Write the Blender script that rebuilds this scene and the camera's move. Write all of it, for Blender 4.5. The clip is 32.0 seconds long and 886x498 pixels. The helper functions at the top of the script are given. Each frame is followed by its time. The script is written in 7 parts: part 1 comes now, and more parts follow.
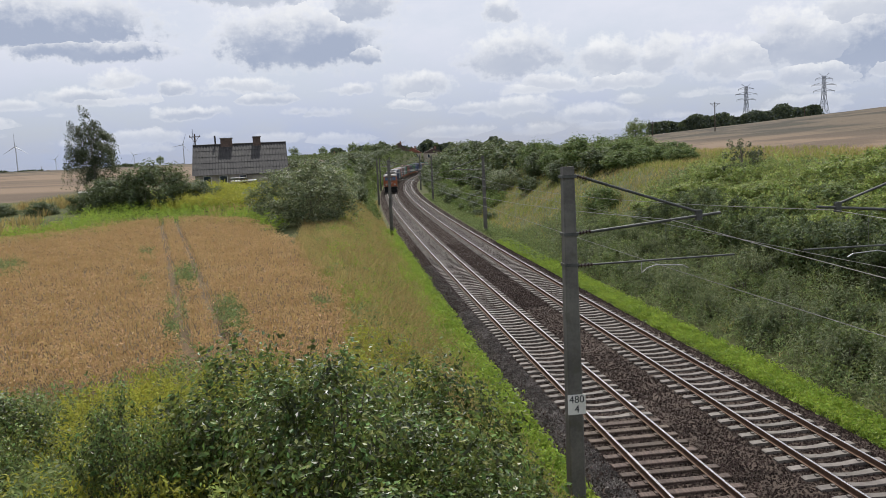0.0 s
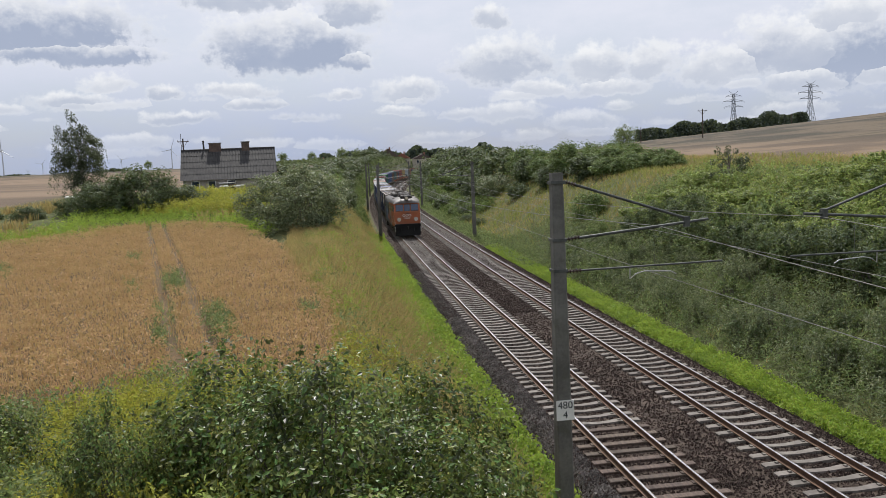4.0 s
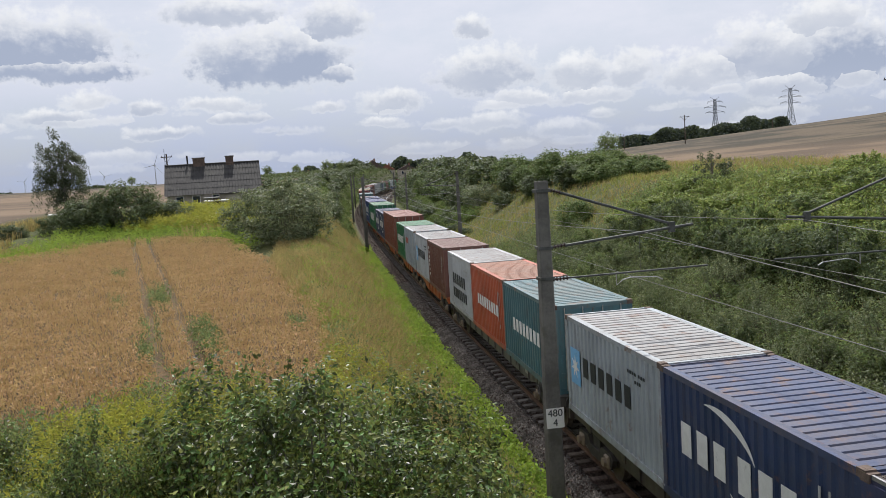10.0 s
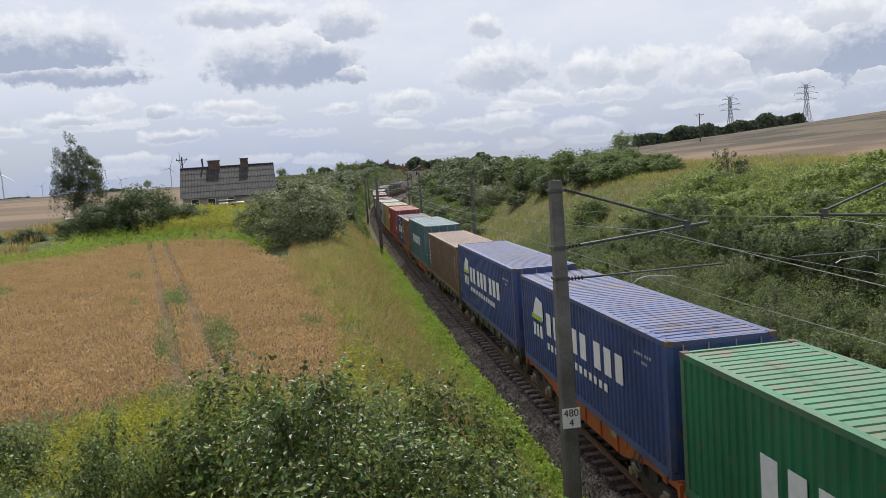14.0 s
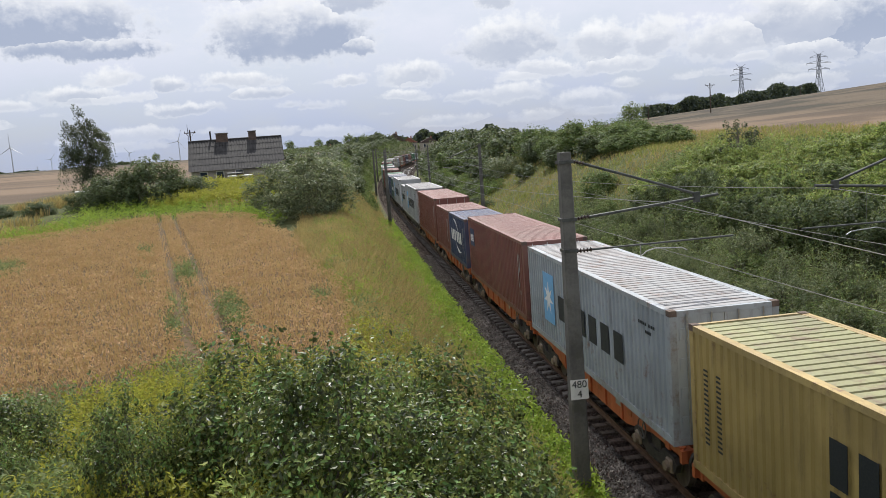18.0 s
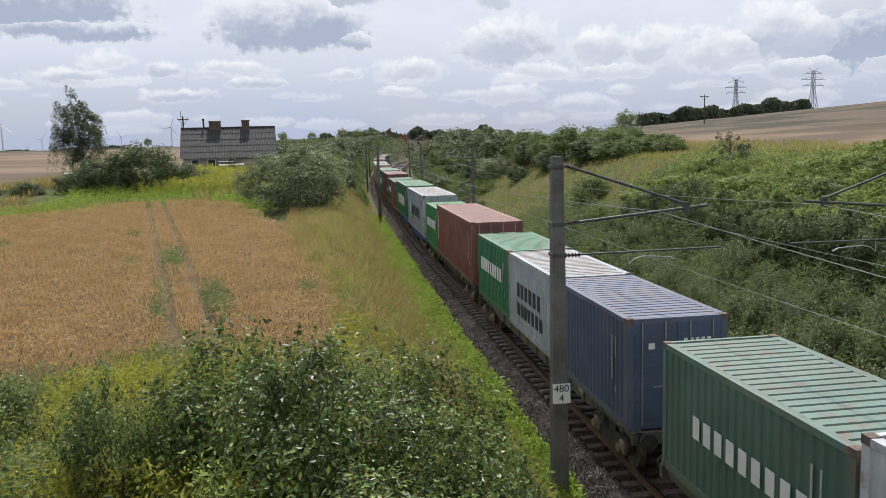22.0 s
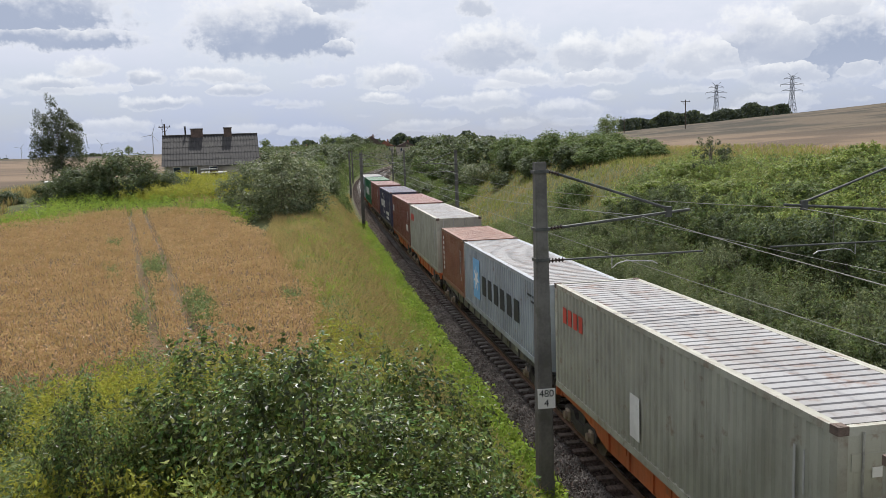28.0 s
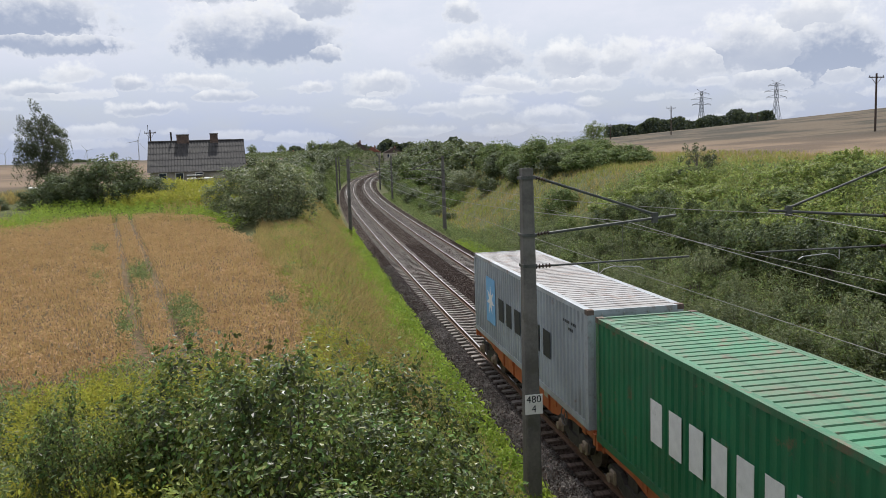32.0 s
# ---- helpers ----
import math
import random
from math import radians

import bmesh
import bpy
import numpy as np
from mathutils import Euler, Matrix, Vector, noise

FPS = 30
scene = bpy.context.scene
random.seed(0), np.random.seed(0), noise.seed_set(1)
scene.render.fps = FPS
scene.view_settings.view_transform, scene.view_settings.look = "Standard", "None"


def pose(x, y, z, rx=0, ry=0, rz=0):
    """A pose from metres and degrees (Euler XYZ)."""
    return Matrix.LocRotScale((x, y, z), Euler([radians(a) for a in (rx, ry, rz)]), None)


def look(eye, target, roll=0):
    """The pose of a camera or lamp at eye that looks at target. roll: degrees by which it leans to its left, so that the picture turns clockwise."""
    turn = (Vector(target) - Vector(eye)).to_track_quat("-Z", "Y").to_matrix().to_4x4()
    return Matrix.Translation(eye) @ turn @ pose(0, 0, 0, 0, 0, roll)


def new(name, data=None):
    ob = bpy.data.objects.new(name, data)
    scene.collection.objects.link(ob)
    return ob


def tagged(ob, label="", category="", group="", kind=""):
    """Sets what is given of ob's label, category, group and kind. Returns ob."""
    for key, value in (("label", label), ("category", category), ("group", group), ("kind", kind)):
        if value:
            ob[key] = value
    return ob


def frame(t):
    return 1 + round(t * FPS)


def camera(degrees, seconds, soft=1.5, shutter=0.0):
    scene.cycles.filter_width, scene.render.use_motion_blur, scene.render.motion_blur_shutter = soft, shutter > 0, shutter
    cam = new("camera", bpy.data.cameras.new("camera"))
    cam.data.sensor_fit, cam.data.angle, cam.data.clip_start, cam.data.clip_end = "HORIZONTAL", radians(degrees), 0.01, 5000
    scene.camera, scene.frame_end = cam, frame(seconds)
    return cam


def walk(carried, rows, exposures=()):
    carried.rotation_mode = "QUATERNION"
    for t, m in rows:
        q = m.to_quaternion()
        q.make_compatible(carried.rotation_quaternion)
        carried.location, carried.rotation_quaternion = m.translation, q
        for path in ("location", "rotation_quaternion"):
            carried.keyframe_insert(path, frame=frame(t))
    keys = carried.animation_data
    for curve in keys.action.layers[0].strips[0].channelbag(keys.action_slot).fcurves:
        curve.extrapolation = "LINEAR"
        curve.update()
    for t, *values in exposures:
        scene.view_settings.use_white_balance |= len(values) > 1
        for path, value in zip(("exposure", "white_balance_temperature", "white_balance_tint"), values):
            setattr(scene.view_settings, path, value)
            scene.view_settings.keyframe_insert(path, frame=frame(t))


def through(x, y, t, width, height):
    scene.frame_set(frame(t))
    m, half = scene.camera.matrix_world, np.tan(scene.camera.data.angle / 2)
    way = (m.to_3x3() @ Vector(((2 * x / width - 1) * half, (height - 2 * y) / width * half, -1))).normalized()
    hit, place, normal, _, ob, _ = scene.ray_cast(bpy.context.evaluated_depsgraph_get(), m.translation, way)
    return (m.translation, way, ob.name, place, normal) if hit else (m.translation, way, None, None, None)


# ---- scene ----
# The whole world is seen from a bridge over a double-track railway; z = 0 is the rail top.
EYE = (0.0, 0.0, 7.89)
cam = camera(56.93, 32.0, soft=0.75)


def gaze(yaw, pitch, roll):
    """Camera pose: degrees to the right of north, above the horizon, and rolled to its right."""
    a, e = radians(yaw), radians(pitch)
    aim = (EYE[0] + 50 * math.sin(a) * math.cos(e), EYE[1] + 50 * math.cos(a) * math.cos(e), EYE[2] + 50 * math.sin(e))
    return look(EYE, aim, -roll)


# seconds, yaw, pitch, roll of the hand-held camera
GAZES = [
    (0, -0.29, -6.46, 2.66), (0.5, -0.31, -6.35, 2.55), (1, -0.18, -6.24, 2.45), (1.5, 0.03, -6.11, 2.43),
    (2, 0.17, -6.13, 2.42), (2.5, 0.37, -6.18, 2.44), (3, 0.48, -6.20, 2.45), (3.5, 0.53, -6.17, 2.45),
    (5.5, 0.20, -5.90, 2.67), (6, 0.00, -5.97, 2.68), (6.5, -0.13, -6.02, 2.68), (7, -0.17, -6.04, 2.75),
    (7.5, 0.06, -6.00, 2.78), (8, 0.44, -5.95, 2.85), (8.5, 0.80, -5.84, 3.02), (9, 1.13, -5.72, 3.17),
    (9.5, 1.35, -5.55, 3.37), (10, 1.49, -5.43, 3.55), (10.5, 1.53, -5.47, 3.67), (11, 1.47, -5.43, 3.76),
    (11.5, 1.31, -5.33, 3.82), (12, 1.10, -5.22, 3.89), (12.5, 0.93, -5.16, 3.99), (13, 0.80, -5.15, 3.98),
    (13.5, 0.61, -5.23, 4.03), (14, 0.48, -5.33, 4.07), (14.5, 0.29, -5.45, 4.21), (16.5, 0.13, -6.20, 4.53),
    (17, 0.10, -6.44, 4.60), (17.5, -0.16, -6.76, 4.63), (18, -0.26, -7.22, 4.28), (18.5, -0.35, -7.54, 4.33),
    (19, -0.38, -7.56, 4.33), (19.5, -0.33, -7.54, 4.05), (20, -0.17, -7.46, 3.54), (20.5, 0.07, -7.39, 2.93),
    (21, 0.45, -7.39, 2.33), (21.5, 0.57, -7.41, 2.02), (22, 0.53, -7.35, 1.60), (22.5, 0.36, -7.28, 1.32),
    (23, 0.20, -7.14, 1.42), (23.5, 0.10, -7.14, 1.44), (24, 0.05, -7.13, 1.52), (24.5, 0.12, -7.16, 1.59),
    (25, 0.22, -7.17, 1.61), (25.5, 0.63, -7.18, 1.62), (27.5, 1.52, -7.02, 1.92), (28, 1.68, -6.96, 1.91),
    (28.5, 1.75, -6.85, 1.94), (29, 1.85, -6.78, 1.98), (29.5, 1.98, -6.62, 1.94), (30, 2.04, -6.54, 1.87),
    (30.5, 2.06, -6.52, 1.83), (31, 2.15, -6.55, 1.88), (31.5, 2.32, -6.59, 1.94), (32, 2.60, -6.57, 1.89),
]
walk(cam, [(t, gaze(a, e, r)) for t, a, e, r in GAZES], [(0, 0.0), (8, 0.02), (12, 0.0), (17, 0.10), (25, 0.08), (32, 0.06)])

# ---------------------------------------------------------------- light
SUN_AZ, SUN_EL = radians(-4), radians(55)
sun = new("sun", bpy.data.lights.new("sun", "SUN"))
sun.data.energy, sun.data.angle, sun.data.color = 5.0, radians(0.6), (1.0, 0.965, 0.92)
SUN_DIR = Vector((math.sin(SUN_AZ) * math.cos(SUN_EL), math.cos(SUN_AZ) * math.cos(SUN_EL), math.sin(SUN_EL)))
sun.matrix_world = Matrix.Translation((0, 0, 60)) @ SUN_DIR.to_track_quat("Z", "Y").to_matrix().to_4x4()


class Graph:
    """A small helper to write node trees as expressions."""

    def __init__(self, tree):
        self.t = tree
        self.t.nodes.clear()

    def node(self, kind, ins=(), **props):
        n = self.t.nodes.new(kind)
        for k, v in props.items():
            setattr(n, k, v)
        items = ins.items() if isinstance(ins, dict) else enumerate(ins)
        for k, v in items:
            if v is None:
                continue
            if isinstance(v, bpy.types.NodeSocket):
                self.t.links.new(v, n.inputs[k])
            else:
                n.inputs[k].default_value = v
        return n

    def math(self, op, a, b=None, clamp=False):
        return self.node("ShaderNodeMath", [a, b], operation=op, use_clamp=clamp).outputs[0]

    def vec(self, op, a, b=None):
        n = self.node("ShaderNodeVectorMath", [a, b], operation=op)
        return n.outputs["Value"] if op in ("LENGTH", "DOT_PRODUCT") else n.outputs[0]

    def noise(self, vector, scale, detail=4.0, rough=0.55):
        return self.node("ShaderNodeTexNoise", {"Vector": vector, "Scale": scale, "Detail": detail, "Roughness": rough}).outputs["Fac"]

    def span(self, v, a, b, c=0.0, d=1.0):
        n = self.node("ShaderNodeMapRange", {"Value": v, "From Min": a, "From Max": b, "To Min": c, "To Max": d}, interpolation_type="SMOOTHSTEP")
        return n.outputs[0]

    def mix(self, f, a, b, blend="MIX"):
        n = self.node("ShaderNodeMix", data_type="RGBA", blend_type=blend)
        for sock, v in ((n.inputs[0], f), (n.inputs[6], a), (n.inputs[7], b)):
            if isinstance(v, bpy.types.NodeSocket):
                self.t.links.new(v, sock)
            else:
                sock.default_value = (*v, 1.0) if isinstance(v, tuple) and len(v) == 3 else v
        return n.outputs[2]


# large clouds that stand in the view: azimuth, elevation, half width, height (radians), gloom of the base
CLOUDS = [
    (-0.433, 0.155, 0.114, 0.047, 1.0), (-0.408, 0.131, 0.094, 0.019, 1.0), (-0.167, 0.136, 0.101, 0.052, 0.95), (-0.088, 0.123, 0.025, 0.015, 0.85), (-0.214, 0.191, 0.074, 0.024, 0.55),
    (-0.090, 0.176, 0.046, 0.031, 0.7), (-0.371, 0.099, 0.030, 0.015, 0.15), (-0.305, 0.091, 0.019, 0.012, 0.5), (-0.230, 0.091, 0.044, 0.012, 0.25), (-0.407, 0.082, 0.047, 0.012, 0.55),
    (-0.101, 0.085, 0.020, 0.009, 0.3), (-0.026, 0.083, 0.042, 0.020, 0.45), (-0.038, 0.061, 0.028, 0.009, 0.3), (-0.296, 0.059, 0.042, 0.011, 0.7), (-0.354, 0.034, 0.054, 0.011, 0.2),
    (0.091, 0.109, 0.062, 0.038, 0.55), (0.078, 0.165, 0.021, 0.019, 0.4), (0.201, 0.100, 0.044, 0.031, 0.4), (0.263, 0.099, 0.035, 0.027, 0.35), (0.338, 0.089, 0.056, 0.031, 0.4),
    (0.410, 0.102, 0.062, 0.047, 0.6), (0.486, 0.092, 0.054, 0.060, 1.0), (0.470, 0.135, 0.047, 0.027, 0.3), (0.432, 0.069, 0.050, 0.019, 0.45), (0.136, 0.078, 0.042, 0.013, 0.2),
    (0.216, 0.078, 0.044, 0.015, 0.3), (0.087, 0.053, 0.048, 0.017, 0.4), (0.185, 0.038, 0.042, 0.017, 0.5), (0.496, 0.073, 0.027, 0.020, 0.4), (0.417, 0.039, 0.040, 0.012, 0.35),
]
world = bpy.data.worlds.new("sky")
scene.world = world
world.use_nodes = True
g = Graph(world.node_tree)
ray = g.node("ShaderNodeTexCoord").outputs["Generated"]
sky = g.node("ShaderNodeTexSky", sky_type="NISHITA", sun_disc=False, sun_elevation=SUN_EL, sun_rotation=SUN_AZ, air_density=1.0, dust_density=1.2, ozone_density=1.0).outputs[0]
sep = g.node("ShaderNodeSeparateXYZ", [ray])
az = g.math("ARCTAN2", sep.outputs[0], sep.outputs[1])
el = g.math("ARCSINE", sep.outputs[2])
flat = g.node("ShaderNodeCombineXYZ", [az, el, 0.0]).outputs[0]
# billows bend the outlines; small ones grow where clouds are small and low
wob = g.node("ShaderNodeTexNoise", {"Vector": flat, "Scale": 26.0, "Detail": 6.0, "Roughness": 0.62})
warp = g.vec("MULTIPLY", g.vec("SUBTRACT", wob.outputs["Color"], (0.5, 0.5, 0.5)), (0.050, 0.026, 0.0))
at = g.vec("ADD", flat, warp)


def heap_shape(local):
    """Depth in a heap with a flat base, and the height in it, from local coordinates."""
    d = g.vec("MAXIMUM", local, g.vec("MULTIPLY", local, (-1.0, -1.8, 0.0)))
    return g.math("SUBTRACT", 1.0, g.vec("LENGTH", d)), g.vec("DOT_PRODUCT", local, (0.0, 1.0, 0.0))


deep, rise, gloom = None, None, None
for ca, ce, cw, ch, cg in CLOUDS:
    b, v = heap_shape(g.vec("MULTIPLY", g.vec("SUBTRACT", at, (ca, ce, 0.0)), (1 / cw, 1 / ch, 0.0)))
    if deep is None:
        deep, rise, gloom = b, v, g.math("ADD", cg, 0.0)
        continue
    front = g.math("GREATER_THAN", b, deep)
    deep = g.math("MAXIMUM", deep, b)
    rise = g.node("ShaderNodeMix", [front, None, rise, v]).outputs[0]
    gloom = g.node("ShaderNodeMix", [front, None, gloom, cg]).outputs[0]

# rows of small heaps over the horizon, larger ones in the rest of the sky
small = g.vec("MULTIPLY", g.vec("ADD", flat, g.vec("MULTIPLY", warp, (0.34, 0.30, 0.0))), (13.0, 42.0, 0.0))
cell = g.node("ShaderNodeTexVoronoi", {"Vector": small, "Scale": 1.0, "Randomness": 0.9}, voronoi_dimensions="2D", feature="F1")
chance = g.node("ShaderNodeSeparateXYZ", [cell.outputs["Color"]])
wide = g.span(chance.outputs[0], 0.0, 1.0, 0.9, 2.3)
off = g.vec("MULTIPLY", g.vec("SUBTRACT", small, cell.outputs["Position"]), g.node("ShaderNodeCombineXYZ", [wide, 2.0, 0.0]).outputs[0])
b2, v2 = heap_shape(off)
band = g.math("MULTIPLY", g.span(el, 0.004, 0.02), g.span(el, 0.115, 0.085))
b2 = g.math("SUBTRACT", b2, g.math("ADD", g.span(chance.outputs[1], 0.20, 0.80, 0.30, 1.0), g.math("MULTIPLY", g.math("SUBTRACT", 1.0, band), 2.0)))
low = g.math("ADD", sep.outputs[2], 0.12)
plan = g.node("ShaderNodeCombineXYZ", [g.math("DIVIDE", sep.outputs[0], low), g.math("DIVIDE", sep.outputs[1], low), 0.0]).outputs[0]
b3 = g.math("MULTIPLY", g.math("SUBTRACT", g.noise(plan, 1.7, 5.0, 0.55), 0.55), 3.0)
b3 = g.math("SUBTRACT", b3, g.span(el, 0.21, 0.32, 3.0, 0.0))
low_front = g.math("GREATER_THAN", b2, deep)
deep = g.math("MAXIMUM", deep, b2)
rise = g.node("ShaderNodeMix", [low_front, None, rise, v2]).outputs[0]
gloom = g.node("ShaderNodeMix", [low_front, None, gloom, g.span(chance.outputs[2], 0.0, 1.0, 0.05, 0.5)]).outputs[0]
high_front = g.math("GREATER_THAN", b3, deep)
deep = g.math("MAXIMUM", deep, b3)
rise = g.node("ShaderNodeMix", [high_front, None, rise, 0.1]).outputs[0]
fray = g.math("SUBTRACT", g.noise(flat, 95.0, 6.0, 0.62), 0.5)
curl = g.math("SUBTRACT", g.noise(g.vec("MULTIPLY", flat, (1.0, 1.35, 1.0)), 38.0, 5.0, 0.6), 0.5)
broad = g.math("SUBTRACT", g.noise(g.vec("MULTIPLY", flat, (1.0, 2.0, 1.0)), 13.0, 4.0, 0.55), 0.5)
edge = g.math("ADD", g.math("ADD", deep, 0.10), g.math("ADD", g.math("ADD", g.math("MULTIPLY", fray, 1.0), g.math("MULTIPLY", broad, 0.9)), g.math("MULTIPLY", curl, 0.8)))
cover = g.span(edge, -0.15, 0.46)
# grey towards the flat base and in the depth, white along the sunlit crowns
crown = g.span(g.math("ADD", rise, g.math("ADD", g.math("MULTIPLY", curl, 1.1), g.math("MULTIPLY", fray, 0.7))), -0.05, 0.95)
bulk = g.span(edge, -0.05, 0.55, 0.30, 1.0)
grey = g.math("MULTIPLY", g.math("SUBTRACT", 1.0, g.math("MULTIPLY", crown, 0.85)), bulk)
grey = g.math("MULTIPLY", grey, g.math("ADD", 0.40, g.math("MULTIPLY", gloom, 0.62)))
grey = g.math("ADD", grey, g.math("MULTIPLY", broad, 0.5), clamp=True)
veil = g.noise(g.vec("MULTIPLY", flat, (1.0, 2.2, 1.0)), 6.0, 5.0, 0.6)
up = g.span(el, 0.0, 0.17)
haze = g.mix(up, (4.9, 5.7, 7.8), (9.1, 9.35, 10.5))
blue = g.mix(g.span(veil, 0.3, 0.7, 0.70, 0.97), sky, haze)
puff = g.mix(grey, (10.9, 11.0, 11.2), (4.3, 5.0, 6.6))
color = g.mix(g.math("MULTIPLY", cover, g.span(el, 0.0, 0.11, 0.35, 0.92)), blue, puff)
below = g.span(el, -0.03, 0.0)
color = g.mix(below, (1.5, 1.4, 1.0), color)
g.node("ShaderNodeOutputWorld", [g.node("ShaderNodeBackground", {"Color": color, "Strength": 0.085}).outputs[0]])

# ---------------------------------------------------------------- materials
MATS = {}


def surface(name, dark, light, scale=3.0, rough=0.7, bump=0.2, bump_scale=30.0, metal=0.0, vary=0.0, stain=None, stain_at=(0.55, 0.7), stain_scale=1.2, through=0.0, coords="Object", stretch=(1, 1, 1), spec=0.5, island=0.0):
    """A principled surface with colour variation at two scales, relief and optional stains."""
    if name in MATS:
        return MATS[name]
    m = bpy.data.materials.new(name)
    m.use_nodes = True
    g = Graph(m.node_tree)
    at = g.vec("MULTIPLY", g.node("ShaderNodeTexCoord").outputs[coords], stretch)
    info = g.node("ShaderNodeObjectInfo").outputs["Random"]
    at = g.vec("ADD", at, g.node("ShaderNodeCombineXYZ", [g.math("MULTIPLY", info, 37.0), g.math("MULTIPLY", info, 11.0), 0.0]).outputs[0])
    coarse, fine = g.noise(at, scale, 5.0), g.noise(at, scale * 9.0, 3.0)
    f = g.math("ADD", g.math("MULTIPLY", coarse, 0.65), g.math("MULTIPLY", fine, 0.35))
    c = g.mix(g.span(f, 0.32, 0.68), dark, light)
    if stain:
        where = g.span(g.noise(at, stain_scale, 6.0, 0.65), stain_at[0], stain_at[1])
        c = g.mix(where, c, stain)
    rnd = None
    if vary:
        rnd = info
    if island:
        rnd = g.node("ShaderNodeNewGeometry").outputs["Random Per Island"]
        vary = island
    if rnd is not None:
        n = g.node("ShaderNodeHueSaturation", {"Hue": g.span(rnd, 0.0, 1.0, 0.5 - 0.06 * vary, 0.5 + 0.06 * vary), "Value": g.span(g.math("FRACT", g.math("MULTIPLY", rnd, 7.3)), 0.0, 1.0, 1 - vary, 1 + vary), "Color": c})
        c = n.outputs[0]
    ro = g.span(fine, 0.2, 0.8, max(0.03, rough - 0.1), min(1.0, rough + 0.1))
    props = {"Base Color": c, "Roughness": ro, "Metallic": metal, "Specular IOR Level": spec}
    if bump:
        h = g.math("ADD", g.noise(at, bump_scale, 4.0), g.math("MULTIPLY", coarse, 0.6))
        props["Normal"] = g.node("ShaderNodeBump", {"Height": h, "Strength": bump, "Distance": 0.02}).outputs[0]
    out = g.node("ShaderNodeBsdfPrincipled", props).outputs[0]
    if through:
        glow = g.node("ShaderNodeBsdfTranslucent", {"Color": g.mix(0.35, c, (0.30, 0.36, 0.09))}).outputs[0]
        out = g.node("ShaderNodeMixShader", [through, out, glow]).outputs[0]
    g.node("ShaderNodeOutputMaterial", [out])
    MATS[name] = m
    return m


def plain(name, color, rough=0.5, metal=0.0, spec=0.5):
    return surface(name, tuple(v * 0.82 for v in color), tuple(min(1, v * 1.12) for v in color), 2.5, rough, 0.08, 40.0, metal, spec=spec)


def glass(name, color=(0.02, 0.03, 0.05)):
    m = bpy.data.materials.new(name)
    m.use_nodes = True
    b = m.node_tree.nodes["Principled BSDF"]
    b.inputs["Base Color"].default_value = (*color, 1)
    b.inputs["Roughness"].default_value = 0.06
    b.inputs["Specular IOR Level"].default_value = 0.8
    return m


# ---------------------------------------------------------------- the line of the tracks
TRACK_GAP, GRADE = 4.07, 0.00418
KNOTS = [-150, 0, 41, 82, 133, 184, 245, 306, 408, 700]
BENDS = [4.9e-4, 4.93e-4, 3.2e-4, 2.57e-4, 5.44e-4, 7.61e-4, 8.22e-4, 8.68e-4, 9.14e-4, 9.2e-4]
STEP = 0.25
RUN = np.arange(-150, 700 + STEP, STEP)
_k = np.interp(RUN, KNOTS, BENDS)
_i0 = int(round(150 / STEP))
_h = np.concatenate([[0], np.cumsum((_k[1:] + _k[:-1]) / 2 * STEP)])
HEAD = -0.14406 + _h - _h[_i0]
_m = (HEAD[1:] + HEAD[:-1]) / 2
LX = np.concatenate([[0], np.cumsum(np.sin(_m) * STEP)])
LY = np.concatenate([[0], np.cumsum(np.cos(_m) * STEP)])
LX, LY = LX - LX[_i0] + 8.02, LY - LY[_i0]


def line(s, n=0.0, z=0.0):
    """A point s metres along the near track's centre line, n metres to its right, z above its rails; and the heading."""
    a = np.interp(s, RUN, HEAD)
    return np.interp(s, RUN, LX) + n * np.cos(a), np.interp(s, RUN, LY) - n * np.sin(a), GRADE * s + z, a


def on_line(s, n=0.0, z=0.0, turn=0.0):
    """The pose of a thing on the line whose own +x points along the track, away from the bridge."""
    x, y, h, a = line(s, n, z)
    return pose(float(x), float(y), float(h), 0, 0, 90 - math.degrees(float(a)) + turn)


def along(x, y):
    """s and n of places in the plan."""
    x, y = np.asarray(x, float), np.asarray(y, float)
    s = y.copy()
    for _ in range(12):
        px, py, _z, a = line(s)
        ds = (x - px) * np.sin(a) + (y - py) * np.cos(a)
        s = np.clip(s + ds, -150, 700)
    px, py, _z, a = line(s)
    return s, (x - px) * np.cos(a) - (y - py) * np.sin(a)


def lumps(x, y, size, seed=0):
    """Cheap smooth noise of about -1..1."""
    q = np.zeros_like(np.asarray(x, float))
    r = np.random.RandomState(seed)
    for k in range(5):
        a, b, c, d = r.uniform(-1, 1, 4)
        q = q + np.sin((x * a + y * b) * 6.28 / size * (0.7 + k * 0.35) + c * 9) * np.cos((y * d - x * b) * 6.28 / size * (0.6 + k * 0.3) + k)
    return q / 3


def smooth(v, a, b):
    t = np.clip((v - a) / (b - a), 0, 1)
    return t * t * (3 - 2 * t)


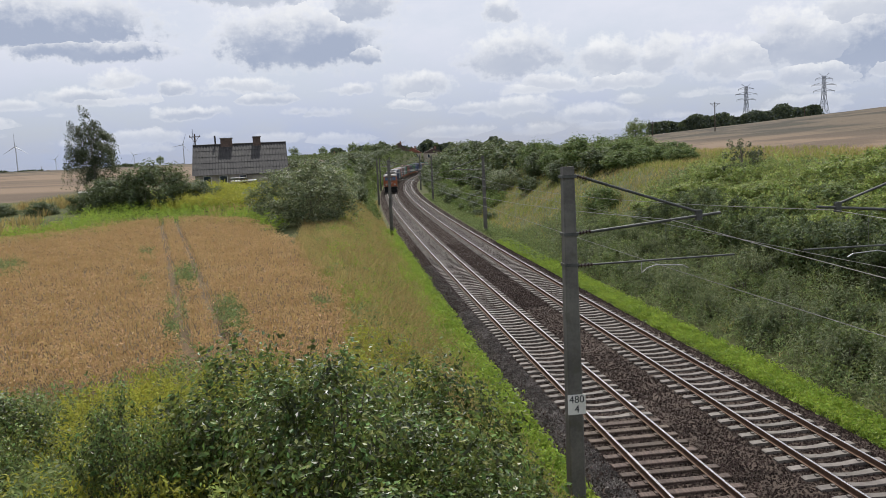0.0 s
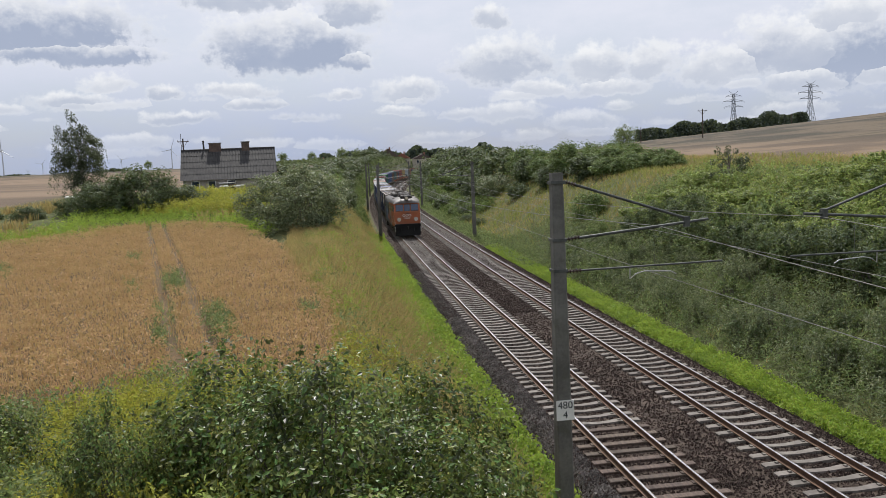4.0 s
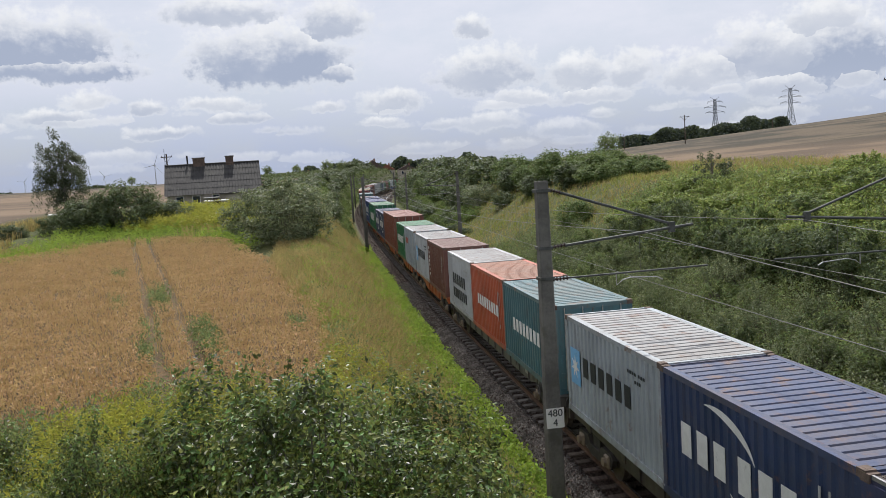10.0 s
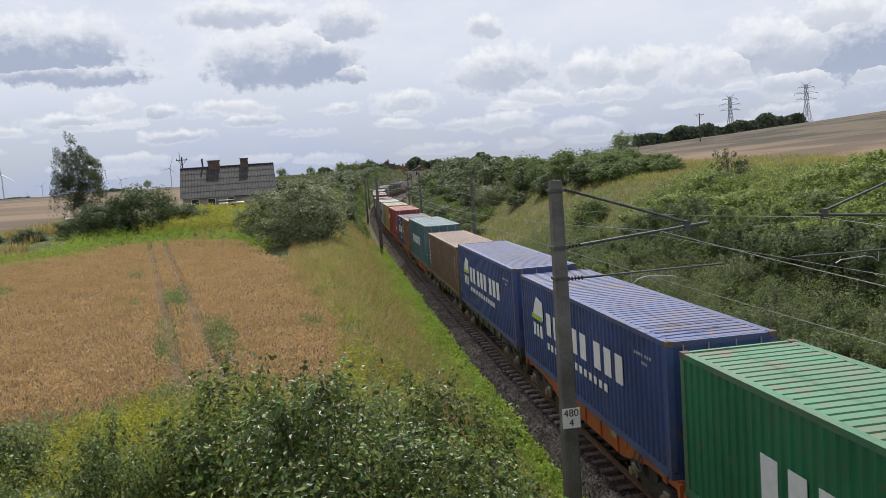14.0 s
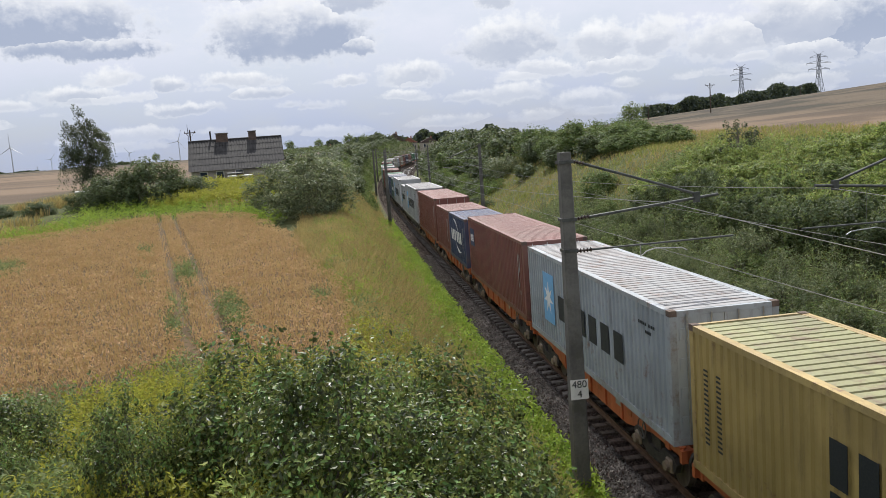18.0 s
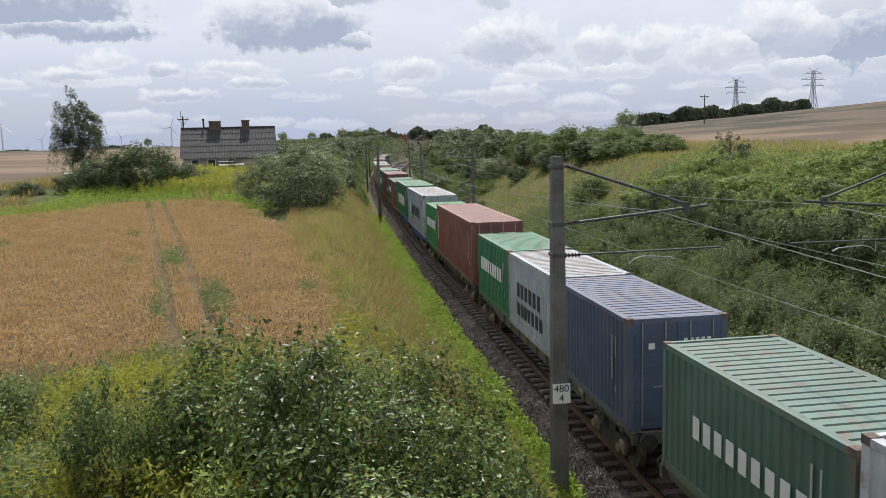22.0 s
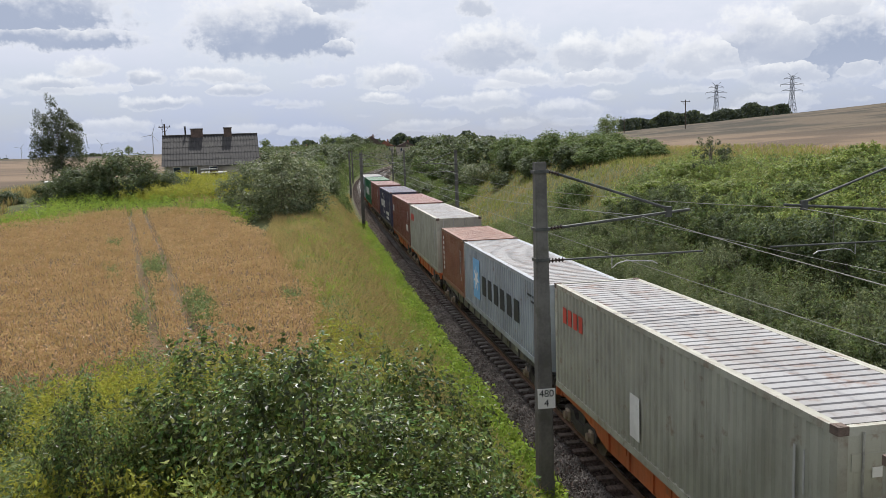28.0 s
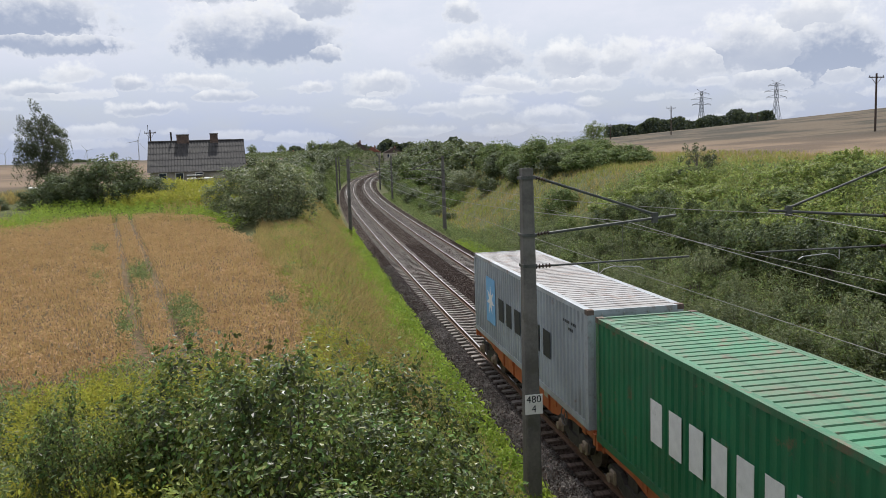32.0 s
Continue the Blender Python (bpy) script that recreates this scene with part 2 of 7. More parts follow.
def height(x, y):
    """The lie of the land: a shallow cutting, a field to the west, a slope to a hay field in the east."""
    x, y = np.asarray(x, float), np.asarray(y, float)
    s, n = along(x, y)
    base = GRADE * np.clip(s, -50, 450)
    # western side
    top_w = 2.0 + 0.021 * np.clip(s - 20, 0, 60) + 0.045 * np.clip(s - 72, 0, 35) + 0.012 * np.clip(s - 100, 0, 250)
    far_w = 0.0012 * np.clip(np.hypot(x, y) - 120, 0, 1400)
    wide = 4.2 + 0.012 * np.clip(s - 20, 0, 200)
    zw = -0.62 + smooth(-n, 3.1, 3.1 + wide) * (top_w + 0.62 + far_w)
    zw = zw + 3.0 * smooth(-y, -16, -3) * smooth(-n, 5.5, 10)
    # eastern side
    top_e = 5.3 + 0.004 * np.clip(s, 0, 200)
    ze = -0.62 + smooth(n, 7.6, 24) * (top_e + 0.62) + 0.078 * np.clip(n - 24, 0, 150) * (1 - 0.55 * smooth(y, 230, 420)) + 0.01 * np.clip(n - 170, 0, 800)
    z = np.where(n < 2, zw, ze)
    rough = smooth(np.abs(n - 2), 6.0, 9.0)
    return base + z + rough * (0.14 * lumps(x, y, 9.0, 3) + 0.3 * lumps(x, y, 40.0, 5)) * 0.6

# ---------------------------------------------------------------- mesh helpers
def mesh_of(name, verts, faces, material=None, smooth_shade=False):
    """A mesh from arrays; faces all of one size."""
    verts, faces = np.asarray(verts, np.float32), np.asarray(faces, np.int32)
    me = bpy.data.meshes.new(name)
    me.vertices.add(len(verts))
    me.vertices.foreach_set("co", verts.ravel())
    k = faces.shape[1]
    me.loops.add(faces.size)
    me.loops.foreach_set("vertex_index", faces.ravel())
    me.polygons.add(len(faces))
    me.polygons.foreach_set("loop_start", np.arange(0, faces.size, k, dtype=np.int32))
    me.update(calc_edges=True)
    me.polygons.foreach_set("use_smooth", np.full(len(faces), smooth_shade))
    if material:
        me.materials.append(material)
    return me


def mesh_bm(name, bm, material, smooth_shade=False):
    me = bpy.data.meshes.new(name)
    bm.to_mesh(me)
    bm.free()
    me.materials.append(material)
    if smooth_shade:
        me.polygons.foreach_set("use_smooth", np.full(len(me.polygons), True))
    return me


def part(name, bm, material, parent, label="", m=None, smooth_shade=False):
    """Links a bmesh (or a mesh) as one object under a thing or a part."""
    me = bm if isinstance(bm, bpy.types.Mesh) else mesh_bm(name, bm, material, smooth_shade)
    ob = new(name, me)
    ob.parent = parent
    if m is not None:
        ob.matrix_basis = m
    return tagged(ob, label)


def thing(name, label, category, m=None, group="", kind=""):
    ob = new(name)
    ob.empty_display_size = 0.2
    if m is not None:
        ob.matrix_basis = m
    return tagged(ob, label, category, group, kind)


def box(bm, x0, x1, y0, y1, z0, z1, bevel=0.0):
    v = [bm.verts.new((x, y, z)) for x in (x0, x1) for y in (y0, y1) for z in (z0, z1)]
    fs = [bm.faces.new([v[i] for i in q]) for q in ((0, 1, 3, 2), (4, 6, 7, 5), (0, 4, 5, 1), (2, 3, 7, 6), (0, 2, 6, 4), (1, 5, 7, 3))]
    if bevel:
        bmesh.ops.bevel(bm, geom=list({e for f in fs for e in f.edges}), offset=bevel, segments=1, affect="EDGES")
    return bm


def boxed(*dims, bevel=0.0):
    return box(bmesh.new(), *dims, bevel=bevel)


def rod(bm, a, b, r0, r1=None, sides=8, caps=True):
    """A round bar from a to b."""
    a, b = Vector(a), Vector(b)
    r1 = r0 if r1 is None else r1
    q = (b - a).to_track_quat("Z", "Y")
    rings = []
    for p, r in ((a, r0), (b, r1)):
        rings.append([bm.verts.new(p + q @ Vector((r * math.cos(t), r * math.sin(t), 0))) for t in (2 * math.pi * i / sides for i in range(sides))])
    for i in range(sides):
        bm.faces.new((rings[0][i], rings[0][(i + 1) % sides], rings[1][(i + 1) % sides], rings[1][i]))
    if caps:
        bm.faces.new(rings[0][::-1])
        bm.faces.new(rings[1])
    return bm


def pipe(bm, points, r, sides=6):
    """One bent tube through the points."""
    pts = [Vector(p) for p in points]
    loop = len(pts) > 3 and (pts[0] - pts[-1]).length < 1e-5
    if loop:
        pts = pts[:-1]
    rings, side = [], None
    for i, p in enumerate(pts):
        before = pts[i - 1] if i or loop else p
        after = pts[(i + 1) % len(pts)] if i < len(pts) - 1 or loop else p
        d = (after - before).normalized()
        if side is None:
            side = d.cross(Vector((0, 0, 1)) if abs(d.z) < 0.9 else Vector((1, 0, 0))).normalized()
        side = (side - d * side.dot(d)).normalized()
        up_ = d.cross(side)
        rings.append([bm.verts.new(p + side * (r * math.cos(6.28319 * k / sides)) + up_ * (r * math.sin(6.28319 * k / sides))) for k in range(sides)])
    for i in range(len(rings) if loop else len(rings) - 1):
        a, b = rings[i], rings[(i + 1) % len(rings)]
        for k in range(sides):
            bm.faces.new((a[k], b[k], b[(k + 1) % sides], a[(k + 1) % sides]))
    if not loop:
        bm.faces.new(rings[0])
        bm.faces.new(rings[-1][::-1])
    return bm


def prism(bm, outline, y0, y1):
    """An outline in x and z, drawn out along y."""
    a = [bm.verts.new((x, y0, z)) for x, z in outline]
    b = [bm.verts.new((x, y1, z)) for x, z in outline]
    bm.faces.new(a)
    bm.faces.new(b[::-1])
    for i in range(len(a)):
        j = (i + 1) % len(a)
        bm.faces.new((a[j], a[i], b[i], b[j]))
    bmesh.ops.recalc_face_normals(bm, faces=bm.faces[:])
    return bm


# ---------------------------------------------------------------- ground
def spread(near0, near1, step, far, grow=1.16):
    v, d = list(np.arange(near0, near1 + 1e-6, step)), step
    while v[-1] < far:
        d *= grow
        v.append(v[-1] + d)
    return v


gx = sorted(set([-q for q in spread(22, 22.1, 0.55, 4200)][::-1] + list(np.arange(-21.5, 44, 0.55)) + spread(44, 44.1, 0.6, 4200)))
gy = [-q for q in spread(12, 12.1, 1.0, 400, 1.4)][::-1] + spread(-11, 135, 0.75, 4600, 1.09)
gx, gy = np.array(gx), np.array(gy)
GX, GY = np.meshgrid(gx, gy)
GZ = height(GX.ravel(), GY.ravel())
nx, ny = len(gx), len(gy)
idx = (np.arange(ny - 1)[:, None] * nx + np.arange(nx - 1)[None, :]).ravel()
ground_faces = np.stack([idx, idx + 1, idx + nx + 1, idx + nx], 1)

FIELD = [(-2.8, 21.6), (-6.1, 21.9), (-7.7, 22.0), (-8.8, 20.6), (-9.7, 20.0), (-11.2, 19.6), (-31, 12.5), (-60, 26), (-52, 50), (-30.4, 57.2), (-28.0, 60.4), (-26.0, 62.0), (-24.5, 66.0), (-21.7, 67.5), (-15.5, 63.5), (-12.0, 56.0), (-8.6, 46.5), (-6.9, 40.0), (-4.0, 30.5)]


def inside(x, y, poly):
    x, y = np.asarray(x), np.asarray(y)
    hit = np.zeros(x.shape, bool)
    for (ax, ay), (bx, by) in zip(poly, poly[1:] + poly[:1]):
        hit ^= ((ay > y) != (by > y)) & (x < (bx - ax) * (y - ay) / (by - ay + 1e-9) + ax)
    return hit


HAY_FROM = 32.0


def zones(x, y):
    """Shares of ripe wheat, mown hay and bare ballast at places in the plan."""
    s, n = along(x, y)
    wx, wy = x + 0.5 * lumps(x, y, 5, 8), y + 0.7 * lumps(x, y, 6, 9)
    wheat = inside(wx, wy, FIELD).astype(float)
    far_w = ((n < -24) & (s > 118)) | ((x < -46) & (y > 92 - 0.25 * (x + 46)))
    hay = ((n > HAY_FROM + 1.5 * lumps(x, y, 30, 6)) & (s > 60)).astype(float)
    hay = np.maximum(hay, (far_w & (lumps(x, y, 420, 4) > -0.25)).astype(float))
    ballast = smooth(n, -2.35, -1.95) * smooth(-n, -6.55, -6.1)
    return wheat, hay, ballast


def ground_material():
    m = bpy.data.materials.new("grassland")
    m.use_nodes = True
    g = Graph(m.node_tree)
    at = g.node("ShaderNodeTexCoord").outputs["Object"]
    zone = g.node("ShaderNodeSeparateColor", [g.node("ShaderNodeAttribute", attribute_name="zone").outputs["Color"]])
    big, mid, fine = g.noise(at, 0.06, 4.0), g.noise(at, 0.5, 5.0), g.noise(at, 9.0, 4.0)
    f = g.math("ADD", g.math("MULTIPLY", mid, 0.6), g.math("MULTIPLY", fine, 0.4))
    grass = g.mix(g.span(f, 0.3, 0.7), (0.038, 0.047, 0.017), (0.085, 0.093, 0.034))
    grass = g.mix(g.span(big, 0.5, 0.72), grass, (0.095, 0.088, 0.034))
    wheat = g.mix(g.span(f, 0.3, 0.7), (0.080, 0.058, 0.034), (0.140, 0.098, 0.056))
    rows = g.noise(g.vec("MULTIPLY", at, (0.008, 0.05, 1.0)), 1.0, 3.0)
    hay = g.mix(g.span(rows, 0.42, 0.58), (0.050, 0.045, 0.034), (0.110, 0.087, 0.062))
    swath = g.noise(g.vec("MULTIPLY", at, (0.012, 0.24, 1.0)), 1.0, 4.0)
    hay = g.mix(g.span(swath, 0.56, 0.64, 0.0, 0.7), hay, (0.048, 0.050, 0.030))
    near_hay = g.span(g.node("ShaderNodeSeparateXYZ", [at]).outputs[2], 7.6, 9.6)
    hay = g.mix(near_hay, g.mix(g.span(rows, 0.4, 0.6), (0.105, 0.078, 0.056), (0.175, 0.128, 0.088)), hay)
    stones = g.node("ShaderNodeTexVoronoi", {"Vector": at, "Scale": 18.0})
    bal = g.mix(stones.outputs["Color"], (0.075, 0.058, 0.05), (0.17, 0.14, 0.125))
    bal = g.mix(0.45, bal, g.mix(g.span(mid, 0.35, 0.65), (0.07, 0.052, 0.045), (0.15, 0.125, 0.11)))
    c = g.mix(zone.outputs[0], grass, wheat)
    c = g.mix(zone.outputs[1], c, hay)
    c = g.mix(zone.outputs[2], c, bal)
    h = g.math("ADD", g.math("MULTIPLY", fine, 0.7), g.math("MULTIPLY", g.math("SUBTRACT", 1.0, stones.outputs["Distance"]), zone.outputs[2]))
    normal = g.node("ShaderNodeBump", {"Height": h, "Strength": 0.7, "Distance": 0.05}).outputs[0]
    g.node("ShaderNodeOutputMaterial", [g.node("ShaderNodeBsdfPrincipled", {"Base Color": c, "Roughness": 0.95, "Specular IOR Level": 0.15, "Normal": normal}).outputs[0]])
    return m


ground_mesh = mesh_of("ground", np.stack([GX.ravel(), GY.ravel(), GZ], 1), ground_faces, ground_material(), True)
w, hy, bl = zones(GX.ravel(), GY.ravel())
att = ground_mesh.color_attributes.new("zone", "FLOAT_COLOR", "POINT")
att.data.foreach_set("color", np.stack([w, hy, bl, np.ones_like(w)], 1).astype(np.float32).ravel())
ground = tagged(new("ground", ground_mesh), "grassy railway cutting with ripe wheat and mown hay fields around", "ground", kind="structure")

# ---------------------------------------------------------------- ballast and tracks
ballast_mat = surface("ballast_stone", (0.020, 0.0130, 0.0105), (0.062, 0.043, 0.036), 2.2, 0.9, 0.8, 22.0, coords="Object", island=0.35, spec=0.2)
grey_stone = surface("grey_ballast_stone", (0.050, 0.045, 0.042), (0.150, 0.136, 0.126), 2.2, 0.9, 0.6, 22.0, island=0.4, spec=0.2)
rail_side = surface("rusty_rail", (0.075, 0.04, 0.025), (0.15, 0.085, 0.05), 6.0, 0.75, 0.2, 60.0, 0.3)
rail_top = surface("polished_rail", (0.42, 0.42, 0.43), (0.6, 0.6, 0.6), 3.0, 0.28, 0.0, 10.0, 1.0)
concrete = surface("weathered_concrete", (0.09, 0.078, 0.068), (0.18, 0.160, 0.141), 3.0, 0.85, 0.25, 50.0, vary=0.15)
old_wood = surface("tarred_timber", (0.035, 0.024, 0.018), (0.11, 0.08, 0.06), 3.0, 0.85, 0.4, 30.0, stretch=(1, 6, 6), vary=0.2)


def sweep(profile, n, s0, s1, step, z=0.0, closed=True):
    """A profile of (offset, height) carried along the line."""
    ss = np.arange(s0, s1 + 1e-6, step)
    rows = []
    for dn, dz in profile:
        x, y, h, _a = line(ss, n + dn, z + dz)
        rows.append(np.stack([x, y, h], 1))
    v = np.stack(rows, 1).reshape(-1, 3)
    k = len(profile)
    i = np.arange(len(ss) - 1)[:, None] * k
    j = np.arange(k if closed else k - 1)[None, :]
    a, b = i + j, i + (j + 1) % k
    f = np.stack([a, b, b + k, a + k], 2).reshape(-1, 4)
    return v, f


bed_profile = [(-2.75, -0.78), (-2.1, -0.52), (-1.75, -0.28), (-1.3, -0.25), (1.3, -0.25), (2.03, -0.29), (2.8, -0.25), (5.37, -0.25), (5.8, -0.28), (6.2, -0.52), (6.85, -0.78)]
v, f = sweep(bed_profile, 0, -40, 460, 0.8, closed=False)
v[:, 2] += 0.03 * lumps(v[:, 0], v[:, 1], 1.3, 2)
tagged(new("ballast_bed", mesh_of("ballast_bed", v, f, ballast_mat, True)), "brown-grey crushed stone ballast bed under two tracks", "ballast", kind="structure")


def scatter_stones(seed, k, s0, s1, bias, small, large, name, n0=-2.2, n1=6.35, mat=None):
    r = np.random.RandomState(seed)
    s = s0 + (s1 - s0) * r.rand(k) ** bias
    n = r.uniform(n0, n1, k)
    prof = np.array(bed_profile)
    z = np.interp(n, prof[:, 0], prof[:, 1])
    x, y, h, _a = line(s, n, z)
    size = r.uniform(small, large, k)
    shape = np.array([(1, 0, 0), (-1, 0, 0), (0, 1, 0), (0, -1, 0), (0, 0, 1), (0, 0, -1)], float)
    pts = shape[None] * size[:, None, None] * r.uniform(0.6, 1.4, (k, 6, 1)) + r.normal(0, 0.006, (k, 6, 3)) + np.stack([x, y, h + size * 0.3], 1)[:, None]
    tri = np.array([(0, 2, 4), (2, 1, 4), (1, 3, 4), (3, 0, 4)])
    f = (np.arange(k)[:, None, None] * 6 + tri[None]).reshape(-1, 3)
    label = "pale grey crushed stones on the ballast shoulder" if mat else "loose brown-grey crushed stones on the ballast bed"
    tagged(new(name, mesh_of(name, pts.reshape(-1, 3), f, mat or ballast_mat)), label, "stones", kind="stuff")


scatter_stones(7, 110000, 11, 73, 1.8, 0.020, 0.040, "ballast_stones")
scatter_stones(9, 34000, 11, 60, 1.6, 0.022, 0.042, "shoulder_stones", -2.35, -1.28, grey_stone)
scatter_stones(8, 62000, 42, 330, 1.5, 0.030, 0.060, "far_ballast_stones")
RAIL = [(-0.072, -0.165), (-0.072, -0.148), (-0.012, -0.13), (-0.012, -0.05), (-0.036, -0.035), (-0.036, 0.0), (0.036, 0.0), (0.036, -0.035), (0.012, -0.05), (0.012, -0.13), (0.072, -0.148), (0.072, -0.165)]


def sleeper_mesh(mat, wooden):
    bm = bmesh.new()
    if wooden:
        box(bm, -0.12, 0.12, -1.27, 1.27, -0.15, 0.0, 0.015)
        box(bm, -0.08, 0.08, -0.90, -0.60, 0.0, 0.025)
        box(bm, -0.08, 0.08, 0.60, 0.90, 0.0, 0.025)
    else:
        ys = [-1.26, -1.22, -0.55, -0.25, 0.0, 0.25, 0.55, 1.22, 1.26]
        zs = [-0.02, 0.0, 0.015, -0.012, -0.022, -0.012, 0.015, 0.0, -0.02]
        ws = [0.115, 0.12, 0.125, 0.105, 0.10, 0.105, 0.125, 0.12, 0.115]
        rings = []
        for y, z, wd in zip(ys, zs, ws):
            rings.append([bm.verts.new(q) for q in ((-wd - 0.025, y, -0.17), (-wd, y, z), (wd, y, z), (wd + 0.025, y, -0.17))])
        for a, b in zip(rings[:-1], rings[1:]):
            for i in range(3):
                bm.faces.new((a[i], b[i], b[i + 1], a[i + 1]))
        bm.faces.new(rings[0])
        bm.faces.new(rings[-1][::-1])
        bmesh.ops.recalc_face_normals(bm, faces=bm.faces[:])
        for y in (-0.9, -0.6, 0.6, 0.9):
            box(bm, -0.05, 0.05, y - 0.04, y + 0.04, 0.01, 0.045)
    return mesh_bm("sleeper", bm, mat)


SLEEPERS = {False: sleeper_mesh(concrete, False), True: sleeper_mesh(old_wood, True)}


def build_track(n, label, wooden_to):
    root = thing("railway_track", label, "railway track", group="tracks of the line")
    for side in (-0.754, 0.754):
        v, f = sweep(RAIL, n + side, -40, 460, 1.0)
        rail = part("rail", mesh_of("rail", v, f, rail_side), None, root, "steel rail with brown rusty web")
        v, f = sweep([(-0.030, 0.003), (0.026, 0.003)], n + side, -40, 460, 1.0, closed=False)
        part("rail_head", mesh_of("rail_head", v, f[:, ::-1], rail_top), None, rail, "polished running surface")
    s, rest_v, rest_f, count = 2.0, [], [], 0
    data = {}
    for key, me in SLEEPERS.items():
        co = np.zeros(len(me.vertices) * 3, np.float32)
        me.vertices.foreach_get("co", co)
        data[key] = (co.reshape(-1, 3), [list(q.vertices) for q in me.polygons])
    r = random.Random(int(n * 10) + 4)
    while s < 330:
        wooden = s < wooden_to and not (14.2 < s < 14.6)
        m = on_line(s, n + r.uniform(-0.01, 0.01), -0.182, r.uniform(-0.5, 0.5))
        if 8 < s < 96:
            part("sleeper", SLEEPERS[wooden], None, root, m=m)
        else:
            co, fc = data[wooden]
            base = sum(len(q) for q in rest_v)
            a = np.array(m)
            rest_v.append(co @ a[:3, :3].T + a[:3, 3])
            rest_f += [[base + i for i in q] for q in fc if len(q) == 4]
        s += 0.612
    part("sleeper_rest", mesh_of("sleeper_rest", np.concatenate(rest_v), rest_f, concrete), None, root)["kind"] = "stuff"


build_track(0.0, "railway track on concrete and tarred timber sleepers", 23.5)
build_track(TRACK_GAP, "railway track on pale concrete sleepers", 0.0)

# ---------------------------------------------------------------- the train
PAINT = {
    "grey": (0.31, 0.35, 0.38), "white": (0.39, 0.41, 0.425), "cream": (0.35, 0.35, 0.29), "blue": (0.03, 0.06, 0.18), "navy": (0.025, 0.045, 0.11),
    "deep_navy": (0.022, 0.028, 0.075), "steel_blue": (0.06, 0.085, 0.14), "teal": (0.055, 0.135, 0.155), "grey_green": (0.085, 0.15, 0.125), "green": (0.012, 0.135, 0.058), "bright_green": (0.012, 0.17, 0.05), "brown": (0.175, 0.06, 0.048),
    "dark_brown": (0.13, 0.045, 0.035), "red_brown": (0.20, 0.056, 0.04), "red": (0.27, 0.045, 0.04), "orange_red": (0.40, 0.085, 0.04),
    "rust": (0.20, 0.082, 0.048), "tan_brown": (0.14, 0.085, 0.06), "yellow": (0.38, 0.28, 0.10), "wagon_orange": (0.42, 0.105, 0.035), "wagon_grey": (0.10, 0.095, 0.09), "wagon_dark": (0.05, 0.042, 0.038),
    "wagon_blue": (0.04, 0.11, 0.38), "frame_blue": (0.035, 0.045, 0.105), "tank": (0.50, 0.47, 0.40), "tank_dirty": (0.42, 0.33, 0.24), "mark_white": (0.75, 0.75, 0.72), "mark_dull": (0.42, 0.42, 0.40), "mark_dark": (0.015, 0.02, 0.025), "mark_blue": (0.17, 0.42, 0.68),
    "mark_red": (0.55, 0.06, 0.04), "mark_lime": (0.35, 0.50, 0.04), "loco_orange": (0.33, 0.09, 0.03), "loco_blue": (0.036, 0.046, 0.10), "loco_roof": (0.27, 0.27, 0.26), "black": (0.02, 0.02, 0.02),
}


def weathered(name, base, pale, rust, streak, rough):
    """Coach paint: fading, dust in the hollows, rust blooms and streaks that run down."""
    if name in MATS:
        return MATS[name]
    m = bpy.data.materials.new(name)
    m.use_nodes = True
    g = Graph(m.node_tree)
    own = g.node("ShaderNodeTexCoord").outputs["Object"]
    info = g.node("ShaderNodeObjectInfo").outputs["Random"]
    at = g.vec("ADD", own, g.node("ShaderNodeCombineXYZ", [g.math("MULTIPLY", info, 37.0), g.math("MULTIPLY", info, 11.0), 0.0]).outputs[0])
    coarse = g.noise(at, 0.7, 5.0)
    c = g.mix(g.span(coarse, 0.3, 0.7), base, pale)
    run = g.noise(g.vec("MULTIPLY", at, (1.0, 1.0, streak)), 4.5, 6.0, 0.68)
    c = g.mix(g.span(run, 0.51, 0.78, 0.0, 0.85), c, tuple(0.5 * v + 0.5 * q for v, q in zip(base, (0.10, 0.075, 0.06))))
    bloom = g.noise(at, 1.9, 9.0, 0.72)
    c = g.mix(g.span(bloom, 0.51 if streak > 1.0 else 0.49 if streak == 1.0 else 0.58, 0.70, 0.0, rust), c, (0.17, 0.095, 0.06))
    film_ = g.noise(at, 0.45, 7.0, 0.7)
    c = g.mix(g.span(film_, 0.48 if streak < 1.0 else 0.38, 0.7, 0.0, 0.32 if streak < 1.0 else 0.7), c, tuple(0.45 * v + 0.55 * q for v, q in zip(base, (0.16, 0.125, 0.09))))
    scratch = g.noise(g.vec("MULTIPLY", at, (0.5, 6.0, 6.0)), 3.0, 5.0, 0.7)
    c = g.mix(g.span(scratch, 0.66, 0.74, 0.0, 0.35), c, tuple(min(1.0, 0.55 * v + 0.22) for v in base))
    fine = g.noise(at, 26.0, 3.0)
    bump = g.node("ShaderNodeBump", {"Height": g.math("ADD", g.math("MULTIPLY", coarse, 1.6), g.math("MULTIPLY", fine, 0.25)), "Strength": 0.25, "Distance": 0.05}).outputs[0]
    n = g.node("ShaderNodeHueSaturation", {"Value": g.span(g.math("FRACT", g.math("MULTIPLY", info, 7.3)), 0.0, 1.0, 0.92, 1.08), "Color": c})
    out = g.node("ShaderNodeBsdfPrincipled", {"Base Color": n.outputs[0], "Roughness": g.span(run, 0.2, 0.8, rough - 0.08, rough + 0.14), "Normal": bump}).outputs[0]
    g.node("ShaderNodeOutputMaterial", [out])
    MATS[name] = m
    return m


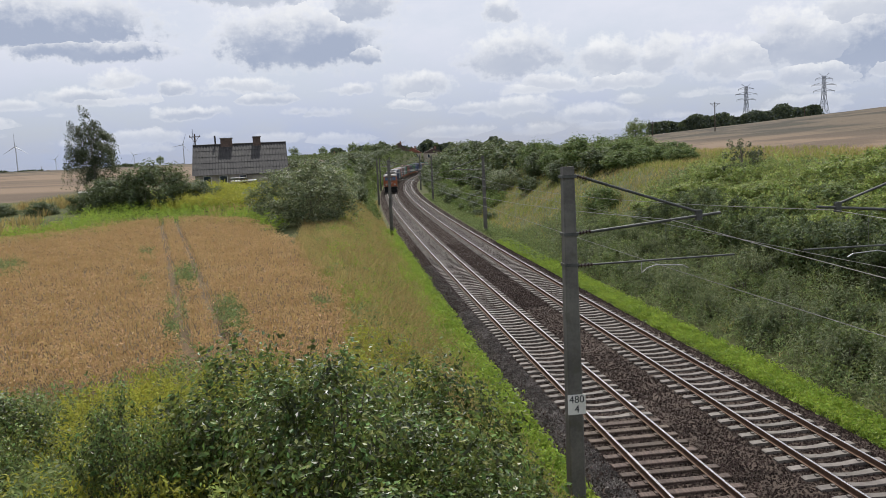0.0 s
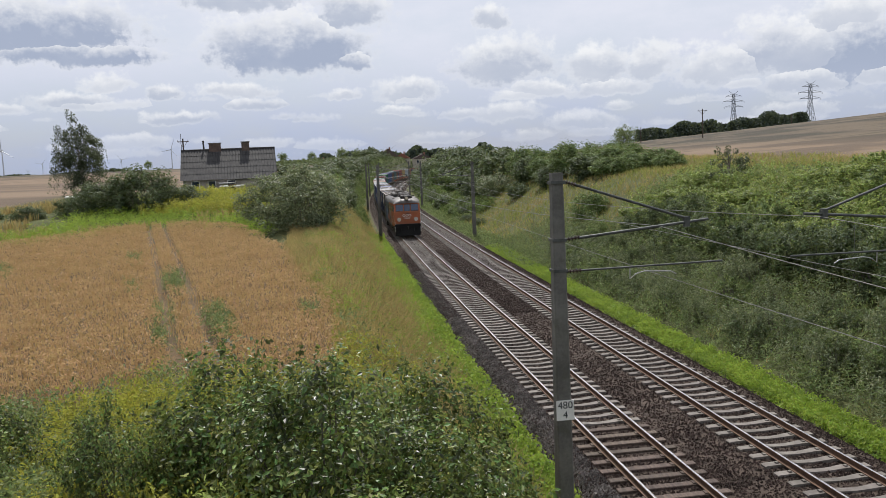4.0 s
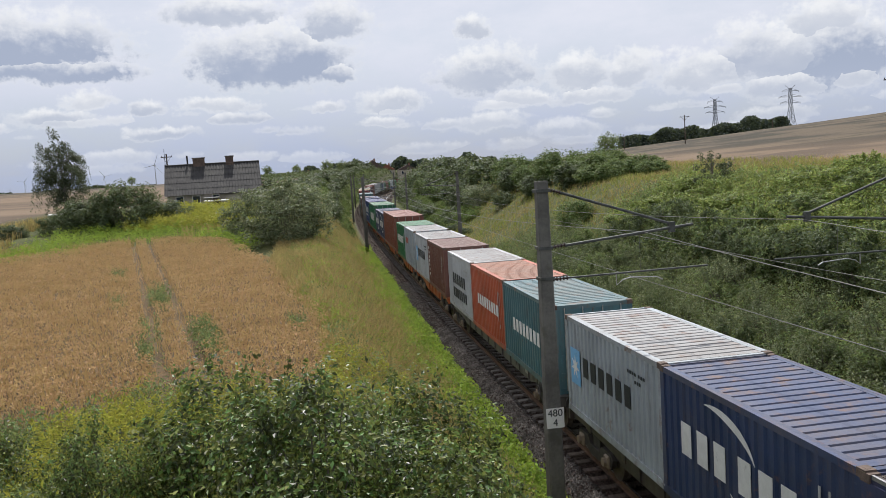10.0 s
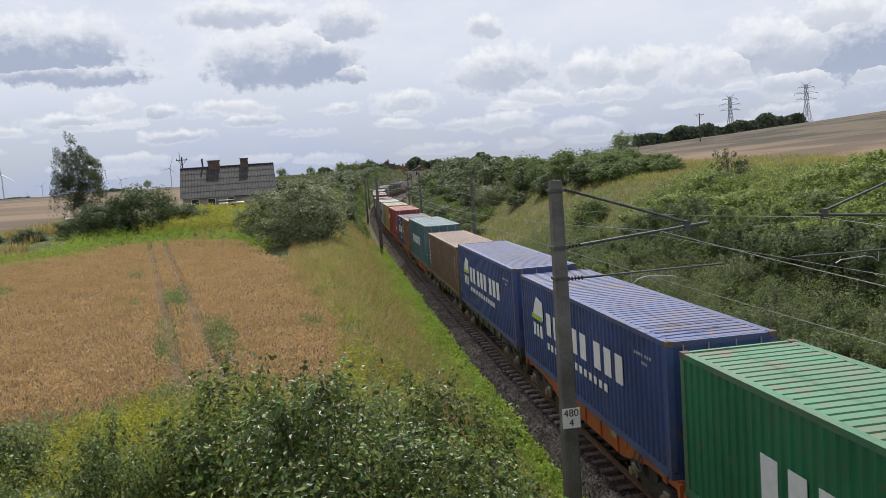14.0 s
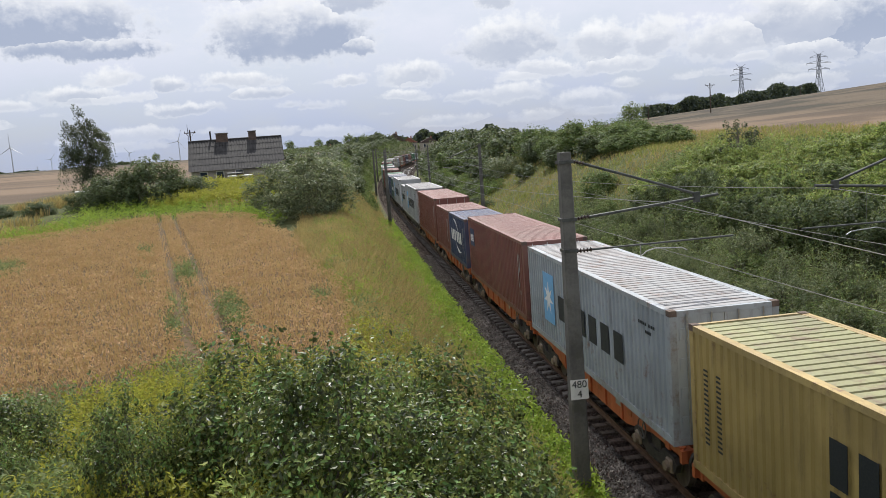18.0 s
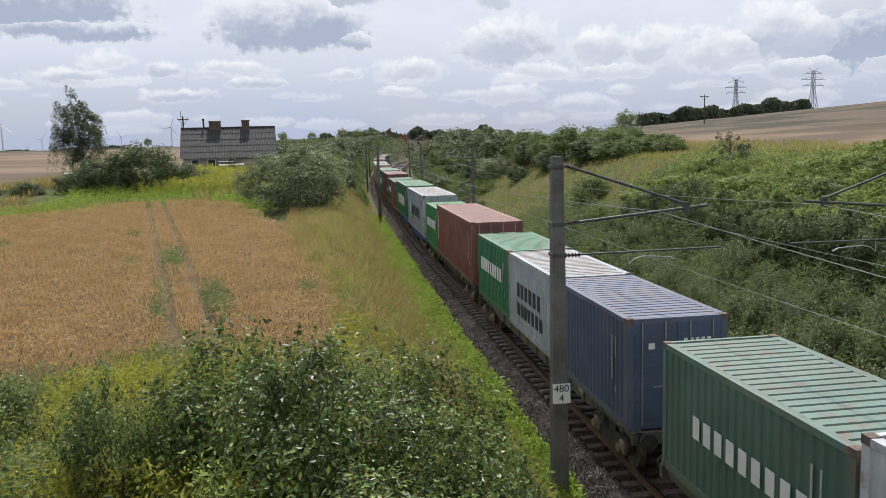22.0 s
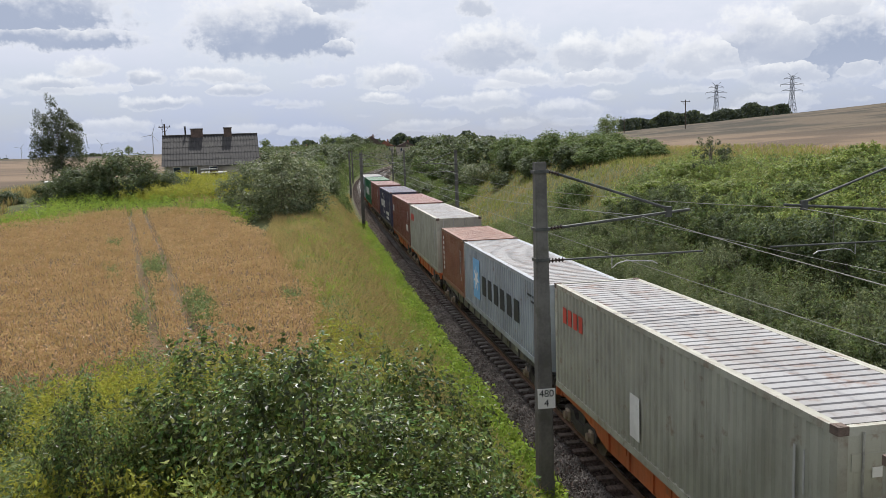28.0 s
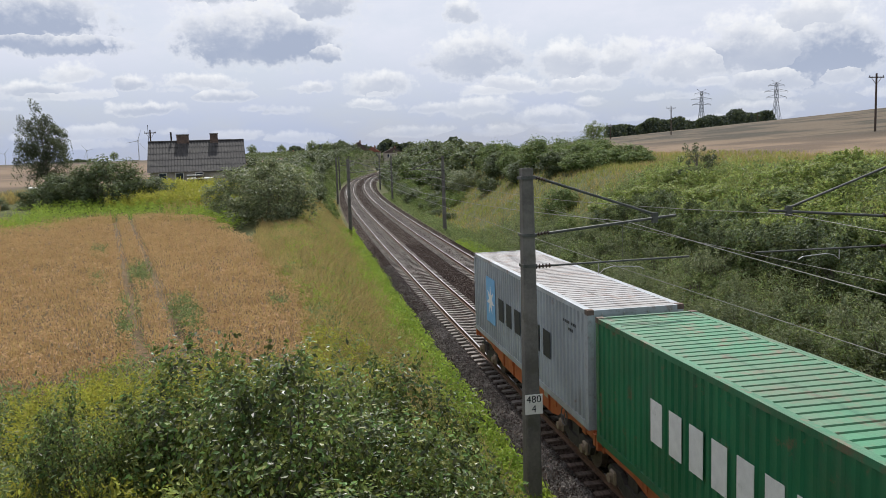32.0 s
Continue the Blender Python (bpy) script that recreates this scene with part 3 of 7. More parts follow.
def paint(kind):
    c = PAINT[kind]
    return weathered("paint_" + kind, tuple(v * 0.82 for v in c), tuple(min(1.0, v * 1.12 + 0.004) for v in c), 0.7, 0.16, 0.46)


def roof_paint(kind):
    """Sun-bleached, dusty paint of container roofs."""
    c = PAINT[kind]
    pale = tuple(min(0.29, 1.15 * v + 0.07 * q) for v, q in zip(c, (0.36, 0.32, 0.27)))
    return weathered("roof_" + kind, tuple(v * 0.86 for v in pale), tuple(v * 1.10 for v in pale), 0.95, 1.0, 0.46)


def edge_paint(kind):
    """Chipped and rusty paint of the rails round a container."""
    c = PAINT[kind]
    return weathered("edge_" + kind, tuple(v * 0.9 for v in c), tuple(min(1.0, v * 1.2 + 0.02) for v in c), 0.9, 1.01, 0.5)


def mark(kind):
    return surface("lettering_" + kind, tuple(v * 0.85 for v in PAINT[kind]), PAINT[kind], 5.0, 0.6, 0.05, 30.0, stain=tuple(v * 0.6 for v in PAINT[kind]), stain_at=(0.6, 0.75), stain_scale=4.0)


steel = surface("galvanised_steel", (0.30, 0.30, 0.30), (0.48, 0.48, 0.47), 8.0, 0.45, 0.1, 40.0, 0.7)
dark_steel = surface("greasy_steel", (0.022, 0.02, 0.018), (0.06, 0.052, 0.046), 5.0, 0.7, 0.3, 30.0, 0.2)
wheel_steel = surface("worn_wheel_steel", (0.07, 0.055, 0.045), (0.16, 0.13, 0.11), 5.0, 0.6, 0.2, 30.0, 0.4)
tread_steel = surface("bright_tread", (0.4, 0.4, 0.4), (0.55, 0.55, 0.54), 5.0, 0.3, 0.0, 30.0, 1.0)
casting_rust = surface("rusty_casting", (0.075, 0.055, 0.045), (0.16, 0.115, 0.09), 6.0, 0.85, 0.4, 25.0)
rubbered = plain("black_rubber", (0.02, 0.02, 0.02), 0.8)
HALF = 1.219
_cache = {}


def wave_sheet(length, height_, pitch, depth, crest=0.32, ramp=0.15):
    """A trapezoidal corrugated sheet in x and z; crests at y = 0, troughs at -depth."""
    xs, ys, x = [], [], 0.0
    k = max(2, round(length / pitch))
    p = length / k
    for i in range(k):
        xs += [i * p, i * p + crest * p, i * p + (crest + ramp) * p, i * p + (1 - ramp) * p]
        ys += [0.0, 0.0, -depth, -depth]
    xs.append(length)
    ys.append(0.0)
    xs, ys = np.array(xs) - length / 2, np.array(ys)
    v = np.concatenate([np.stack([xs, ys, np.zeros_like(xs)], 1), np.stack([xs, ys, np.full_like(xs, height_)], 1)])
    n = len(xs)
    i = np.arange(n - 1)
    return v, np.stack([i + 1, i, i + n, i + n + 1], 1)


def container_meshes(length, tall, kind):
    key = (length, tall, kind)
    if key in _cache:
        return _cache[key]
    pm, rm, em = paint(kind), roof_paint(kind), edge_paint(kind)
    v, f = wave_sheet(length - 0.3, tall - 0.28, 0.278, 0.036)
    side = mesh_of("side_panel", v + np.array([0, HALF - 0.012, 0.16]), f, pm)
    v, f = wave_sheet(length - 0.3, 2.16, 0.285, 0.045, 0.72, 0.06)
    roof = mesh_of("roof", np.stack([v[:, 0], v[:, 2] - 1.08, v[:, 1] + tall - 0.012], 1), f[:, ::-1], rm)
    edge = mesh_bm("roof_edge", boxed(-length / 2 + 0.1, length / 2 - 0.1, -0.05, 0.05, tall - 0.05, tall - 0.008), em)
    cap = boxed(-0.089, 0.089, -0.082, 0.082, tall - 0.118, tall + 0.006)
    box(cap, -0.05, 0.05, -0.03, 0.03, tall + 0.006, tall + 0.009)
    casting = mesh_bm("corner_casting", cap, casting_rust)
    v, f = wave_sheet(2.2, tall - 0.28, 0.24, 0.04)
    end = mesh_of("end_wall", np.stack([v[:, 1] + length / 2 - 0.02, v[:, 0], v[:, 2] + 0.16], 1), f[:, ::-1], pm)
    bm = bmesh.new()
    for y in (-1.1, 0.005):
        box(bm, -length / 2 + 0.02, -length / 2 + 0.06, y, y + 1.095, 0.14, tall - 0.12)
        for z in np.linspace(0.5, tall - 0.5, 4):
            box(bm, -length / 2 + 0.004, -length / 2 + 0.02, y + 0.08, y + 1.0, z - 0.12, z + 0.12)
    doors = mesh_bm("door_leaves", bm, pm)
    lock = mesh_bm("lock_rod", rod(boxed(-0.02, 0.0, -0.02, 0.02, 1.0, 1.1), (-0.015, 0, 0.10), (-0.015, 0, tall - 0.08), 0.017, sides=6), steel)
    handle = mesh_bm("door_handle", boxed(-0.035, -0.02, 0.0, 0.32, 0.98, 1.02), steel)
    bm = boxed(-0.08, 0.08, -0.075, 0.075, 0.0, tall - 0.12)
    box(bm, -0.089, 0.089, -0.085, 0.085, 0.0, 0.118)
    post = mesh_bm("corner_post", bm, em)
    top = mesh_bm("top_rail", boxed(-length / 2 + 0.1, length / 2 - 0.1, -0.035, 0.035, tall - 0.12, tall - 0.006), em)
    foot = mesh_bm("bottom_rail", boxed(-length / 2 + 0.1, length / 2 - 0.1, -0.04, 0.04, 0.0, 0.17), em)
    bm = boxed(-0.05, 0.05, -1.14, 1.14, tall - 0.13, tall - 0.006)
    header = mesh_bm("header", bm, em)
    sill = mesh_bm("sill", boxed(-0.05, 0.05, -1.14, 1.14, 0.0, 0.16), pm)
    deck = mesh_bm("floor_panel", boxed(-length / 2 + 0.1, length / 2 - 0.1, -1.15, 1.15, 0.10, 0.15), old_wood)
    _cache[key] = side, roof, end, doors, lock, handle, post, top, foot, header, sill, deck, edge, casting
    return _cache[key]


def bars(root, name, items, kind, y=HALF - 0.006):
    """Flat marks on the western side: (x0, x1, z0, z1), x counted away from the bridge."""
    for x0, x1, z0, z1 in items:
        part(name, boxed(x0, x1, y, y + 0.010, z0, z1), mark(kind), root)


def word(count, x0, z0, step, tall, fill=0.55):
    """Places of the plain slabs that stand for a word; it runs towards the bridge."""
    if tall > 0.25:
        fill = 0.62
    return [(x0 - (i + fill) * step, x0 - i * step, z0, z0 + tall) for i in range(count)]


def polygon(root, name, pts, kind, y=HALF - 0.002, thick=0.008):
    bm = prism(bmesh.new(), pts, y, y + thick)
    part(name, bm, mark(kind), root)


def star(cx, cz, r, points=7):
    return [(cx + (r if i % 2 == 0 else r * 0.38) * math.sin(math.pi * i / points), cz + (r if i % 2 == 0 else r * 0.38) * math.cos(math.pi * i / points)) for i in range(points * 2)]


def swoosh(cx, cz, rx, rz, a0, a1, wide):
    k = 10
    ang = [radians(a0 + (a1 - a0) * i / k) for i in range(k + 1)]
    out = [(cx + rx * math.cos(a), cz + rz * math.sin(a)) for a in ang]
    inn = [(cx + (rx - wide * math.sin(math.pi * i / k) - 0.01) * math.cos(a), cz + (rz - wide * math.sin(math.pi * i / k) - 0.01) * math.sin(a)) for i, a in enumerate(ang)]
    return out + inn[::-1]


def markings(root, style, length, tall):
    big = length > 10
    h = length / 2
    mid = tall / 2
    # small identity bars high up near the door end, as on every box
    small = "mark_dark" if style in ("star", "plain_dark", "red_word", "rivet") else "mark_white"
    if style in ("star", "star_two", "truck"):
        bars(root, "code_bar", word(4, -h + 1.75, tall - 0.57, 0.13, 0.07) + word(3, -h + 1.15, tall - 0.57, 0.13, 0.07) + word(3, -h + 1.35, tall - 0.74, 0.12, 0.07), "mark_dull" if small == "mark_white" else small)
    else:
        bars(root, "code_bar", [(-h + 0.92, -h + 0.97, mid - 0.35, tall - 0.55), (-h + 0.70, -h + 0.74, mid + 0.25, tall - 0.55), (-h + 0.70, -h + 0.76, mid - 0.6, mid - 0.45)], "mark_dull")
    if style in ("star", "star_two"):
        if big:
            x = h - 2.6
            polygon(root, "emblem_square", [(x - 0.62, mid - 0.75), (x + 0.62, mid - 0.75), (x + 0.62, mid + 0.85), (x - 0.62, mid + 0.85)], "mark_blue")
            polygon(root, "emblem_star", star(x, mid + 0.05, 0.52), "mark_white", HALF + 0.007)
            bars(root, "wordmark_bar", word(6, x - 1.1, mid - 0.42, 1.0, 0.74), "mark_dark")
        else:
            x = h - 0.75
            if style == "star":
                polygon(root, "emblem_square", [(x - 0.36, mid - 0.45), (x + 0.36, mid - 0.45), (x + 0.36, mid + 0.5), (x - 0.36, mid + 0.5)], "mark_blue")
                polygon(root, "emblem_star", star(x, mid + 0.03, 0.3), "mark_white", HALF + 0.007)
            bars(root, "wordmark_bar", word(6, x - 0.6, mid - 0.1, 0.55, 0.5), "mark_dark")
            if style == "star_two":
                bars(root, "wordmark_bar", word(7, x - 0.6, mid - 0.75, 0.5, 0.45), "mark_dark")
    elif style == "wide_word":
        if big:
            bars(root, "wordmark_bar", word(9, h - 2.9, mid - 0.45, 0.78, 0.85), "mark_white")
        else:
            bars(root, "wordmark_bar", word(9, h - 0.75, mid - 0.1, 0.47, 0.52), "mark_white")
    elif style == "arc":
        x0 = h - 0.9 if not big else h - 2.2
        k = 0.62 if not big else 0.72
        bars(root, "wordmark_bar", word(3, x0, mid - 0.2, k, 0.62) + word(3, x0 - 3.3 * k, mid - 0.2, k, 0.62), "mark_white")
        polygon(root, "emblem_arc", swoosh(x0 - 2.2 * k, mid + 0.2, 1.25, 0.85, 70, 165, 0.14), "mark_white")
        polygon(root, "emblem_arc", swoosh(x0 - 4.6 * k, mid + 0.1, 1.25, 0.85, 240, 330, 0.14), "mark_white")
        if big:
            bars(root, "wordmark_bar", word(8, -1.6, 0.75, 0.36, 0.3) + word(9, -1.6, 0.38, 0.32, 0.22), "mark_white")
    elif style == "vertical":
        bars(root, "wordmark_bar", [(h - 0.74, h - 0.52, z, z + 0.15) for z in np.arange(tall - 2.0, tall - 0.35, 0.25)], "mark_white")
    elif style == "word":
        bars(root, "wordmark_bar", word(9, h - 1.4 if not big else h - 2.6, mid - 0.2, 0.42 if not big else 0.6, 0.42 if not big else 0.6), "mark_white")
    elif style == "script":
        polygon(root, "emblem_ring", [(h - 0.9 + 0.33 * math.cos(a), mid + 0.5 * math.sin(a)) for a in np.linspace(0, 6.0, 14)], "frame_blue")
        polygon(root, "emblem_flag", [(h - 1.05, mid - 0.05), (h - 0.75, mid - 0.05), (h - 0.75, mid + 0.2), (h - 1.05, mid + 0.2)], "mark_red", HALF + 0.007)
        for x, r_, a0, a1 in ((h - 1.75, 0.36, 40, 250), (h - 1.85, 0.34, 220, 430), (h - 2.45, 0.2, 60, 300), (h - 2.8, 0.2, 200, 420), (h - 3.2, 0.2, 20, 260), (h - 3.6, 0.22, 190, 400), (h - 4.1, 0.2, 40, 290)):
            polygon(root, "script_stroke", swoosh(x, mid - 0.1, r_ * 0.8, r_, a0, a1, 0.075), "mark_white")
    elif style == "red_word":
        bars(root, "wordmark_bar", word(4, h - 0.75, tall - 0.95, 0.42, 0.42), "mark_red")
    elif style == "faded":
        bars(root, "wordmark_bar", word(4, h - 0.9, tall - 1.1, 0.4, 0.4), "orange_red")
    elif style == "short_word":
        bars(root, "wordmark_bar", word(3, -h + 1.9, mid - 0.55, 0.36, 0.42), "mark_white")
        bars(root, "wordmark_bar", word(3, h - 0.5, tall - 1.25, 0.4, 0.5), "mark_white")
    elif style == "stacked":
        for x in (h - 0.75, h - 1.25):
            bars(root, "wordmark_bar", [(x, x + 0.16, z + d, z + d + 0.035) for z in np.arange(tall - 2.2, tall - 0.75, 0.19) for d in (0.0, 0.09)], "mark_dark")
        bars(root, "wordmark_bar", word(2, h - 4.5, mid + 0.05, 0.65, 0.7) + word(2, h - 4.5, mid - 0.75, 0.65, 0.7), "mark_dark")
    elif style == "poster":
        polygon(root, "advert_panel", [(h - 1.65, mid + 0.1), (h - 0.6, mid + 0.1), (h - 0.6, mid + 0.95), (h - 1.65, mid + 0.95)], "navy")
        bars(root, "wordmark_bar", word(4, h - 0.75, mid + 0.32, 0.2, 0.34), "mark_white", HALF + 0.002)
    elif style == "truck":
        polygon(root, "emblem_truck", [(h - 1.5, mid + 0.25), (h - 2.7, mid + 0.25), (h - 2.7, mid + 0.85), (h - 2.0, mid + 0.95), (h - 1.7, mid + 0.65)], "mark_white")
        polygon(root, "emblem_band", [(h - 1.4, mid + 0.2), (h - 2.6, mid + 0.2), (h - 2.6, mid + 0.36), (h - 1.4, mid + 0.36)], "mark_lime", HALF + 0.007)
        bars(root, "wordmark_bar", word(3, h - 1.5, mid - 0.35, 0.4, 0.4) + word(2, h - 3.1, mid - 0.1, 0.78, 0.7) + word(3, h - 4.9, mid - 0.1, 0.78, 0.7) + word(3, h - 7.6, mid - 0.1, 0.78, 0.7) + word(14, h - 3.1, mid - 0.55, 0.4, 0.2), "mark_white")
    elif style == "patch":
        bars(root, "wordmark_bar", word(4, h - 0.75, tall - 0.95, 0.42, 0.42), "mark_red")
        polygon(root, "repair_patch", [(-h + 6.4, 0.4), (-h + 6.9, 0.4), (-h + 6.9, 1.35), (-h + 6.4, 1.35)], "mark_white")
    # the end that faces the bridge
    if style in ("red_word", "patch"):
        for i in range(4):
            part("wordmark_bar", boxed(-h - 0.004, -h + 0.006, 0.5 - 0.3 * i - 0.2, 0.5 - 0.3 * i, tall - 1.05, tall - 0.72), mark("mark_red"), root)
    bars_end = [(0.15 + 0.14 * i, 0.24 + 0.14 * i) for i in range(5)]
    for y0, y1 in bars_end:
        part("code_bar", boxed(-h - 0.002, -h + 0.006, -y1, -y0, tall - 0.58, tall - 0.5), mark(small), root)
    part("door_label", boxed(-h - 0.002, -h + 0.006, 0.55, 0.7, tall - 0.72, tall - 0.58), mark(small), root)


def build_container(length, tall, kind, style, label):
    root = thing("shipping_container", label, "container", group="containers on the freight train")
    side, roof, end, doors, lock, handle, post, top, foot, header, sill, deck, edge, casting = container_meshes(length, tall, kind)
    part("side_panel", side, None, root, "corrugated steel side")
    part("side_panel", side, None, root, "corrugated steel side", pose(0, 0, 0, 0, 0, 180))
    part("roof", roof, None, root, "ribbed roof, bleached and dusty")
    part("end_wall", end, None, root)
    d = part("door_leaves", doors, None, root, "double doors")
    for y in (-0.85, -0.3, 0.3, 0.85):
        part("lock_rod", lock, None, d, "galvanised lock rod", pose(-length / 2, y, 0))
    for y in (-0.6, 0.28):
        part("door_handle", handle, None, d, m=pose(-length / 2, y, 0))
    for x in (-length / 2 + 0.09, length / 2 - 0.09):
        for y in (-HALF + 0.085, HALF - 0.085):
            part("corner_casting", casting, None, part("corner_post", post, None, root, m=pose(x, y, 0)), "rusty corner casting")
    for y in (-HALF + 0.12, HALF - 0.12):
        part("roof_edge", edge, None, root, m=pose(0, y, 0))
    for y in (-HALF + 0.04, HALF - 0.04):
        part("top_rail", top, None, root, m=pose(0, y, 0))
        part("bottom_rail", foot, None, root, m=pose(0, y, 0))
    for x in (-length / 2 + 0.06, length / 2 - 0.06):
        part("header", header, None, root, m=pose(x, 0, 0))
        part("sill", sill, None, root, m=pose(x, 0, 0))
    part("floor_panel", deck, None, root)
    markings(root, style, length, tall)
    return root


def tank_cladding(dirty):
    """Enamelled cladding with dark spills that ran down from the hatches."""
    name = "tank_cladding_dirty" if dirty else "tank_cladding"
    if name in MATS:
        return MATS[name]
    m = bpy.data.materials.new(name)
    m.use_nodes = True
    g = Graph(m.node_tree)
    c = PAINT["tank_dirty" if dirty else "tank"]
    own = g.node("ShaderNodeTexCoord").outputs["Object"]
    info = g.node("ShaderNodeObjectInfo").outputs["Random"]
    at = g.vec("ADD", own, g.node("ShaderNodeCombineXYZ", [g.math("MULTIPLY", info, 37.0), 0.0, 0.0]).outputs[0])
    coarse = g.noise(at, 0.9, 6.0)
    col = g.mix(g.span(coarse, 0.3, 0.7), tuple(v * 0.85 for v in c), tuple(v * 1.12 for v in c))
    high = g.span(g.node("ShaderNodeSeparateXYZ", [own]).outputs[2], 1.3, 2.35)
    run = g.noise(g.vec("MULTIPLY", at, (1.0, 0.35, 0.13)), 3.6, 7.0, 0.7)
    spill = g.span(g.math("ADD", run, g.math("MULTIPLY", high, 0.22)), 0.62 if not dirty else 0.56, 0.74)
    col = g.mix(g.math("MULTIPLY", spill, 0.85), col, (0.085, 0.055, 0.038))
    smear = g.noise(g.vec("MULTIPLY", at, (1.0, 0.5, 0.4)), 1.1, 7.0, 0.7)
    col = g.mix(g.span(smear, 0.52, 0.72, 0.0, 0.55), col, (0.21, 0.14, 0.09))
    bump = g.node("ShaderNodeBump", {"Height": coarse, "Strength": 0.3, "Distance": 0.06}).outputs[0]
    out = g.node("ShaderNodeBsdfPrincipled", {"Base Color": col, "Roughness": g.span(smear, 0.3, 0.7, 0.32, 0.55), "Normal": bump}).outputs[0]
    g.node("ShaderNodeOutputMaterial", [out])
    MATS[name] = m
    return m


mesh_steel = surface("dirty_walkway_mesh", (0.045, 0.036, 0.03), (0.12, 0.10, 0.085), 3.0, 0.8, 0.3, 40.0, 0.2)


def build_tank(dirty, label, variant=False):
    """A twenty-foot tank container: a barrel in an open steel frame with gratings on top."""
    root = thing("tank_container", label, "tank container", group="containers on the freight train")
    L, T, R = 6.06, 2.591, 1.12
    fm, tm = paint("frame_blue" if not dirty else "wagon_grey"), tank_cladding(dirty)
    if ("tank", dirty) not in _cache:
        bm = bmesh.new()
        prof = [(-2.78, 0.02), (-2.75, 0.45), (-2.66, 0.75), (-2.5, 0.98), (-2.32, 1.10), (-2.2, R), (2.2, R), (2.32, 1.10), (2.5, 0.98), (2.66, 0.75), (2.75, 0.45), (2.78, 0.02)]
        k, rings = 28, []
        for x, r in prof:
            rings.append([bm.verts.new((x, r * math.cos(2 * math.pi * i / k), 1.34 + r * math.sin(2 * math.pi * i / k))) for i in range(k)])
        for a, b in zip(rings[:-1], rings[1:]):
            for i in range(k):
                bm.faces.new((a[i], b[i], b[(i + 1) % k], a[(i + 1) % k]))
        barrel = mesh_bm("tank_barrel", bm, tm, True)
        bm = bmesh.new()
        for i in range(k):
            a0, a1 = 2 * math.pi * i / k, 2 * math.pi * (i + 1) / k
            q = [(x, r * math.cos(a), 1.34 + r * math.sin(a)) for a in (a0, a1) for x, r in ((-0.028, R + 0.002), (-0.028, R + 0.012), (0.028, R + 0.012), (0.028, R + 0.002))]
            v = [bm.verts.new(p) for p in q]
            for j in range(3):
                bm.faces.new((v[j], v[j + 1], v[j + 5], v[j + 4]))
        band = mesh_bm("tank_band", bm, mesh_steel)
        bm = bmesh.new()
        box(bm, -0.075, 0.075, -0.075, 0.075, 0, T - 0.118)
        box(bm, -0.089, 0.089, -0.085, 0.085, 0, 0.118)
        post = mesh_bm("corner_post", bm, fm)
        rail = mesh_bm("frame_rail", boxed(-L / 2 + 0.1, L / 2 - 0.1, -0.028, 0.028, -0.05, 0.05), fm)
        cross = mesh_bm("frame_crossbar", boxed(-0.05, 0.05, -1.1, 1.1, -0.05, 0.05), fm)
        bm = bmesh.new()
        rod(bm, (0, -1.1, 0.9), (0, -0.1, 0.12), 0.045, sides=6)
        rod(bm, (0, 1.1, 0.9), (0, 0.1, 0.12), 0.045, sides=6)
        brace = mesh_bm("end_brace", bm, fm)
        bm = bmesh.new()
        for y in np.arange(-0.27, 0.28, 0.045):
            box(bm, -L / 2 + 0.2, L / 2 - 0.2, y - 0.016, y + 0.016, T - 0.045, T - 0.015)
        for x in np.arange(-L / 2 + 0.2, L / 2, 0.12):
            box(bm, x - 0.012, x + 0.012, -0.285, 0.285, T - 0.05, T - 0.018)
        grate = mesh_bm("walkway_grating", bm, mesh_steel)
        step = surface("pale_walkway_mesh", (0.10, 0.085, 0.07), (0.22, 0.195, 0.165), 3.0, 0.7, 0.3, 40.0, 0.2)
        bm = bmesh.new()
        rod(bm, (0, 0, 2.36), (0, 0, 2.50), 0.30, sides=16)
        rod(bm, (0, 0, 2.50), (0, 0, 2.53), 0.34, sides=18)
        for i in range(6):
            a = i * math.pi / 3
            rod(bm, (0.34 * math.cos(a), 0.34 * math.sin(a), 2.46), (0.34 * math.cos(a), 0.34 * math.sin(a), 2.56), 0.03, sides=6)
        lid = mesh_bm("manhole_lid", bm, steel)
        curb = mesh_bm("well_curb", boxed(-0.02, 0.02, -0.58, 0.58, T - 0.14, T - 0.012), mesh_steel)
        hand = mesh_bm("walkway_edge", boxed(-L / 2 + 0.2, L / 2 - 0.2, -0.018, 0.018, T - 0.05, T + 0.004), steel)
        bm = prism(bmesh.new(), [(0.0, 0.0), (0.42, 0.0), (0.0, -0.34)], -0.02, 0.02)
        gusset = mesh_bm("gusset", bm, fm)
        casting = mesh_bm("corner_casting", boxed(-0.089, 0.089, -0.085, 0.085, T - 0.118, T + 0.006), casting_rust)
        saddle = mesh_bm("saddle", boxed(-0.12, 0.12, -0.9, 0.9, 0.1, 0.36), fm)
        _cache[("tank", dirty)] = barrel, band, post, rail, cross, brace, grate, lid, saddle, step, curb, hand, gusset, casting
    barrel, band, post, rail, cross, brace, grate, lid, saddle, step, curb, hand, gusset, casting = _cache[("tank", dirty)]
    part("tank_barrel", barrel, None, root, "stained cream cladding" if not dirty else "rust-streaked cladding")
    for x in (-1.7, -0.6, 0.6, 1.7):
        part("tank_band", band, None, root, m=pose(x, 0, 0))
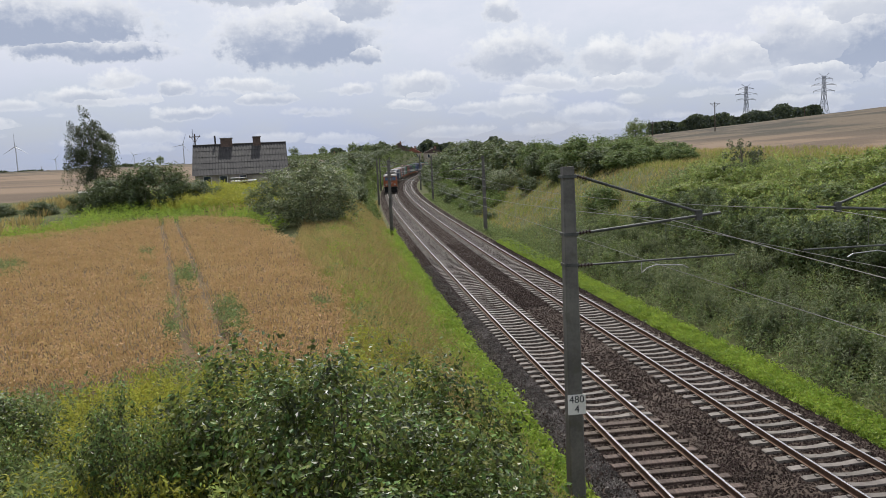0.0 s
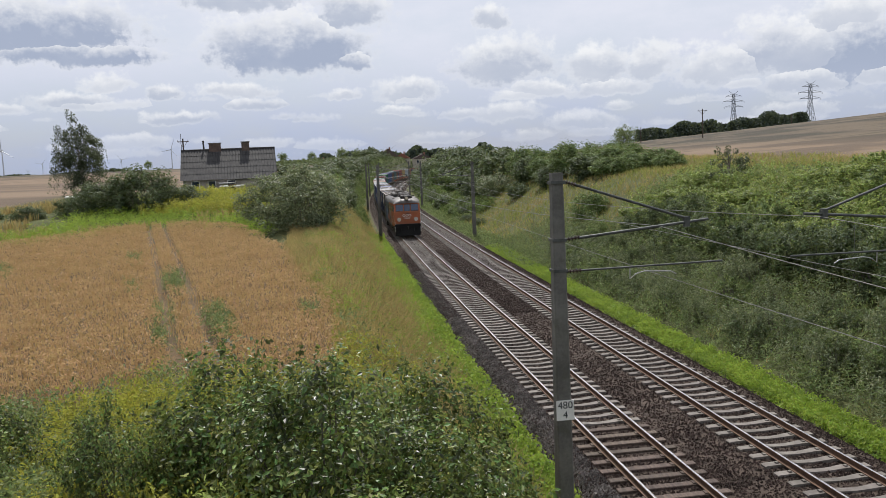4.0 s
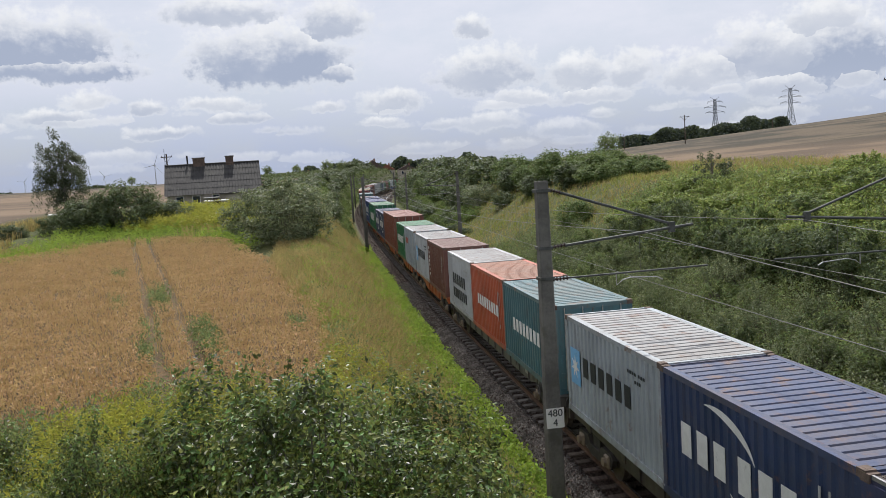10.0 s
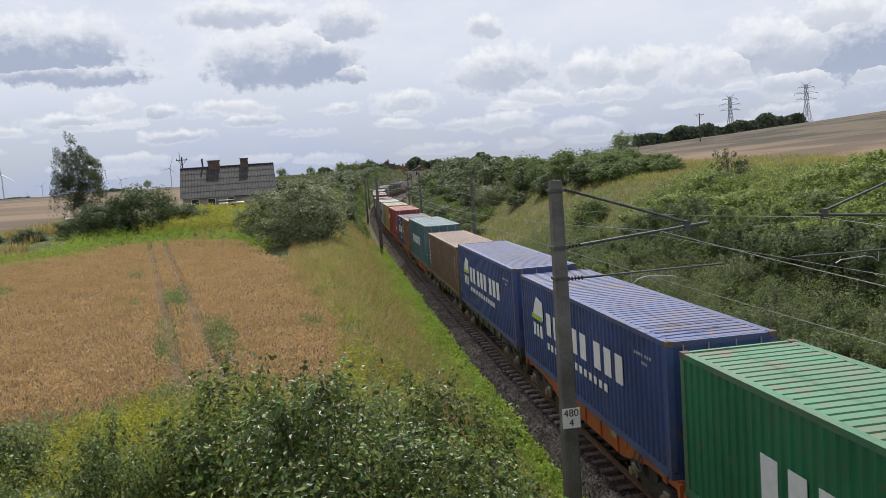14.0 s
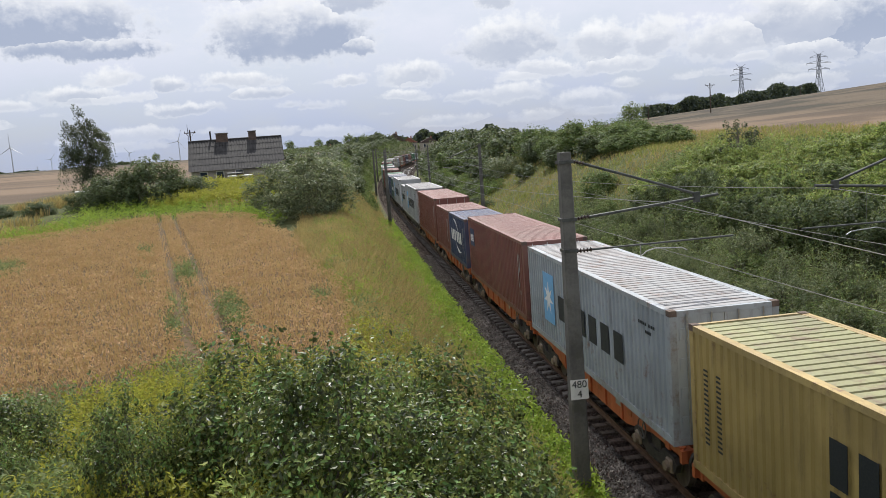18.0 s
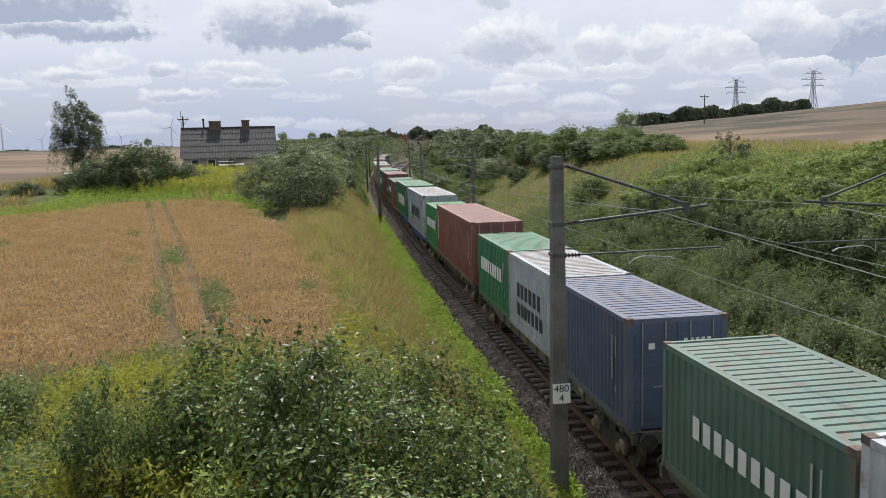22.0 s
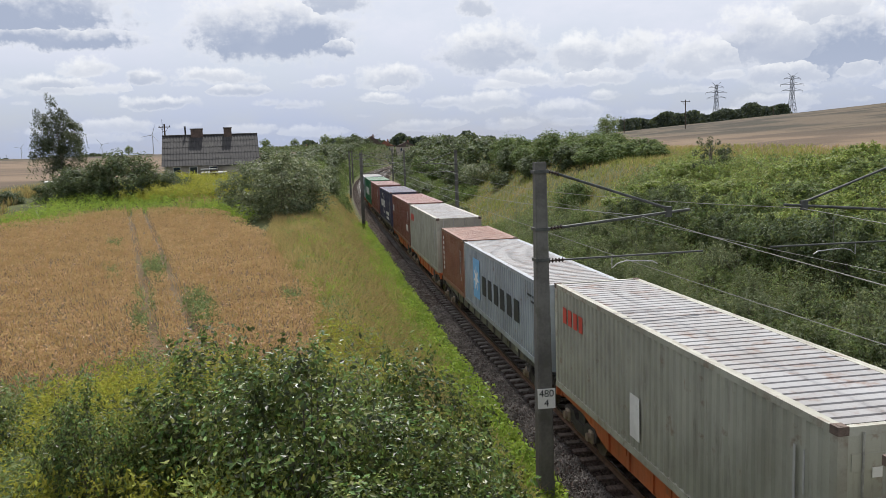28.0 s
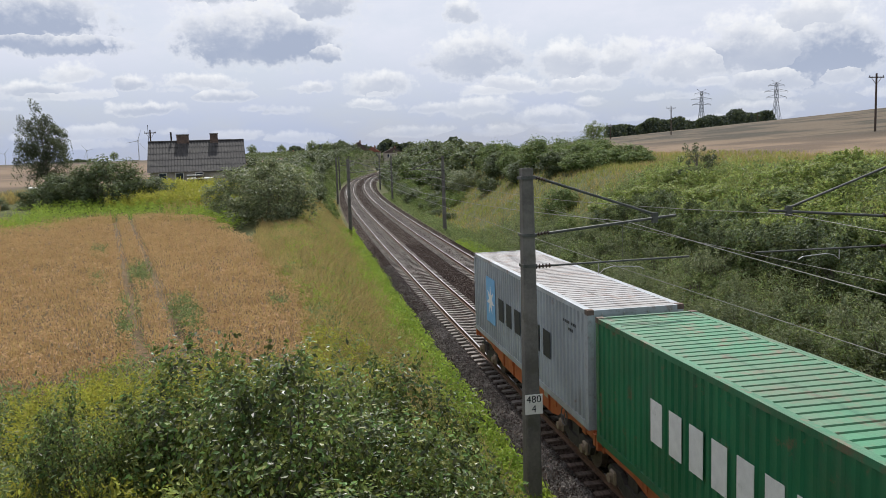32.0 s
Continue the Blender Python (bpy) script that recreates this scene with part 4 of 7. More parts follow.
    for x in (-L / 2 + 0.09, L / 2 - 0.09):
        for y in (-HALF + 0.085, HALF - 0.085):
            part("corner_casting", casting, None, part("corner_post", post, None, root, m=pose(x, y, 0)), "worn corner casting")
        part("frame_crossbar", cross, None, root, m=pose(x, 0, T - 0.06))
        part("frame_crossbar", cross, None, root, m=pose(x, 0, 0.06))
        part("end_brace", brace, None, root, m=pose(x, 0, 0))
    for y in (-HALF + 0.06, HALF - 0.06):
        part("frame_rail", rail, None, root, m=pose(0, y, T - 0.06))
        part("frame_rail", rail, None, root, m=pose(0, y, 0.06))
    for y in (-0.88, 0.88):
        part("walkway_grating", grate, None, root, "dark steel mesh walkway", pose(0, y, 0))
        for d in (-0.30, 0.30):
            part("walkway_edge", hand, None, root, m=pose(0, y + d, 0))
    wells = ((-1.75, -0.75), (0.35, 1.35)) if variant else ((-2.2, -0.9), (0.1, 0.9), (1.5, 2.1))
    stops = [-L / 2 + 0.2] + [q for w_ in wells for q in w_] + [L / 2 - 0.2]
    for a, b in zip(stops[::2], stops[1::2]):
        bm = bmesh.new()
        for x in np.arange(a + 0.02, b, 0.045):
            box(bm, x - 0.016, x + 0.016, -0.57, 0.57, T - 0.045, T - 0.016)
        for y in (-0.56, -0.28, 0.0, 0.28, 0.56):
            box(bm, a, b, y - 0.012, y + 0.012, T - 0.05, T - 0.018)
        part("cross_grating", bm, step, root, "pale dirty mesh walkway")
    for a, b in wells:
        part("well_curb", curb, None, root, m=pose(a, 0, 0))
        part("well_curb", curb, None, root, m=pose(b, 0, 0))
        part("manhole_lid", lid, None, root, "bright steel hatch in a dark well", pose((a + b) / 2, 0, 0))
    for x, turn in ((-L / 2 + 0.16, 0), (L / 2 - 0.16, 180)):
        for y in (-HALF + 0.03, HALF - 0.03):
            part("gusset", gusset, None, root, m=pose(x, y, T - 0.11, 0, 0, turn))
    for x in (-2.0, 2.0):
        part("saddle", saddle, None, root, m=pose(x, 0, 0))
    if not dirty:
        a = radians(16)
        def on_skin(name, bm, m, x, deg):
            q = radians(deg)
            part(name, bm, m, root, m=pose(x, (R + 0.006) * math.cos(q), 1.34 + (R + 0.006) * math.sin(q), deg))
        for i in range(13):
            on_skin("wordmark_bar", boxed(-0.04, 0.04, -0.005, 0.006, -0.075, 0.075), mark("wagon_grey"), 1.45 - 0.17 * i, 18)
        for i in range(6):
            on_skin("data_bar", boxed(-0.22, 0.22, -0.005, 0.004, -0.014, 0.014), mark("wagon_grey"), 0.7 - 0.55 * (i % 2) - 1.2 * (i // 3), 2 - 4 * (i % 3))
        on_skin("warning_diamond", prism(bmesh.new(), [(0.0, 0.18), (0.18, 0.0), (0.0, -0.18), (-0.18, 0.0)], -0.004, 0.005), mark("wagon_grey"), -1.9, 8)
        on_skin("warning_diamond", prism(bmesh.new(), [(0.0, 0.15), (0.15, 0.0), (0.0, -0.15), (-0.15, 0.0)], -0.003, 0.008), mark("mark_white"), -1.9, 8)
        on_skin("emblem_disc", rod(bmesh.new(), (0, -0.004, 0), (0, 0.006, 0), 0.2, sides=20), mark("orange_red"), 1.85, 20)
        on_skin("stripe", boxed(-0.05, 0.05, -0.05, 0.004, -0.5, 0.4), mark("frame_blue"), 2.12, 12)
    return root


def wheel_meshes():
    if "wheel" not in _cache:
        bm = bmesh.new()
        rod(bm, (0, -0.065, 0), (0, 0.065, 0), 0.46, sides=24)
        rod(bm, (0, -0.09, 0), (0, -0.06, 0), 0.485, sides=24)
        rod(bm, (0, 0.06, 0), (0, 0.10, 0), 0.16, sides=12)
        tyre = bmesh.new()
        rod(tyre, (0, 0.066, 0), (0, 0.072, 0), 0.455, 0.43, sides=24)
        _cache["wheel"] = mesh_bm("wheel", bm, wheel_steel), mesh_bm("tyre", tyre, tread_steel)
    return _cache["wheel"]


def build_bogie(root, x):
    wheel, tyre = wheel_meshes()
    if "bogie" not in _cache:
        bm = prism(bmesh.new(), [(-1.25, 0.62), (-1.1, 0.74), (-0.5, 0.74), (-0.3, 0.55), (0.3, 0.55), (0.5, 0.74), (1.1, 0.74), (1.25, 0.62), (1.15, 0.40), (0.65, 0.40), (0.35, 0.30), (-0.35, 0.30), (-0.65, 0.40), (-1.15, 0.40)], -0.06, 0.06)
        frame_ = mesh_bm("bogie_frame", bm, dark_steel)
        bolster = mesh_bm("bolster", boxed(-0.25, 0.25, -1.0, 1.0, 0.5, 0.86), dark_steel)
        cap = rod(boxed(-0.15, 0.15, -0.04, 0.06, -0.16, 0.16, bevel=0.03), (0, 0.05, 0), (0, 0.14, 0), 0.11, sides=10)
        _cache["bogie"] = frame_, bolster, mesh_bm("axle_box", cap, plain("axle_box_paint", (0.22, 0.17, 0.12), 0.6))
    frame_, bolster, cap = _cache["bogie"]
    b = part("bogie", bolster, None, root, m=pose(x, 0, 0))
    for y in (-1.0, 1.0):
        part("bogie_frame", frame_, None, b, m=pose(0, y, 0))
    for ax in (-0.9, 0.9):
        for y, turn in ((0.75, 0), (-0.75, 180)):
            part("wheel", wheel, None, b, m=pose(ax, y, 0.46, 0, 0, turn))
            part("axle_box", cap, None, b, m=pose(ax, y * 1.41, 0.5, 0, 0, turn))


def build_wagon(length, kind, label):
    """A skeletal container wagon with fish-belly sole bars."""
    root = thing("container_wagon", label, "freight wagon", group="wagons of the freight train")
    m = paint(kind)
    key = ("wagon", round(length, 1), kind)
    h = length / 2
    if key not in _cache:
        belly = 0.52 if kind in ("wagon_orange", "wagon_blue") else 0.68
        edge = [(-h, 1.13), (h, 1.13), (h, 0.88), (h - 1.9, 0.86), (h - 3.0, belly + 0.12), (h - 3.6, belly), (-h + 3.6, belly), (-h + 3.0, belly + 0.12), (-h + 1.9, 0.86), (-h, 0.88)]
        sole = prism(bmesh.new(), edge, -0.05, 0.05)
        box(sole, -h, h, -0.11, 0.11, 1.10, 1.13)
        for x in np.arange(-h + 3.8, h - 3.7, 1.25):
            box(sole, x - 0.03, x + 0.03, 0.05, 0.10, belly + 0.04, 1.1)
        cross = boxed(-0.12, 0.12, -1.05, 1.05, 0.82, 1.08)
        beam = boxed(-0.06, 0.06, -1.15, 1.15, 0.85, 1.13)
        buf = bmesh.new()
        rod(buf, (0, 0, 0), (0.3, 0, 0), 0.09, sides=10)
        rod(buf, (0.3, 0, 0), (0.36, 0, 0), 0.21, sides=14)
        lock = boxed(-0.1, 0.1, -0.07, 0.07, 1.12, 1.158)
        hand = bmesh.new()
        pipe(hand, [(0.24 * math.cos(a), 0, 0.24 * math.sin(a)) for a in np.linspace(0, 2 * math.pi, 13)], 0.018, 5)
        for a in (0, 2.1, 4.2):
            rod(hand, (0, 0, 0), (0.24 * math.cos(a), 0, 0.24 * math.sin(a)), 0.014, sides=5)
        tank = rod(bmesh.new(), (-0.6, 0, 0), (0.6, 0, 0), 0.2, sides=12)
        _cache[key] = [mesh_bm(n, q, t) for n, q, t in (("sole_bar", sole, m), ("cross_member", cross, m), ("end_beam", beam, m), ("buffer", buf, dark_steel), ("container_lock", lock, m), ("brake_handwheel", hand, mark("wagon_grey")), ("air_tank", tank, dark_steel))]
    sole, cross, beam, buf, lock, hand, tank = _cache[key]
    for y, turn in ((0.98, 0), (-0.98, 180)):
        part("sole_bar", sole, None, root, m=pose(0, y, 0, 0, 0, turn))
    for x in np.arange(-h + 1.0, h, 2.3):
        part("cross_member", cross, None, root, m=pose(float(x), 0, 0))
    for x, turn in ((-h + 0.06, 180), (h - 0.06, 0)):
        part("end_beam", beam, None, root, m=pose(x, 0, 0))
        for y in (-0.875, 0.875):
            part("buffer", buf, None, root, m=pose(x, y, 1.0, 0, 0, turn))
        for y in (-1.05, 1.05):
            part("container_lock", lock, None, root, m=pose(x * 0.97, y, 0))
    part("brake_handwheel", hand, None, root, m=pose(-h + 2.3, 1.12, 0.85))
    part("air_tank", tank, None, root, m=pose(0, 0.3, 0.62))
    part("warning_plate", boxed(-h + 1.0, -h + 1.25, 1.035, 1.042, 0.93, 1.07), mark("yellow"), root)
    part("data_plate", boxed(-h + 3.9, -h + 4.3, 1.035, 1.042, 0.84, 0.98), mark("cream"), root)
    for x in (-h + 1.75, h - 1.75):
        build_bogie(root, x)
    return root


LOW, TALL = 2.591, 2.896
# wagons from the head of the train: colour, then loads as (place of the middle behind the train's head, size, paint, marking, label)
CONSIST = [
    ("wagon_dark", [(19.15, "tank", 1, "", "rust-streaked cream tank container in a grey steel frame"), (25.35, "tank", 0, "", "cream tank container in a dark blue frame"), (31.5, "tank", 0, "", "cream tank container in a dark blue frame")]),
    ("wagon_dark", [(37.55, 20, "grey", "star", "light grey-blue twenty-foot container with a star emblem"), (43.65, "tank", 0, "", "cream tank container in a dark blue frame"), (49.75, 20, "blue", "script", "royal blue twenty-foot container with white script marks")]),
    ("wagon_dark", [(57.15, "tank", 0, "", "stained cream tank container in a dark blue frame"), (63.1, 20, "navy", "arc", "navy twenty-foot container with white arcs"), (69.1, 20, "grey", "star", "weathered grey twenty-foot container with a star emblem")]),
    ("wagon_grey", [(76.35, 20, "teal", "word", "teal twenty-foot container with white marks"), (82.3, 20, "orange_red", "word", "orange-red twenty-foot container with white marks"), (88.2, 20, "white", "star_two", "white twenty-foot container with dark marks")]),
    ("wagon_orange", [(95.55, 20, "dark_brown", "vertical", "dark brown twenty-foot container with upright marks"), (101.5, 20, "white", "star", "white twenty-foot container with a star emblem")]),
    ("wagon_orange", [(108.3, 20, "grey", "faded", "dirty pale grey twenty-foot container with faded marks"), (114.3, 20, "green", "wide_word", "green twenty-foot container with white marks")]),
    ("wagon_orange", [(124.65, 40, "red_brown", "plain", "tall red-brown forty-foot container")]),
    ("wagon_orange", [(134.1, 20, "navy", "arc", "navy twenty-foot container with white arcs"), (140.2, 20, "navy", "arc", "navy twenty-foot container with white arcs")]),
    ("wagon_orange", [(150.5, 40, "green", "wide_word", "green forty-foot container with white marks")]),
    ("wagon_orange", [(163.3, 40, "blue", "truck", "bright blue forty-foot container with a white and lime emblem")]),
    ("wagon_dark", [(176.75, 40, "blue", "truck", "bright blue forty-foot container with a white and lime emblem")]),
    ("wagon_dark", [(189.7, 40, "tan_brown", "vertical", "dull brown forty-foot container with upright marks")]),
    ("wagon_orange", [(203.0, 40, "teal", "word", "teal forty-foot container with white marks")]),
    ("wagon_orange", [(213.0, 20, "rust", "vertical", "rust-brown twenty-foot container with upright marks"), (218.6, 20, "navy", "arc", "navy twenty-foot container with white arcs")]),
    ("wagon_orange", [(229.35, 40, "red", "short_word", "red forty-foot container with short white marks")]),
    ("wagon_orange", [(242.65, 40, "yellow", "stacked", "mustard yellow forty-foot container with black marks")]),
    ("wagon_orange", [(255.75, 40, "grey", "star", "pale grey forty-foot container with a star emblem")]),
    ("wagon_orange", [(268.65, 40, "brown", "poster", "brown forty-foot container with a small navy panel with white marks")]),
    ("wagon_orange", [(279.05, 20, "navy", "arc", "navy twenty-foot container with white arcs"), (285.15, 20, "brown", "plain", "plain brown twenty-foot container")]),
    ("wagon_orange", [(295.1, 40, "brown", "vertical", "brown forty-foot container with upright marks")]),
    ("wagon_grey", [(308.7, 40, "white", "star", "white forty-foot container with a star emblem"), (317.85, 20, "white", "star", "white twenty-foot container with a star emblem")]),
    ("wagon_grey", [(329.45, 40, "white", "star", "tall white forty-foot container with a star emblem"), (338.65, 20, "grey_green", "word", "faded grey-green twenty-foot container with pale marks")]),
    ("wagon_grey", [(346.65, 20, "steel_blue", "plain", "plain slate blue twenty-foot container"), (352.55, 20, "grey", "star_two", "grey twenty-foot container with dark marks"), (358.65, 20, "green", "wide_word", "green twenty-foot container with white marks")]),
    ("wagon_dark", [(369.3, 40, "brown", "vertical", "tall brown forty-foot container with upright marks"), (378.25, 20, "bright_green", "wide_word", "bright green twenty-foot container with white marks")]),
    ("wagon_blue", [(388.8, 40, "grey", "star", "pale grey forty-foot container with a star emblem")]),
    ("wagon_blue", [(401.9, 40, "green", "wide_word", "tall green forty-foot container with white marks")]),
    ("wagon_orange", [(412.05, 20, "brown", "vertical", "brown twenty-foot container with upright marks"), (418.15, 20, "green", "wide_word", "green twenty-foot container with white marks")]),
    ("wagon_orange", [(428.2, 40, "dark_brown", "short_word", "dark brown forty-foot container")]),
    ("wagon_orange", [(441.2, 40, "green", "wide_word", "tall green forty-foot container with white marks")]),
    ("wagon_orange", [(451.1, 20, "blue", "plain", "plain blue twenty-foot container"), (457.2, 20, "rust", "plain", "plain orange-brown twenty-foot container")]),
    ("wagon_orange", [(467.5, 40, "cream", "red_word", "cream-grey forty-foot container with red marks")]),
    ("wagon_orange", [(480.5, 40, "cream", "patch", "cream-grey forty-foot container with red marks and a pale patch")]),
    ("wagon_grey", [(493.8, 40, "grey", "star", "pale blue-grey forty-foot container with a star emblem"), (503.0, 20, "rust", "vertical", "orange-brown twenty-foot container with upright marks")]),
    ("wagon_orange", [(513.7, 40, "cream", "red_word", "cream-grey forty-foot container with red marks")]),
    ("wagon_orange", [(526.3, 40, "brown", "short_word", "brown forty-foot container with short marks")]),
    ("wagon_dark", [(540.6, 40, "deep_navy", "arc", "deep navy forty-foot container with white arcs")]),
    ("wagon_dark", [(555.0, 40, "brown", "vertical", "brown forty-foot container with upright marks")]),
    ("wagon_orange", [(569.0, 40, "green", "wide_word", "tall green forty-foot container with white marks")]),
    ("wagon_orange", [(581.7, 40, "grey", "star", "weathered grey forty-foot container with a star emblem")]),
]
LOW_FORTY = {189.7, 493.8}
MOVERS = []


def fill_train():
    for color, loads in CONSIST:
        ends = []
        for mid, size, kind, style, label in loads:
            if size == "tank":
                ob, length = build_tank(bool(kind), label, mid in (43.65, 57.15)), 6.06
            else:
                length = 6.06 if size == 20 else 12.19
                ob = build_container(length, LOW if size == 20 or mid in LOW_FORTY else TALL, kind, style, label)
            MOVERS.append((ob, mid, 1.16))
            ends += [mid - length / 2, mid + length / 2]
        a, b = min(ends) - 0.22, max(ends) + 0.22
        wagon = build_wagon(b - a, color, {"wagon_orange": "orange skeletal container wagon", "wagon_blue": "blue skeletal container wagon", "wagon_grey": "grimy grey container wagon", "wagon_dark": "dark brown container wagon"}[color] + (" under one container" if len(loads) == 1 else " under several containers"))
        MOVERS.append((wagon, (a + b) / 2, 0.0))


fill_train()

# ---------------------------------------------------------------- overhead line
mast_concrete = surface("mast_concrete", (0.075, 0.072, 0.066), (0.15, 0.145, 0.13), 1.5, 0.85, 0.4, 25.0, stain=(0.08, 0.08, 0.06), stain_at=(0.5, 0.75), stain_scale=2.5)
tube_steel = surface("painted_tube", (0.045, 0.05, 0.045), (0.10, 0.105, 0.10), 6.0, 0.55, 0.1, 30.0, 0.4)
porcelain = surface("brown_porcelain", (0.03, 0.02, 0.016), (0.07, 0.045, 0.035), 6.0, 0.25, 0.0, 10.0)
wire_mat = surface("copper_wire", (0.10, 0.10, 0.09), (0.2, 0.2, 0.18), 6.0, 0.4, 0.0, 10.0, 0.6)


def text_mesh(word_, size):
    cu = bpy.data.curves.new("number", "FONT")
    cu.body, cu.size, cu.align_x, cu.align_y, cu.extrude = word_, size, "CENTER", "CENTER", 0.004
    ob = bpy.data.objects.new("number", cu)
    me = bpy.data.meshes.new_from_object(ob)
    bpy.data.objects.remove(ob)
    return me


def insulator(bm, a, b, r=0.055, sheds=5):
    """A ribbed porcelain insulator between two points, turned as one piece."""
    a, b = Vector(a), Vector(b)
    d = (b - a).normalized()
    side = d.cross(Vector((0, 0, 1)) if abs(d.z) < 0.9 else Vector((1, 0, 0))).normalized()
    up_ = d.cross(side)
    prof = [(0.0, 0.4)] + [q for i in range(sheds) for q in (((i + 0.3) / sheds, 0.42), ((i + 0.45) / sheds, 1.0), ((i + 0.6) / sheds, 1.0), ((i + 0.8) / sheds, 0.42))] + [(1.0, 0.4)]
    rings = [[bm.verts.new(a.lerp(b, u) + side * (r * k * math.cos(i * math.pi / 5)) + up_ * (r * k * math.sin(i * math.pi / 5))) for i in range(10)] for u, k in prof]
    for p, q in zip(rings[:-1], rings[1:]):
        for i in range(10):
            bm.faces.new((p[i], q[i], q[(i + 1) % 10], p[(i + 1) % 10]))
    bm.faces.new(rings[0][::-1])
    bm.faces.new(rings[-1])
    bmesh.ops.recalc_face_normals(bm, faces=bm.faces[:])
    return bm


def build_mast(s, n, toward, km_plate=False):
    """A concrete catenary mast; toward is +1 when its arms reach to the east."""
    root = thing("catenary_mast", ("grey concrete catenary mast with a white kilometre plate" if km_plate else "grey concrete catenary mast with steel cantilever arms"), "catenary mast", on_line(s, n, -0.75, -90), "catenary masts along the line")
    # own axes: x to the east, y along the track, z from the foot
    z0 = 0.75
    bm = bmesh.new()
    rings = []
    for z, w_ in ((0.0, 0.19), (4.0, 0.165), (8.2, 0.13)):
        c = w_ * 0.8
        rings.append([bm.verts.new((px, py, z)) for px, py in ((-w_, -c), (-c, -w_), (c, -w_), (w_, -c), (w_, c), (c, w_), (-c, w_), (-w_, c))])
    for a, b in zip(rings[:-1], rings[1:]):
        for i in range(8):
            bm.faces.new((a[i], a[(i + 1) % 8], b[(i + 1) % 8], b[i]))
    bm.faces.new(rings[-1])
    part("mast_pole", bm, mast_concrete, root)
    for z in (7.95, 6.65, 5.95):
        part("clamp_band", boxed(-0.17, 0.17, -0.17, 0.17, z, z + 0.07), tube_steel, root)
    k = toward
    bm = rod(bmesh.new(), (k * 0.42, 0, 7.92), (k * 3.17, 0, 6.99), 0.032)
    part("stay_tube", bm, tube_steel, root)
    part("insulator", insulator(bmesh.new(), (k * 0.15, 0, 8.0), (k * 0.45, 0, 7.91)), porcelain, root)
    bm = rod(bmesh.new(), (k * 0.5, 0, 6.70), (k * 3.63, 0, 6.97), 0.034)
    box(bm, k * 3.1 - 0.07, k * 3.1 + 0.07, -0.05, 0.05, 6.82, 7.06)
    part("cantilever_tube", bm, tube_steel, root)
    part("insulator", insulator(bmesh.new(), (k * 0.15, 0, 6.67), (k * 0.52, 0, 6.72)), porcelain, root)
    bm = rod(bmesh.new(), (k * 0.55, 0, 5.95), (k * 3.97, 0, 5.97), 0.024)
    part("registration_tube", bm, tube_steel, root)
    part("insulator", insulator(bmesh.new(), (k * 0.15, 0, 5.94), (k * 0.55, 0, 5.95)), porcelain, root)
    bm = pipe(bmesh.new(), [(k * 1.70, 0, 5.96), (k * 1.70, 0, 5.68), (k * 1.84, 0, 5.79), (k * 2.05, 0, 5.84), (k * 2.70, 0, 5.80), (k * 2.83, 0, 5.73)], 0.014)
    part("steady_arm", bm, steel, root)
    bm = rod(bmesh.new(), (k * 2.3, 0, 6.84), (k * 2.3, 0, 5.97), 0.006, sides=4)
    part("hanger_wire", bm, wire_mat, root)
    if km_plate:
        plate = part("kilometre_plate", boxed(-0.21, 0.21, -0.235, -0.225, 2.53, 3.0), mark("mark_white"), root, "white plate with black kilometre numbers")
        for word_, z in (("480", 2.88), ("4", 2.65)):
            me = text_mesh(word_, 0.24)
            me.materials.append(mark("mark_dark"))
            part("number", me, None, plate, m=pose(0, -0.238, z, 90, 0, 0))
    return root


MASTS_W = [19.0, 89.1, 145.0, 203.0, 262.0]
MASTS_E = [19.0, 85.4, 146.3, 196.0, 258.0]
for i, s in enumerate(MASTS_W):
    build_mast(s, -2.62, 1, i == 0)
for s in MASTS_E:
    build_mast(s, 7.05, -1)


def build_wires(n0, masts, label):
    root = thing("overhead_line", label, "overhead wire")
    ends = [-46.0] + masts + [320.0]
    for name, z_at, sag, r in (("contact_wire", 4.98, 0.0, 0.0075), ("messenger_wire", 6.12, 0.75, 0.0085)):
        bm = bmesh.new()
        pts = []
        for j, (a, b) in enumerate(zip(ends[:-1], ends[1:])):
            for i in range(13 if j < 3 else 7):
                u = i / (13 if j < 3 else 7)
                zig = 0.2 * (1 - 2 * (j % 2)) * (1 - 2 * u)
                x, y, h, _a = line(a + (b - a) * u, n0 + zig, z_at - sag * 4 * u * (1 - u))
                pts.append((float(x), float(y), float(h)))
        pipe(bm, pts, r, 4)
        part(name, bm, wire_mat, root)
    for j, (a, b) in enumerate(zip(ends[:5], ends[1:6])):
        for i in range(1, 6):
            u = i / 6
            zig = 0.2 * (1 - 2 * (j % 2)) * (1 - 2 * u)
            lo, hi = line(a + (b - a) * u, n0 + zig, 4.98), line(a + (b - a) * u, n0 + zig, 6.12 - 0.75 * 4 * u * (1 - u))
            part("dropper", rod(bmesh.new(), [float(q) for q in lo[:3]], [float(q) for q in hi[:3]], 0.005, sides=4), wire_mat, root)


build_wires(0.0, MASTS_W, "bare copper contact and messenger wires over the track")
build_wires(TRACK_GAP, MASTS_E, "bare copper contact and messenger wires over the far track")

# ---------------------------------------------------------------- plants
def leaf_mat(name, dark, light, through=0.35, rough=0.5, spec=0.4, island=0.28):
    return surface(name, dark, light, 0.8, rough, 0.0, 10.0, through=through, island=island, spec=spec)


